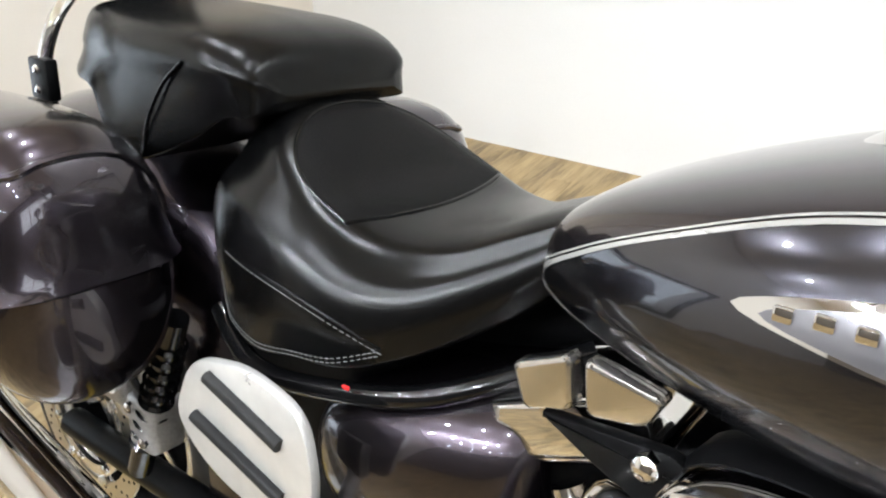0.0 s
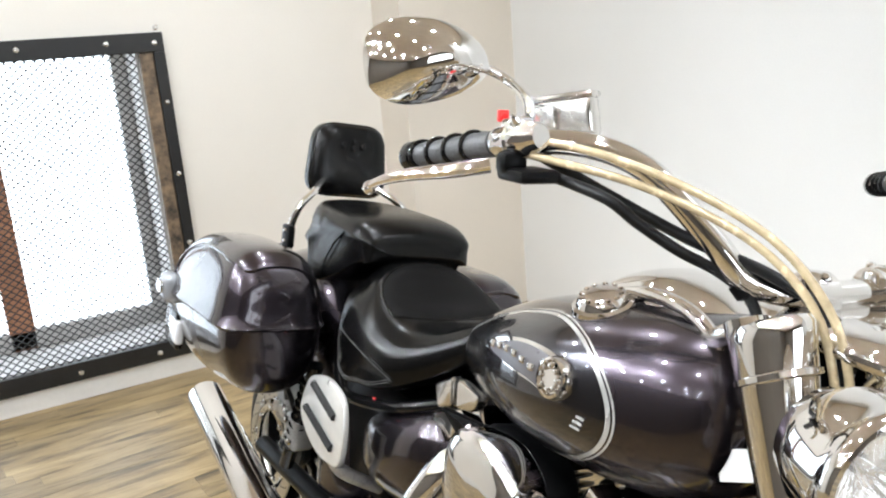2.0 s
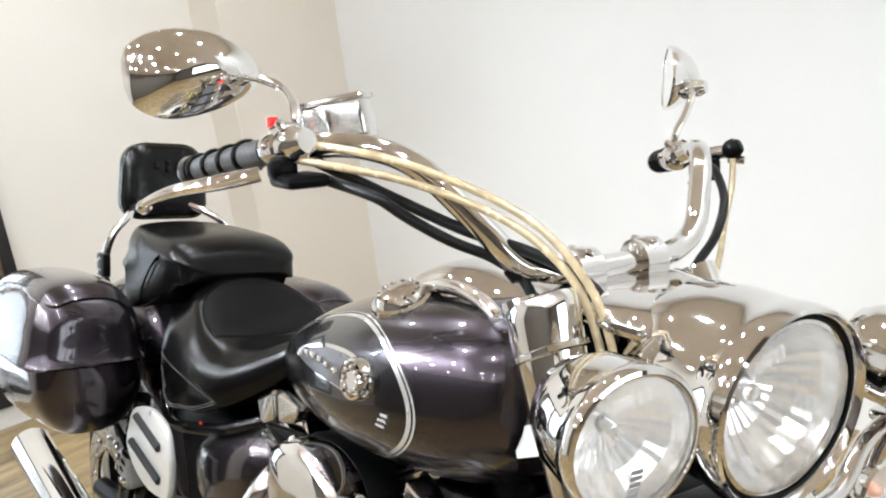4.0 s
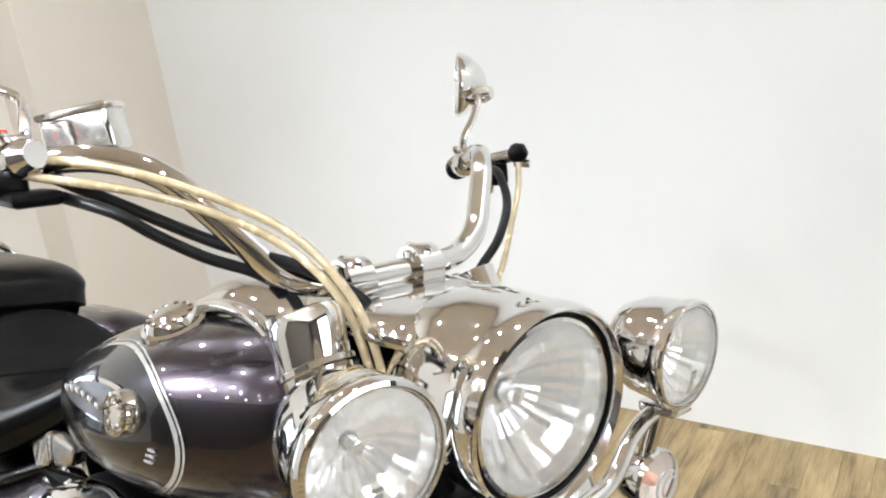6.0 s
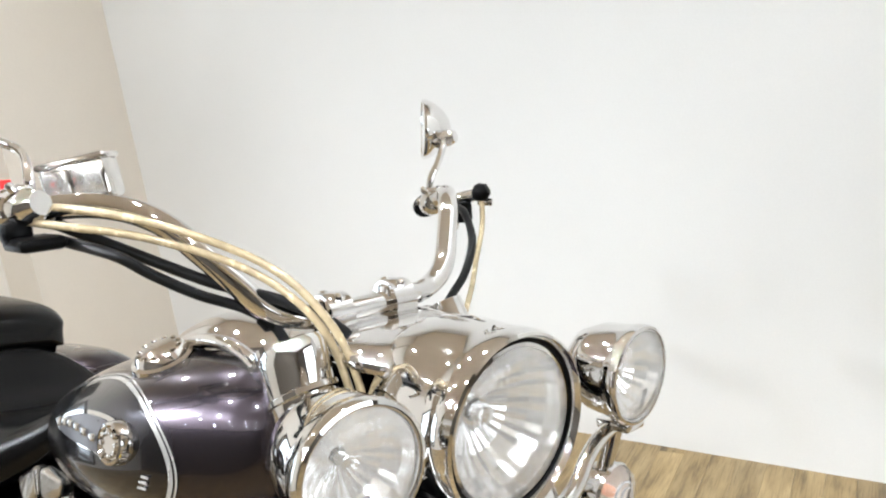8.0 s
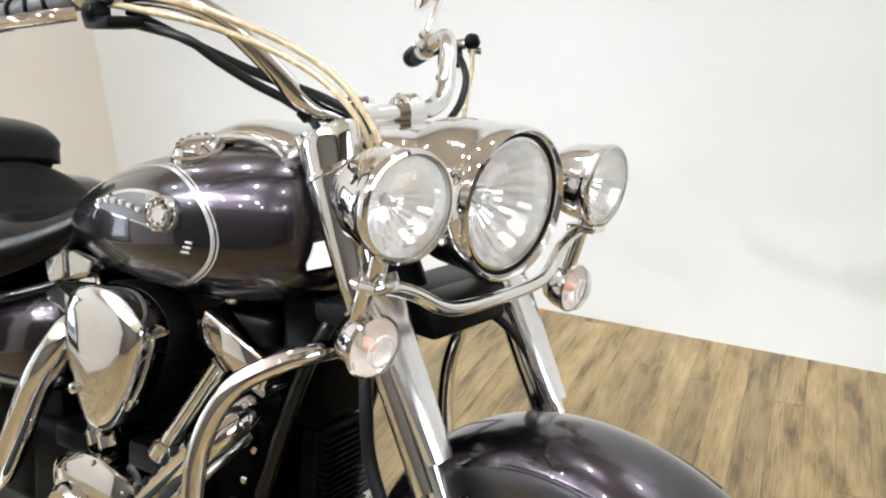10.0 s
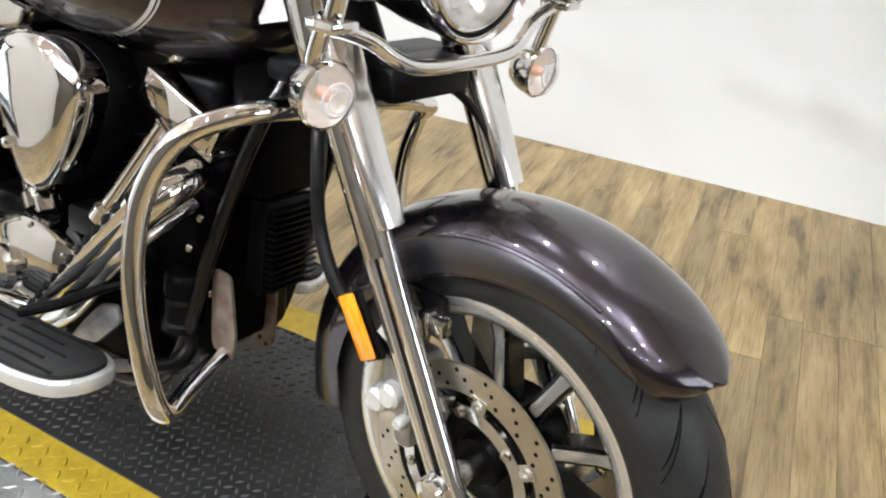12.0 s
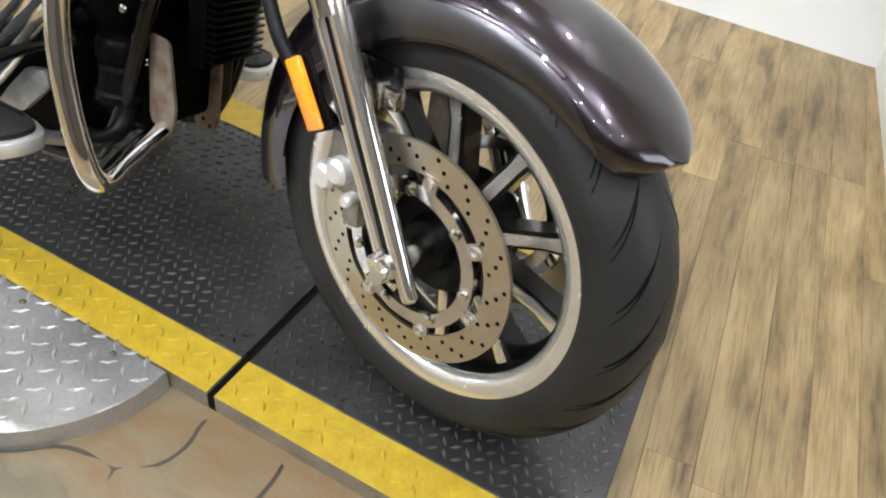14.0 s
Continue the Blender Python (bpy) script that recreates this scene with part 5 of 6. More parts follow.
    fp("indicator_bulb", lathe([(0, 0.006), (0.004, 0.005), (0.007, 0.001), (0.008, -0.006), (0.007, -0.012)], 18, im), LENS_INNER, "peach-tinted bulb", ind)
    fp("indicator_stalk", tube([(-0.118, s * 0.200, 0.862), (-0.132, s * 0.203, 0.825), (-0.142 - 0.004 * s, s * 0.203, 0.785)], 0.010, 12, 4), CHROME, "chrome indicator stalk")

# handlebar, knocked a little lower on its left
BAR_RIGHT = [(-0.314, -0.060, 1.011), (-0.328, -0.108, 1.024), (-0.344, -0.138, 1.060), (-0.365, -0.165, 1.098), (-0.388, -0.188, 1.128), (-0.415, -0.216, 1.147), (-0.444, -0.252, 1.156), (-0.480, -0.296, 1.154), (-0.540, -0.330, 1.147), (-0.600, -0.357, 1.137)]
BAR_LEFT = [(-0.314, 0.060, 1.010), (-0.331, 0.112, 1.012), (-0.342, 0.150, 1.031), (-0.366, 0.183, 1.068), (-0.391, 0.212, 1.103), (-0.424, 0.240, 1.115), (-0.466, 0.264, 1.108), (-0.510, 0.288, 1.098), (-0.590, 0.342, 1.088), (-0.660, 0.390, 1.079)]
fp("handlebar", tube(BAR_RIGHT[::-1] + [(-0.312, 0.0, 1.010)] + BAR_LEFT, 0.0135, 16, 6), CHROME, "wide chrome handlebar")
for s in SIDES:
    post = lathe([(0.0, 0.027), (0.011, 0.026), (0.018, 0.020), (0.0195, 0.010), (0.0195, -0.010), (0.0165, -0.020), (0.0165, -0.034), (0.021, -0.040), (0.021, -0.046), (0.0, -0.046)], 24, Matrix.Translation((-0.312, s * 0.044, 1.009)))
    clamp = fp("bar_clamp", merge(post, lathe([(0.0245, -0.015), (0.0245, 0.015), (0.013, 0.015), (0.013, -0.015)], 24, aim((-0.312, s * 0.044, 1.010), (0, 1, 0)), close=True)), CHROME, "chrome bar clamp")
    for dx in (-0.015, 0.015):
        fp("clamp_bolt", bolt((-0.312 + dx, s * 0.044, 1.030), (0, 0, 1), 0.0055, 0.006), CHROME, "small chrome bolt", clamp)
    gd = Vector((-0.155, -0.062, -0.026)).normalized() if s < 0 else Vector((-0.125, 0.090, -0.016)).normalized()
    g0 = Vector((-0.490, -0.318, 1.153)) if s < 0 else Vector((-0.540, 0.308, 1.094))
    grip = fp("grip", lathe([(0.0, -0.002), (0.0145, -0.002)] + [(0.0143 + 0.0012 * (k % 2), 0.006 + 0.008 * k) for k in range(16)] + [(0.0165, 0.136), (0.0165, 0.142), (0.012, 0.146), (0.0, 0.146)], 24, aim(g0, gd)), GRIP_GREY, "grey rubber grip with black bands")
    for k in range(4):
        ring = [aim(g0, gd) @ Vector((0.0163 * math.cos(a), 0.0163 * math.sin(a), 0.030 + 0.030 * k + 0.006 * math.cos(a))) for a in (2 * math.pi * j / 24 for j in range(25))]
        fp("grip_band", tube(ring, 0.0030, 8, 1, False), BLACK_GLOSS, "glossy black band on the grip", grip)
    fp("grip_cap", lathe([(0.0158, 0.130), (0.0185, 0.132), (0.0188, 0.144), (0.016, 0.149), (0.0, 0.150)], 28, aim(g0, gd)), BLACK_GLOSS, "glossy black end cap", grip)
    # switch housing
    h0 = g0 - gd * 0.035
    hm2 = aim(h0, gd)
    house = fp("switch_housing", merge(lathe([(0.0, -0.034), (0.0125, -0.034), (0.0145, -0.031), (0.0150, -0.025), (0.0180, -0.021), (0.019, -0.016), (0.019, -0.004), (0.0165, -0.002), (0.0165, 0.002), (0.019, 0.004), (0.019, 0.020), (0.017, 0.026), (0.0, 0.026)], 28, hm2), move(box(-0.012, 0.006, -0.016, 0.012, 0.023, 0.012, 0.005, 3), hm2)), CHROME, "chrome switch housing")
    for q in ((0.012, 0.020, -0.012), (-0.012, 0.020, 0.010), (0.017, 0.004, 0.014), (-0.017, 0.006, -0.014)):
        fp("switch_button", lathe([(0, 0.006), (0.0035, 0.0055), (0.005, 0.002), (0.005, -0.004), (0, -0.004)], 12, hm2 @ aim(q, (q[0], q[1], 0))), CHROME if q[0] > 0 else BLACK_SATIN, "small switch button", house)
    # lever
    lv = [g0 + Vector((0.035, s * 0.018, -0.020)), g0 + Vector((0.02, s * 0.055, -0.026)), g0 + Vector((-0.025, s * 0.092, -0.034)), g0 + Vector((-0.06, s * 0.112, -0.044)), g0 + Vector((-0.075, s * 0.118, -0.052))]
    fp("lever", tube(lv, 0.008, 12, 6, True, True, [0.011, 0.0115, 0.010, 0.0085, 0.0070, 0.0060], 0.75), CHROME, "chrome lever")
    fp("lever_ball", lathe([(0, -0.0085), (0.004, -0.0075), (0.0072, -0.004), (0.0085, 0), (0.0072, 0.004), (0.004, 0.0075), (0, 0.0085)], 18, aim(lv[-1], (0, 0, 1))), CHROME, "chrome ball end")
    if s < 0:
        fp("lever_perch", merge(box(g0.x + 0.020, g0.y - 0.008, g0.z - 0.030, g0.x + 0.048, g0.y + 0.02, g0.z - 0.006, 0.007), box(g0.x + 0.02, g0.y - 0.006, g0.z - 0.036, g0.x + 0.085, g0.y + 0.040, g0.z - 0.022, 0.006)), BLACK_SATIN, "black lever perch")
    else:
        perch = fp("lever_perch", tube([g0 + Vector((0.015, 0.0, -0.002)), g0 + Vector((0.055, 0.012, 0.006)), g0 + Vector((0.090, 0.022, 0.012))], 0.010, 12, 4), CHROME, "chrome clutch lever perch")
        fp("perch_boot", lathe([(0, 0.014), (0.009, 0.012), (0.0145, 0.004), (0.0145, -0.004), (0.009, -0.012), (0, -0.014)], 18, aim(g0 + Vector((0.094, 0.023, 0.014)), (0.6, 0.3, 0.3))), BLACK_SATIN, "black rubber cable boot", perch)
        fp("pivot_nub", tube([g0 + Vector((0.085, 0.024, 0.0)), g0 + Vector((0.104, 0.036, -0.002))], 0.006, 10, 1), CHROME, "chrome lever pivot", perch)
        fp("switch_pod", move(box(-0.020, -0.014, -0.016, 0.020, 0.014, 0.016, 0.006, 3), Matrix.Translation(g0 + Vector((0.058, 0.006, -0.014)))), BLACK_SATIN, "black clutch switch pod", perch)
    # mirror on its stem
    p0 = g0 + Vector((0.028, -s * 0.025, 0.012))
    if s < 0:
        stem = [p0, p0 + Vector((0.0, 0.002, 0.030)), Vector((-0.555, -0.272, 1.219)), Vector((-0.570, -0.290, 1.232)), Vector((-0.560, -0.335, 1.244))]
    else:
        stem = [p0, p0 + Vector((0.004, 0.004, 0.030)), Vector((-0.508, 0.305, 1.160)), Vector((-0.520, 0.330, 1.190)), Vector((-0.560, 0.350, 1.205))]
        fp("mirror_knuckle", lathe([(0, 0.022), (0.009, 0.021), (0.013, 0.012), (0.014, -0.012), (0.009, -0.02), (0, -0.021)], 18, aim((-0.530, 0.340, 1.194), (0.9, 0.35, 0.1))), CHROME, "chrome mirror knuckle")
    fp("mirror_stem", tube(stem, 0.0055, 10, 6), CHROME, "chrome mirror stem")
    mc = Vector((-0.566, s * 0.367, 1.243)) if s < 0 else Vector((-0.586, 0.358, 1.212))
    mm = aim(mc, Vector((-0.93, 0.10, -0.22)) if s < 0 else Vector((-0.72, -0.93, 0.1)), 0)
    w = -1 if mm.to_3x3() @ Vector((1, 0, 0)) @ Vector((0, s, 0)) < 0 else 1
    tear = closed_curve([(w * 0.074, -0.004), (w * 0.066, 0.032), (w * 0.030, 0.050), (-w * 0.020, 0.046), (-w * 0.058, 0.024), (-w * 0.070, -0.002), (-w * 0.060, -0.022), (-w * 0.020, -0.042), (w * 0.030, -0.050), (w * 0.064, -0.036)], 5)
    back = loft([[tuple(mm @ Vector((q[0] * k, q[1] * k, h))) for q in tear] for k, h in ((0.05, -0.038), (0.25, -0.0365), (0.45, -0.032), (0.65, -0.024), (0.82, -0.014), (0.93, -0.005), (1.0, 0.005), (0.98, 0.009), (0.95, 0.007))])
    mir = fp("mirror", back, CHROME, "chrome teardrop mirror")
    gl = loft([[tuple(mm @ Vector((q[0] * k, q[1] * k, h))) for q in tear] for k, h in ((0.94, 0.006), (0.93, 0.0075), (0.02, 0.008))])
    fp("mirror_glass", gl, REFLECTOR, "mirror glass", mir)
fp("kill_switch", move(box(-0.004, -0.006, -0.006, 0.004, 0.006, 0.007, 0.002), Matrix.Translation((-0.495, -0.306, 1.182))), RED_PLASTIC, "red kill switch")
# brake fluid reservoir on the right
RES_M = Matrix.Translation((-0.518, -0.222, 1.181)) @ Matrix.Rotation(radians(-41), 4, "Z") @ Matrix.Rotation(radians(8), 4, "X")
res = fp("brake_reservoir", move(merge(box(-0.022, -0.038, -0.026, 0.022, 0.038, 0.022, 0.007, 3), box(-0.024, -0.040, 0.018, 0.024, 0.040, 0.026, 0.004)), RES_M), CHROME_WORN, "chrome brake fluid reservoir")
for y0, y1, mat in ((-0.033, -0.006, BRIGHT_ALLOY), (0.000, 0.032, BRIGHT_ALLOY)):
    pane = fp("sight_frame", move(box(0.0215, y0, -0.020, 0.0250, y1, 0.014, 0.0015), RES_M), mat, "raised frame on the reservoir", res)

# cables and hoses
def cable(name, pts, r, material, label):
    return fp(name, tube(pts, r, 10, 8), material, label)


cable("throttle_cable", [(-0.475, -0.318, 1.150), (-0.42, -0.285, 1.140), (-0.36, -0.215, 1.118), (-0.30, -0.14, 1.075), (-0.255, -0.10, 1.02), (-0.235, -0.085, 0.955), (-0.23, -0.08, 0.88)], 0.0043, CABLE_CLEAR, "clear-sleeved braided cable")
cable("throttle_cable", [(-0.478, -0.312, 1.160), (-0.42, -0.270, 1.155), (-0.35, -0.205, 1.130), (-0.285, -0.130, 1.080), (-0.24, -0.095, 1.02), (-0.222, -0.080, 0.955), (-0.22, -0.075, 0.88)], 0.0043, CABLE_CLEAR, "clear-sleeved braided cable")
cable("brake_hose", [(-0.455, -0.275, 1.140), (-0.42, -0.22, 1.105), (-0.36, -0.16, 1.065), (-0.31, -0.10, 1.035), (-0.27, -0.06, 1.00), (-0.25, -0.04, 0.95)], 0.0062, CABLE_BLACK, "black brake hose")
cable("wiring_loom", [(-0.430, -0.275, 1.122), (-0.372, -0.248, 1.106), (-0.358, -0.220, 1.083), (-0.346, -0.180, 1.056), (-0.344, -0.132, 1.032), (-0.326, -0.108, 1.008), (-0.318, -0.096, 0.972)], 0.0058, CABLE_BLACK, "black wiring loom")
fp("cable_tie", lathe([(0.006, -0.010), (0.0105, -0.007), (0.0105, 0.007), (0.006, 0.010)], 16, aim((-0.332, -0.113, 1.016), (0.5, 0.4, -0.75)), close=True), BLACK_SATIN, "black cable clip")
cable("clutch_cable", [(-0.446, 0.331, 1.106), (-0.434, 0.316, 1.060), (-0.404, 0.270, 1.018), (-0.362, 0.215, 0.986), (-0.313, 0.150, 0.960), (-0.285, 0.115, 0.935)], 0.0042, CABLE_CLEAR, "clear-sleeved braided cable")
cable("wiring_loom", [(-0.455, 0.290, 1.090), (-0.420, 0.270, 1.082), (-0.378, 0.240, 1.050), (-0.355, 0.200, 1.013), (-0.346, 0.160, 0.985), (-0.330, 0.120, 0.962)], 0.0058, CABLE_BLACK, "black wiring loom")

# ---- frame and engine ----
for s in SIDES:
    bp("frame_rail", tube([(-0.33, s * 0.03, 0.80), (-0.37, s * 0.09, 0.66), (-0.42, s * 0.11, 0.48), (-0.47, s * 0.115, 0.30), (-0.55, s * 0.12, 0.235), (-0.80, s * 0.125, 0.225), (-1.05, s * 0.125, 0.25)], 0.011, 12), BLACK_GLOSS, "black frame tube")
    bp("seat_rail", tube([(-0.85, s * 0.05, 0.72), (-0.95, s * 0.13, 0.672), (-1.05, s * 0.155, 0.645), (-1.17, s * 0.160, 0.628), (-1.25, s * 0.14, 0.66)], 0.011, 12), BLACK_GLOSS, "black seat rail")
    # engine guard
    gpts = [(-0.300, s * 0.05, 0.700), (-0.300, s * 0.13, 0.708), (-0.330, s * 0.19, 0.697), (-0.364, s * 0.235, 0.668), (-0.391, s * 0.255, 0.605), (-0.399, s * 0.262, 0.536), (-0.394, s * 0.265, 0.465), (-0.381, s * 0.263, 0.395), (-0.366, s * 0.258, 0.340),
            (-0.361, s * 0.247, 0.314), (-0.366, s * 0.225, 0.304), (-0.381, s * 0.180, 0.311), (-0.396, s * 0.100, 0.328)]
    if s > 0:
        gpts = [(-0.380, 0.03, 0.690), (-0.320, 0.085, 0.702)] + [(x + 0.055, y * 0.97, z) for x, y, z in gpts[2:]]
    bp("engine_guard", tube(gpts, 0.0140, 18, 7), CHROME, "bent chrome engine guard")
bp("backbone", tube([(-0.40, 0, 0.86), (-0.60, 0, 0.80), (-0.85, 0, 0.74), (-1.1, 0, 0.62)], 0.03, 12), BLACK_SATIN, "black backbone tube")
bp("crankcase", merge(box(-0.98, -0.115, 0.235, -0.53, 0.115, 0.46, 0.035, 3), box(-1.12, -0.10, 0.26, -0.95, 0.10, 0.50, 0.03, 3)), ENGINE_BLACK, "black engine case")


def cylinder(x, z, tilt, label):
    m = Matrix.Translation((x, 0, z)) @ Matrix.Rotation(radians(tilt), 4, "Y")
    prof = [(0.0, 0.0)]
    for k in range(12):
        h = 0.01 + k * 0.014
        prof += [(0.078, h), (0.100, h + 0.002), (0.100, h + 0.005), (0.078, h + 0.007)]
    prof += [(0.078, 0.178), (0.0, 0.178)]
    ob = bp("cylinder", lathe(prof, 40, m), ENGINE_BLACK, label)
    head = move(box(-0.098, -0.105, 0.176, 0.098, 0.105, 0.245, 0.02, 3), m)
    bp("cylinder_head", head, ENGINE_BLACK, "black finned cylinder head", ob)
    cov = move(merge(box(-0.072, -0.128, 0.240, 0.072, 0.112, 0.292, 0.007, 3), box(-0.076, -0.122, 0.236, 0.076, 0.116, 0.248, 0.003)), m)
    bp("rocker_cover", cov, CHROME, "chrome rocker cover", ob)
    return ob


cylinder(-0.585, 0.425, 24, "black finned front cylinder")
cylinder(-0.722, 0.445, -24, "black finned rear cylinder")
# air cleaner: a chrome teardrop
AC = [(-0.727, 0.722), (-0.665, 0.738), (-0.610, 0.728), (-0.573, 0.692), (-0.582, 0.632), (-0.612, 0.566), (-0.648, 0.528), (-0.688, 0.530), (-0.716, 0.585), (-0.738, 0.655)]
ac = [Vector((q[0], 0, q[1])) for q in closed_curve(AC, 5)]
acc = Vector((-0.65, 0, 0.645))
cover = bp("air_cleaner_cover", loft([[tuple(acc + (q - acc) * k + Vector((0, y, 0))) for q in ac] for k, y in ((0.97, -0.150), (1.0, -0.165), (1.0, -0.196), (0.97, -0.203), (0.90, -0.209), (0.75, -0.2125), (0.4, -0.215), (0.05, -0.216))]), CHROME, "chrome teardrop air cleaner cover")
bp("air_cleaner_back", loft([[tuple(acc + (q - acc) * k + Vector((0, y, 0))) for q in ac] for k, y in ((0.98, -0.10), (1.02, -0.140), (0.98, -0.152))]), BLACK_SATIN, "black air cleaner back plate")
bp("cover_bolt", bolt((-0.70, -0.214, 0.585), (0, -1, 0), 0.009, 0.006), CHROME, "", cover)
for k, p in enumerate(curve_points([(-0.752, -0.165, 0.640), (-0.742, -0.168, 0.585), (-0.722, -0.168, 0.535), (-0.700, -0.165, 0.500)], 4)):
    bp("stud", lathe([(0, 0.008), (0.0045, 0.0065), (0.006, 0.001), (0.006, -0.01), (0, -0.01)], 12, aim(p, (0, -1, 0.1))), CHROME, "chrome stud")
# pushrod tubes
for x0, z0, x1, z1 in ((-0.588, 0.498, -0.496, 0.645), (-0.71, 0.48, -0.80, 0.645), (-0.735, 0.48, -0.825, 0.64)):
    a, b = Vector((x0, -0.145, z0)), Vector((x1, -0.125, z1))
    d = (b - a).normalized()
    bp("pushrod_tube", merge(tube([a, b], 0.0150, 16, 1), lathe([(0.0, -0.01), (0.020, -0.01), (0.021, 0.012), (0.016, 0.018)], 16, aim(a, d))), CHROME, "chrome pushrod tube")
for q in ((-0.66, 0.455, -0.55, 0.50), (-0.84, 0.44, -0.74, 0.48)):
    bp("tappet_block", box(q[0], -0.155, q[1], q[2], -0.10, q[3], 0.01), BLACK_SATIN, "black tappet block")
cov2 = bp("cam_cover", merge(loft([[tuple(Vector((-0.70, 0, 0.40)) + (Vector((q[0], 0, q[1])) - Vector((-0.70, 0, 0.40))) * k + Vector((0, y, 0))) for q in closed_curve([(-0.80, 0.44), (-0.72, 0.468), (-0.63, 0.452), (-0.60, 0.40), (-0.635, 0.345), (-0.70, 0.330), (-0.78, 0.345), (-0.81, 0.39)], 4)] for k, y in ((1.0, -0.10), (1.0, -0.165), (0.95, -0.178), (0.8, -0.185), (0.05, -0.186))]),
                             lathe([(0, 0.03), (0.028, 0.028), (0.036, 0.02), (0.038, 0.0)], 28, aim((-0.755, -0.175, 0.375), (0, -1, 0)))), CHROME, "chrome cam cover")
for q in ((-0.79, 0.425), (-0.70, 0.457), (-0.63, 0.43), (-0.63, 0.36), (-0.71, 0.342)):
    bp("cover_bolt", bolt((q[0], -0.18, q[1]), (0, -1, 0), 0.006, 0.005), CHROME, "", cov2)
for q in ((-0.581, -0.121, 0.681), (-0.50, -0.10, 0.735)):
    bp("engine_bolt", bolt(q, (0, -1, 0), 0.010, 0.010), CHROME, "chrome engine bolt")
# exhaust headers and silencers
bp("exhaust_header", tube([(-0.455, -0.09, 0.595), (-0.435, -0.155, 0.585), (-0.455, -0.195, 0.552), (-0.515, -0.186, 0.488), (-0.60, -0.172, 0.402), (-0.70, -0.150, 0.312), (-0.85, -0.150, 0.288), (-1.00, -0.205, 0.300), (-1.10, -0.245, 0.326)], 0.023, 18), CHROME, "chrome front exhaust pipe")
bp("exhaust_header", tube([(-0.80, -0.10, 0.625), (-0.772, -0.165, 0.655), (-0.785, -0.200, 0.605), (-0.820, -0.208, 0.535), (-0.858, -0.212, 0.455), (-0.905, -0.218, 0.385), (-1.0, -0.228, 0.345), (-1.15, -0.250, 0.328)], 0.024, 18), CHROME, "chrome rear exhaust pipe")
bp("lower_pipe", tube([(-0.465, -0.10, 0.54), (-0.485, -0.185, 0.490), (-0.55, -0.180, 0.420), (-0.63, -0.168, 0.335), (-0.70, -0.150, 0.285)], 0.012, 14), CHROME_WORN, "slim worn pipe")
bp("brake_pedal", tube([(-0.495, -0.150, 0.432), (-0.54, -0.178, 0.412), (-0.60, -0.205, 0.374), (-0.672, -0.218, 0.340)], 0.012, 10, 6, True, True, None, 0.7), BLACK_SATIN, "black brake pedal arm")
for outl in ([(-0.872, 0.742), (-0.822, 0.766), (-0.816, 0.722), (-0.858, 0.706)], [(-0.812, 0.767), (-0.748, 0.758), (-0.760, 0.732), (-0.806, 0.722)]):
    bp("tank_bracket", move(prism(rounded(outl, 0.008), 0.020, 0.004), Matrix.Translation((0, -0.150, 0))), CHROME_WORN, "chrome tank bracket plate")
bp("bracket_arm", move(prism(rounded([(-0.845, 0.712), (-0.735, 0.722), (-0.715, 0.705), (-0.755, 0.672), (-0.80, 0.690)], 0.010), 0.014, 0.003), Matrix.Translation((0, -0.152, 0))), BLACK_SATIN, "black tank mounting arm")
bp("bracket_bolt", bolt((-0.752, -0.153, 0.708), (0, -1, 0), 0.012, 0.010), CHROME, "chrome bolt")
for z0, z1, y0, x0 in ((0.325, 0.438, -0.262, -1.725),):
    bp("silencer", merge(tube([(-1.05, y0 + 0.012, z0), (-1.12, y0 + 0.008, z0 + 0.005), (-1.3, y0, z0 + (z1 - z0) * 0.35), (-1.5, y0, z0 + (z1 - z0) * 0.65), (x0, y0, z1)], 0.04, 24, 6, True, True, [0.026, 0.036, 0.041, 0.042, 0.042])), CHROME, "long chrome silencer")
    d = Vector((-0.4, 0, (z1 - z0) * 0.62)).normalized()
    bp("tail_mouth", lathe([(0.0, 0.001), (0.030, 0.001), (0.033, 0.0015), (0.033, -0.01), (0.0, -0.01)], 24, aim((x0 + 0.002, y0, z1), d)), GAP_DARK, "dark silencer mouth")
# heat shield with slots on the front pipe
shield = bp("heat_shield", tube([(-0.452, -0.208, 0.566), (-0.515, -0.202, 0.500), (-0.60, -0.188, 0.414), (-0.70, -0.168, 0.322)], 0.019, 14, 6, True, True, None, 0.8), CHROME, "chrome slotted heat shield")
# Black pads on the shield draw the shade inside its slots.
for k in range(11):
    u = k / 10
    p0 = Vector((-0.470, -0.2065, 0.548)).lerp(Vector((-0.690, -0.170, 0.331)), u)
    along = Vector((-0.700, 0.116, -0.700)).normalized()
    out = Vector((0.25, -0.70, 0.67))
    out = (out - along * out.dot(along)).normalized()
    seat_m = Matrix((along, out.cross(along), out)).transposed().to_4x4()
    seat_m.translation = p0 + out * 0.0195
    bp("shield_slot", move(box(-0.0068, -0.0050, -0.005, 0.0068, 0.0050, 0.0030, 0.0012), seat_m), GAP_DARK, "dark slot", shield)
# side cover under the seat
SCK = [(-1.105, 0.565, 0.120, 0.03, 0.03), (-1.09, 0.565, 0.150, 0.068, 0.075), (-1.04, 0.572, 0.166, 0.085, 0.100), (-0.97, 0.585, 0.168, 0.092, 0.110), (-0.90, 0.600, 0.158, 0.090, 0.110), (-0.86, 0.61, 0.135, 0.075, 0.09), (-0.85, 0.61, 0.10, 0.04, 0.05)]
bp("side_cover", skin(SCK, 18, 3.0, 40), PLUM, "plum-black side cover")
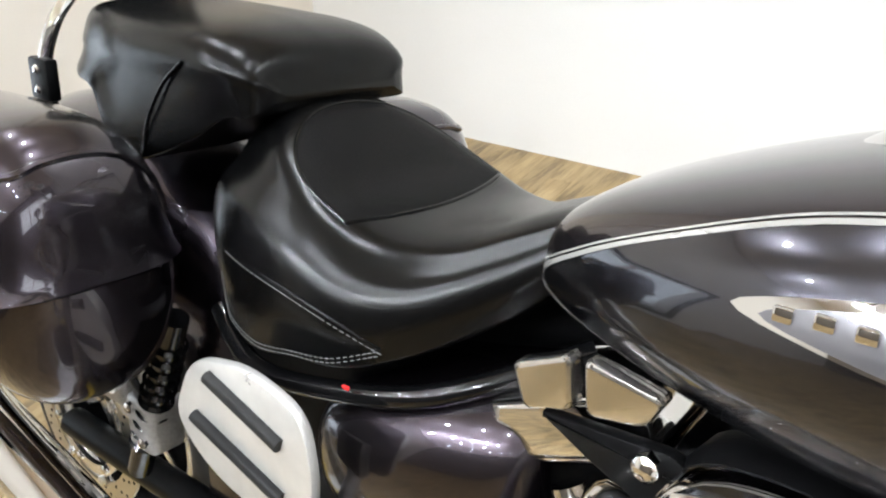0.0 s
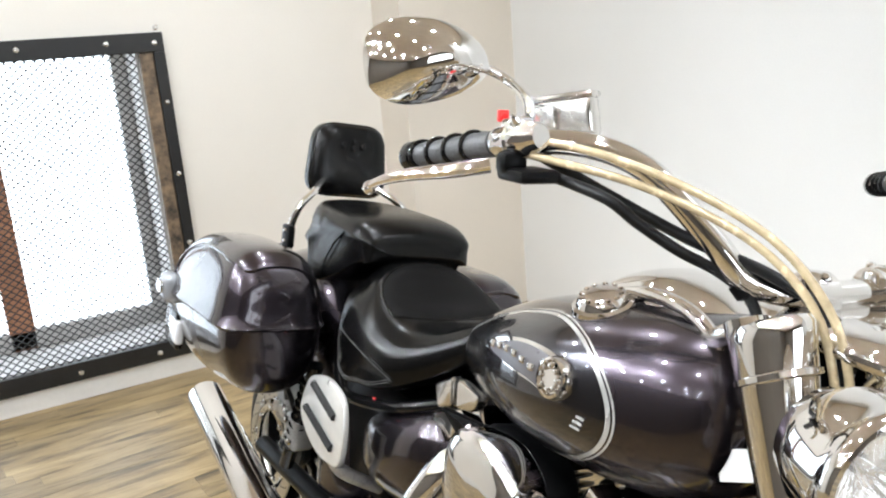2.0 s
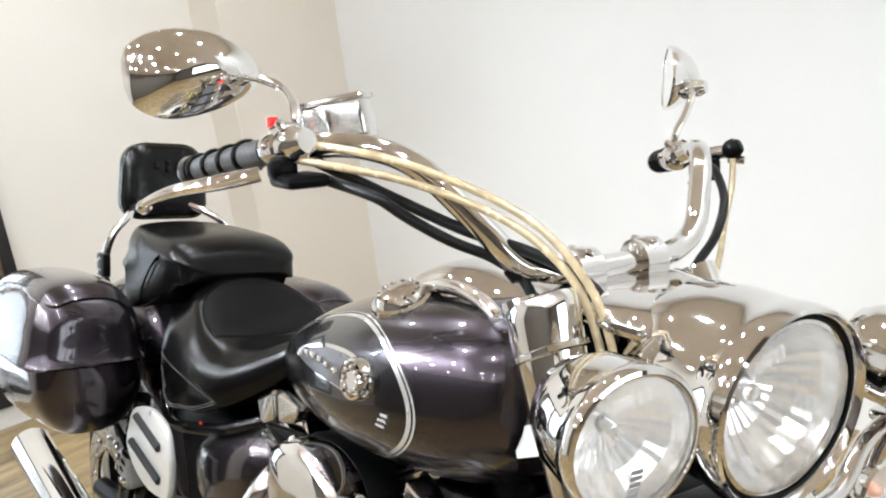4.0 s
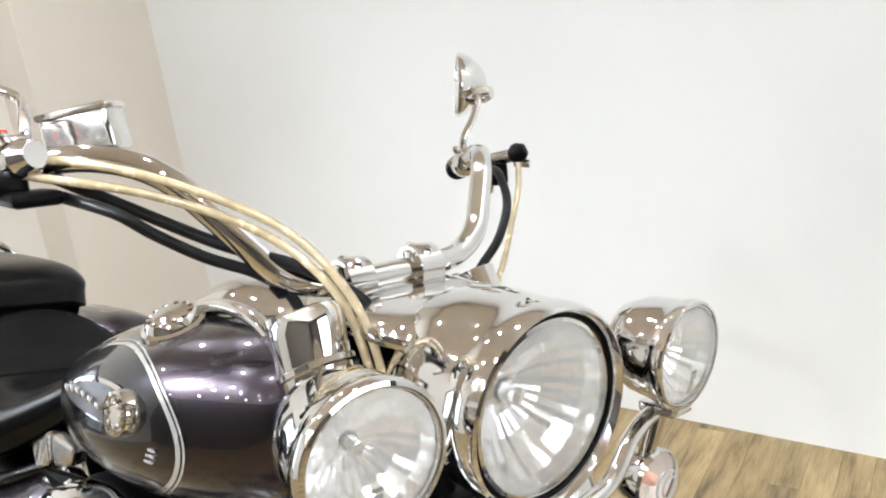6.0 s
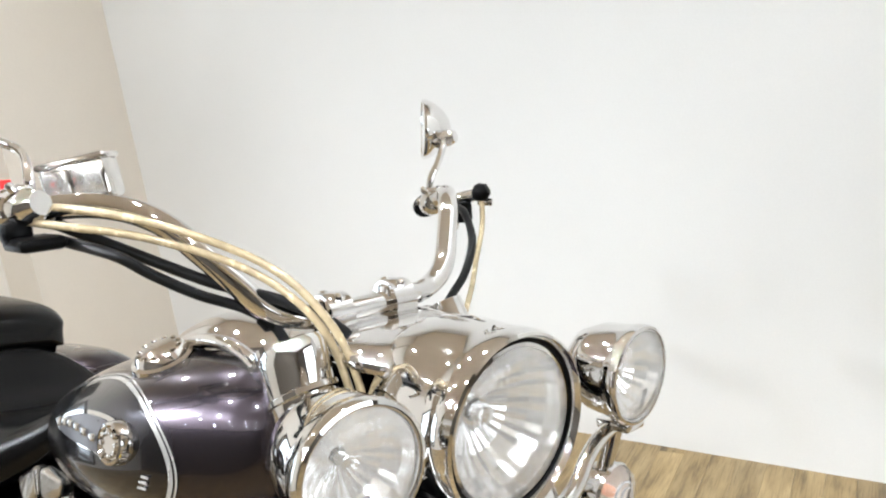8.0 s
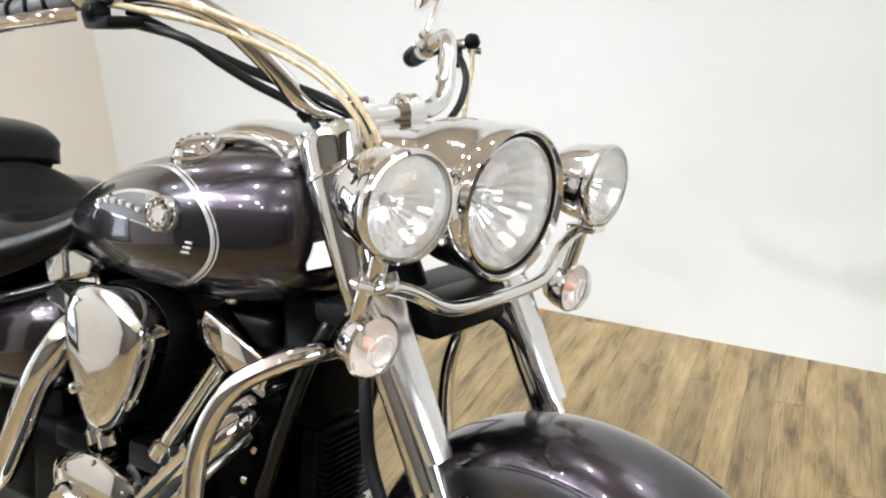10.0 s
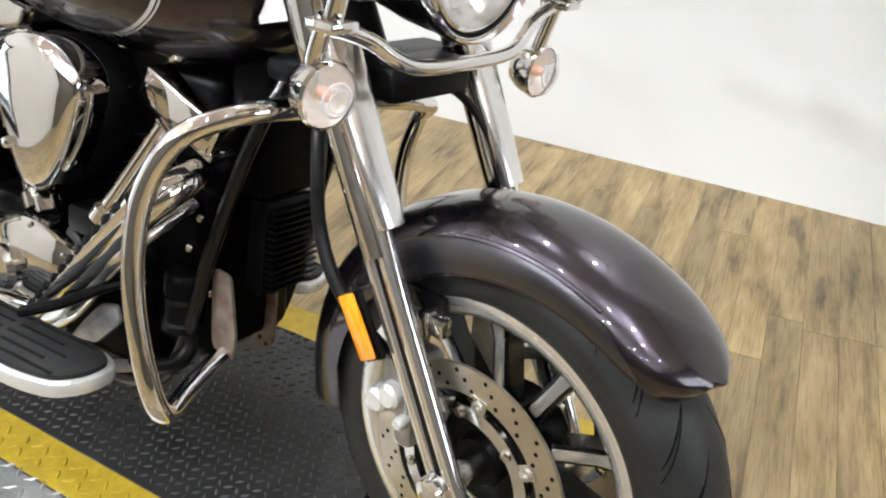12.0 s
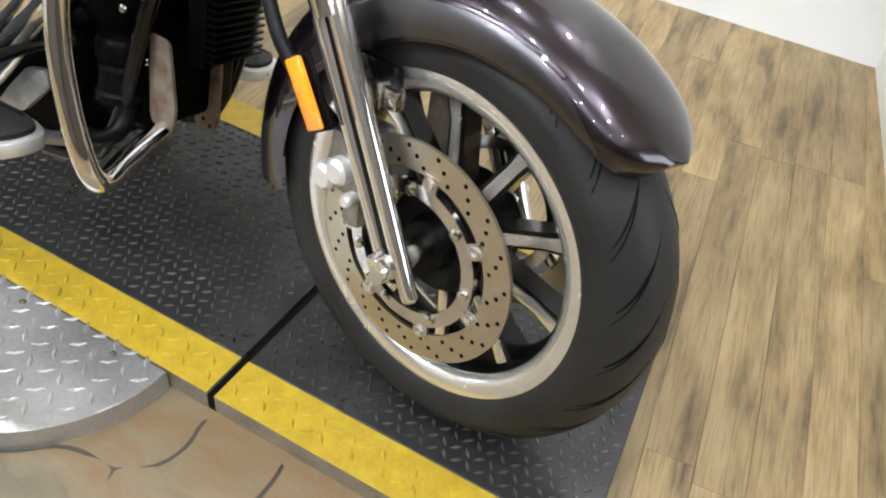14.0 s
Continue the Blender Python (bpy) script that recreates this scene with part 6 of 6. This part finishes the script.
bp("battery_tray", box(-1.30, -0.10, 0.42, -0.90, 0.10, 0.66, 0.02), BLACK_SATIN, "black battery tray")
bp("swing_arm", merge(*[tube([(-1.06, s * 0.12, 0.36), (-1.40, s * 0.125, 0.34), (-1.668, s * 0.125, 0.325)], 0.022, 12, 4) for s in SIDES]), BLACK_SATIN, "black swing arm")
bp("red_tag", box(-1.036, -0.169, 0.660, -1.028, -0.166, 0.664, 0.001), RED_PLASTIC, "small red tag")

# passenger footplates, folded up
for s in SIDES:
    fl = (lambda b: flip_y(b)) if s > 0 else (lambda b: b)
    outl = rounded([(-1.175, 0.665), (-1.096, 0.684), (-1.020, 0.668), (-1.006, 0.600), (-1.016, 0.545), (-1.10, 0.535), (-1.165, 0.552), (-1.210, 0.590)], 0.03)
    plate = bp("passenger_footplate", fl(move(prism(outl, 0.012, 0.003), Matrix.Translation((0, -0.232, 0)))), ZINC, "pale aluminium passenger footplate, folded up")
    for c0, c1 in (((-1.145, 0.657), (-1.045, 0.628)), ((-1.170, 0.605), (-1.045, 0.572))):
        bp("foot_rubber", fl(tube([(c0[0], -0.234, c0[1]), (c1[0], -0.234, c1[1])], 0.007, 10, 1)), RUBBER, "black rubber insert", plate)
    bp("footplate_arm", fl(merge(tube([(-1.06, -0.12, 0.48), (-1.07, -0.20, 0.52), (-1.09, -0.218, 0.56)], 0.012, 10), box(-1.13, -0.222, 0.53, -1.05, -0.200, 0.60, 0.006))), ALU_CAST, "cast footplate arm")
    # rider floorboard: a pale cast tray with a slotted rubber pad
    fo = rounded([(-0.478, -0.008), (-0.500, -0.050), (-0.560, -0.066), (-0.800, -0.066), (-0.850, -0.03), (-0.850, 0.045), (-0.800, 0.060), (-0.520, 0.058), (-0.482, 0.040)], 0.03)

    def slab(outline, z0, z1, bevel):
        b0 = move(prism(outline, z1 - z0, bevel), Matrix.Rotation(radians(90), 4, "X"))
        return move(b0, Matrix.Translation((0, -0.250, z0)) @ Matrix.Diagonal((1, -1, 1, 1)))
    board = bp("floorboard", fl(slab(fo, 0.296, 0.319, 0.006)), ZINC, "pale-edged aluminium floorboard")
    cc = Vector((-0.665, -0.004))
    bp("board_rubber", fl(slab([(cc.x + (q[0] - cc.x) * 0.95, cc.y + (q[1] - cc.y) * 0.86) for q in fo], 0.318, 0.327, 0.003)), RUBBER, "black ribbed rubber pad", board)
    # Black bars on the pad draw the shade inside its slots.
    for k in range(5):
        yy = -0.250 + 0.040 - 0.020 * k
        x1 = -0.545 + 0.012 * abs(k - 1.5)
        for xa, xb in ((x1 - 0.03 * (k % 2), x1 - 0.12), (x1 - 0.135, x1 - 0.26)):
            bp("pad_slot", fl(tube([(xa, yy, 0.3265), (xb, yy, 0.3265)], 0.0035, 8, 1, False, True, None, 0.5)), GAP_DARK, "dark slot", board)
    for xb in (-0.56, -0.74):
        bp("board_bracket", fl(tube([(xb + 0.02, -0.115, 0.26), (xb, -0.20, 0.284), (xb, -0.245, 0.297)], 0.010, 10)), ALU_CAST, "floorboard bracket")
    bp("board_hinge", fl(move(prism(rounded([(-0.640, 0.292), (-0.585, 0.300), (-0.535, 0.350), (-0.545, 0.375), (-0.575, 0.368), (-0.61, 0.33)], 0.008), 0.010, 0.002), Matrix.Translation((0, -0.165, 0)))), ALU_CAST, "cast floorboard hinge")
bp("mount_plate", move(prism(rounded([(-0.456, 0.405), (-0.412, 0.405), (-0.410, 0.30), (-0.418, 0.280), (-0.440, 0.272), (-0.456, 0.285)], 0.014), 0.006, 0.001), Matrix.Translation((0, 0.03, 0))), RUST, "rust-stained steel mounting plate")
bp("mount_plate", move(prism(rounded([(-0.425, 0.455), (-0.392, 0.45), (-0.376, 0.36), (-0.380, 0.322), (-0.405, 0.318), (-0.420, 0.34)], 0.010), 0.006, 0.001), Matrix.Translation((0, -0.10, 0))), RUST, "rust-stained steel mounting plate")
for q in ((-0.437, 0.295), (-0.424, 0.287), (-0.430, 0.38)):
    bp("plate_hole", lathe([(0, 0.0006), (0.0035, 0.0006), (0.0035, -0.001)], 12, aim((q[0], 0.0298, q[1]), (0, -1, 0))), GAP_DARK, "dark hole")
# regulator and oil lines at the front
# Blocks added to close the gap where dark engine clutter sits.
bp("front_filler", merge(box(-0.56, -0.095, 0.30, -0.43, 0.095, 0.72, 0.02, 3), box(-0.44, -0.075, 0.56, -0.365, 0.075, 0.76, 0.015, 3)), ENGINE_BLACK, "added black blocks filling the dark mass ahead of the engine")
reg = bp("regulator", box(-0.405, -0.055, 0.41, -0.372, 0.055, 0.555, 0.006), BLACK_SATIN, "black finned regulator")
for k in range(13):
    bp("cooling_fin", box(-0.374, -0.052, 0.420 + 0.0100 * k, -0.357, 0.052, 0.4242 + 0.0100 * k, 0.0016), BLACK_SATIN, "", reg)
bp("oil_filter", lathe([(0, 0.045), (0.026, 0.043), (0.030, 0.036), (0.030, 0.014), (0.027, 0.012), (0.027, -0.03), (0.031, -0.034), (0.031, -0.044), (0, -0.045)], 28, Matrix.Translation((-0.470, -0.105, 0.392))), BLACK_SATIN, "black oil filter")
bp("filter_band", lathe([(0.0275, -0.004), (0.029, -0.004), (0.029, 0.004), (0.0275, 0.004)], 28, Matrix.Translation((-0.470, -0.105, 0.396)), close=True), BLACK_GLOSS, "glossy black band")
bp("oil_pipe", tube([(-0.46, -0.10, 0.345), (-0.44, -0.125, 0.325), (-0.46, -0.14, 0.300), (-0.53, -0.14, 0.285)], 0.012, 12), BLACK_SATIN, "black oil pipe")
for q in ((-0.452, -0.098, 0.52), (-0.47, -0.098, 0.47), (-0.435, -0.092, 0.41)):
    bp("engine_bolt", bolt(q, (0.3, -1, 0), 0.007, 0.006), CHROME_WORN, "small worn bolt")
cable("brake_hose", [(-0.27, -0.06, 0.78), (-0.225, -0.115, 0.72), (-0.205, -0.135, 0.66), (-0.195, -0.140, 0.60), (-0.16, -0.145, 0.54), (-0.115, -0.135, 0.49), (-0.09, -0.12, 0.46)], 0.009, CABLE_BLACK, "black brake hose")
cable("brake_hose", [(-0.22, 0.02, 0.76), (-0.17, 0.07, 0.74), (-0.13, 0.10, 0.68), (-0.11, 0.11, 0.60)], 0.006, CABLE_BLACK, "black brake hose")
bp("label_tag", move(box(-0.022, -0.001, -0.017, 0.022, 0.001, 0.017), Matrix.Translation((-0.342, -0.106, 0.822)) @ Matrix.Rotation(radians(30), 4, "Z") @ Matrix.Rotation(radians(-15), 4, "Y")), WHITE_LABEL, "white frame label")
bp("side_stand", tube([(-0.80, 0.14, 0.24), (-0.76, 0.20, 0.16), (-0.72, 0.265, 0.107)], 0.012, 12), BLACK_SATIN, "black side stand")

# ---- lifting platform ----
PX0, PX1, PY0, PY1 = -1.95, 0.327, -0.240, 0.385
platform = thing("lift_platform", "black tread-plate motorcycle lift with yellow painted edges", "platform")


def tread_lugs(x0, y0, x1, y1, z, pitch, material, inside, name, parent):
    """Raised lugs in a herringbone."""
    verts, faces = [], []
    i = 0
    nx, ny = int((x1 - x0) / pitch), int((y1 - y0) / pitch)
    for a in range(nx + 1):
        for b in range(ny + 1):
            cx, cy = x0 + (a + 0.5 * (b % 2)) * pitch, y0 + (b + 0.5) * pitch
            if not inside(cx, cy):
                continue
            ang = radians(38 if (a + b) % 2 else -52) + random.uniform(-0.04, 0.04)
            L, W, H = pitch * 0.47, pitch * 0.155, 0.0026
            c, s = math.cos(ang), math.sin(ang)
            base = len(verts)
            for u, v, w in ((-L, 0, 0), (0, -W, 0), (L, 0, 0), (0, W, 0), (-L * 0.55, 0, H), (0, -W * 0.4, H), (L * 0.55, 0, H), (0, W * 0.4, H)):
                verts.append((cx + u * c - v * s, cy + u * s + v * c, z + w))
            for k in range(4):
                faces.append((base + k, base + (k + 1) % 4, base + 4 + (k + 1) % 4, base + 4 + k))
            faces.append((base + 4, base + 5, base + 6, base + 7))
    me = bpy.data.meshes.new(name)
    me.from_pydata(verts, [], faces)
    me.materials.append(material)
    ob = new(name, me)
    ob.parent = parent
    return tagged(ob, kind="stuff")


STR = 0.0785
front_deck = box(-0.219, PY0 + STR, FLOOR_Z, PX1, PY1 - STR, DECK_Z, 0.002)
for v in front_deck.verts:
    if v.co.x > 0:
        v.co.x += 0.012 - 0.072 * (v.co.y - PY0)
part("deck_panel", front_deck, PLATE_BLACK, platform, smooth=False)
part("deck_panel", box(PX0, PY0 + STR, FLOOR_Z, -0.233, PY1 - STR, DECK_Z, 0.002), PLATE_BLACK, platform, smooth=False)
for xa, xb, ya, yb in ((PX0, -0.233, PY0, PY0 + STR - 0.001), (-0.219, PX1, PY0, PY0 + STR - 0.001), (PX0, 0.20, PY1 - STR + 0.001, PY1)):
    rail = part("edge_rail", box(xa, ya, FLOOR_Z, xb, yb, DECK_Z - 0.001, 0.001), PLATE_SIDE, platform, "grey-brown steel edge rail", smooth=False)
    part("edge_strip", box(xa, ya, DECK_Z - 0.001, xb, yb, DECK_Z + 0.0005, 0.0004), PLATE_YELLOW, rail, "worn yellow painted strip", smooth=False)
part("gap_filler", box(-0.234, PY0 + 0.001, FLOOR_Z, -0.218, PY1 - STR, DECK_Z - 0.006), GAP_DARK, platform, "dark joint", smooth=False)
tread_lugs(-1.3, PY0 + STR + 0.01, PX1 - 0.01, PY1 - STR - 0.01, DECK_Z, 0.0185, DECK_LUG, lambda x, y: not -0.247 < x < -0.205 and x < PX1 + 0.002 - 0.072 * (y - PY0), "tread_lug", platform)
tread_lugs(-1.3, PY0 + 0.012, PX1 - 0.01, PY0 + STR - 0.008, DECK_Z + 0.0005, 0.025, PLATE_YELLOW, lambda x, y: y < PY0 + STR - 0.008 and not -0.247 < x < -0.205, "tread_lug", platform)

# the aluminium side plate with a rounded end
side_plate = thing("side_plate", "silver aluminium tread plate with a rounded end beside the lift", "metal plate")
SC, SR = (-0.60, -0.240), 0.297
rim = [(SC[0] + SR * math.cos(radians(a)), SC[1] - 0.004 + SR * 0.86 * math.sin(radians(a))) for a in range(0, -91, -6)]
outline = rim + [(-1.7, rim[-1][1]), (-1.7, SC[1] - 0.004)]
bm = bmesh.new()
f = bm.faces.new([bm.verts.new((x, y, FLOOR_Z)) for x, y in outline])
ex = bmesh.ops.extrude_face_region(bm, geom=[f])
bmesh.ops.translate(bm, vec=(0, 0, DECK_Z - FLOOR_Z + 0.001), verts=[v for v in ex["geom"] if isinstance(v, bmesh.types.BMVert)])
part("plate", bm, PLATE_GREY, side_plate, smooth=False)
tread_lugs(-1.3, -0.50, -0.30, PY0 - 0.012, DECK_Z + 0.001, 0.030, PLATE_GREY,
           lambda x, y: x < SC[0] or ((x - SC[0]) / (SR - 0.018)) ** 2 + ((y - SC[1]) / (SR * 0.86 - 0.018)) ** 2 < 1, "tread_lug", side_plate)
part("rivet", bolt((-0.577, -0.262, DECK_Z + 0.001), (0, 0, 1), 0.006, 0.003), RUST, side_plate)
part("rivet", bolt((-0.39, -0.262, DECK_Z + 0.001), (0, 0, 1), 0.006, 0.003), RUST, side_plate)

# ---- floor pieces ----
# big irregular flagstones that meet at thin dark joints
joint_a = [(-0.205, -0.225), (-0.222, -0.262), (-0.214, -0.305), (-0.226, -0.350), (-0.270, -0.386), (-0.320, -0.388), (-0.362, -0.402), (-0.416, -0.447), (-0.50, -0.470), (-0.62, -0.480)]
joint_b = [(-0.098, -0.225), (-0.083, -0.262), (-0.080, -0.316), (-0.094, -0.400), (-0.075, -0.470)]
joint_c = [(-0.270, -0.386), (-0.235, -0.470), (-0.180, -0.520), (-0.075, -0.470)]


def inset(o, d):
    """A flat outline drawn in by d all round."""
    turn_way = 1 if sum(a[0] * b[1] - b[0] * a[1] for a, b in zip(o, o[1:] + o[:1])) > 0 else -1
    out = []
    for k in range(len(o)):
        t = (Vector(o[(k + 1) % len(o)]) - Vector(o[k - 1])).normalized()
        out.append((o[k][0] - t.y * d * turn_way, o[k][1] + t.x * d * turn_way))
    return out


slate_field = [joint_a + [(-0.62, -0.225)],
               joint_a[:5] + joint_c[1:3] + joint_b[::-1],
               joint_b + [(0.08, -0.520), (0.20, -0.430), (0.31, -0.400), (0.31, -0.225)],
               joint_a[4:][::-1] + joint_c[1:3] + [(-0.200, -0.700), (-0.35, -0.87), (-0.62, -0.87)],
               joint_c[2:] + [(0.08, -0.520), (0.20, -0.430), (0.31, -0.400), (0.31, -0.87), (-0.35, -0.87), (-0.200, -0.700)]]
for o in slate_field:
    o = inset([tuple(p) for p in closed_curve(o, 3)], 0.0032)
    bm = bmesh.new()
    f = bm.faces.new([bm.verts.new((x, y, FLOOR_Z - 0.004)) for x, y in o])
    ex = bmesh.ops.extrude_face_region(bm, geom=[f])
    top = [v for v in ex["geom"] if isinstance(v, bmesh.types.BMVert)]
    bmesh.ops.translate(bm, vec=(0, 0, random.uniform(0.0062, 0.0080)), verts=top)
    part("stone_tile", bm, SLATE, floor, smooth=False)


PW, PL, TURN = 0.078, 0.95, radians(6.0)
plank_mesh = {}


def plank_data(length):
    key = round(length, 2)
    if key not in plank_mesh:
        b = box(-PW / 2 + 0.0003, 0.0003, -0.006, PW / 2 - 0.0003, key - 0.0003, 0.0, 0.0004, 1)
        me = bpy.data.meshes.new("plank")
        b.to_mesh(me)
        b.free()
        me.materials.append(PLANK)
        plank_mesh[key] = me
    return plank_mesh[key]


rnd = random.Random(4)
turn = Matrix.Rotation(TURN, 4, "Z")
far_verts, far_faces = [], []
for i in range(-60, 60):
    x0 = i * PW
    # the row runs from the south wall to the north wall
    y_end = (WALL_Y + 0.05 - x0 * math.sin(TURN)) / math.cos(TURN)
    y = (-4.15 - x0 * math.sin(TURN)) / math.cos(TURN) - rnd.random() * PL * 0.9
    while y < y_end - 0.05:
        start = y if y > (-4.15 - x0 * math.sin(TURN)) / math.cos(TURN) else (-4.15 - x0 * math.sin(TURN)) / math.cos(TURN)
        length = min(y + PL, y_end) - start
        a, b2 = turn @ Vector((x0, start, 0)), turn @ Vector((x0, start + length, 0))
        mid = (a + b2) / 2
        if length > 0.03 and min(a.x, b2.x) > -3.45 and max(a.x, b2.x) < 4.12:
            data = plank_data(length)
            m = turn @ Matrix.Translation((x0, start, FLOOR_Z + rnd.uniform(-0.0004, 0.0002)))
            if -1.0 < mid.x < 1.1 and mid.y > -1.0:
                ob = new("plank", data)
                ob.parent = floor
                ob.matrix_basis = m
            else:
                k0 = len(far_verts)
                far_verts += [tuple(m @ v.co) for v in data.vertices]
                far_faces += [tuple(k0 + j for j in p.vertices) for p in data.polygons]
        y += PL
me = bpy.data.meshes.new("far_plank")
me.from_pydata(far_verts, [], far_faces)
me.materials.append(PLANK)
far_plank = new("far_plank", me)
far_plank.parent = floor
far_plank["kind"] = "stuff"
far_plank["label"] = "weathered wooden planks"
part("grout_bed", box(-0.64, -0.90, FLOOR_Z - 0.005, 0.32, -0.224, FLOOR_Z + 0.0012), GROUT, floor, smooth=False)

# a small red scrap on the floor by the wall
scrap_b = merge(box(-0.022, -0.004, 0, 0.010, 0.004, 0.003, 0.001), box(0.004, -0.007, 0.0005, 0.022, 0.001, 0.002, 0.0005))
tagged(part("floor_scrap", scrap_b, RED_PLASTIC, None, "", Matrix.Translation((-0.765, 1.61, FLOOR_Z)) @ Matrix.Rotation(0.3, 4, "Z"), smooth=False), "small red plastic scrap on the plank floor", "scrap")
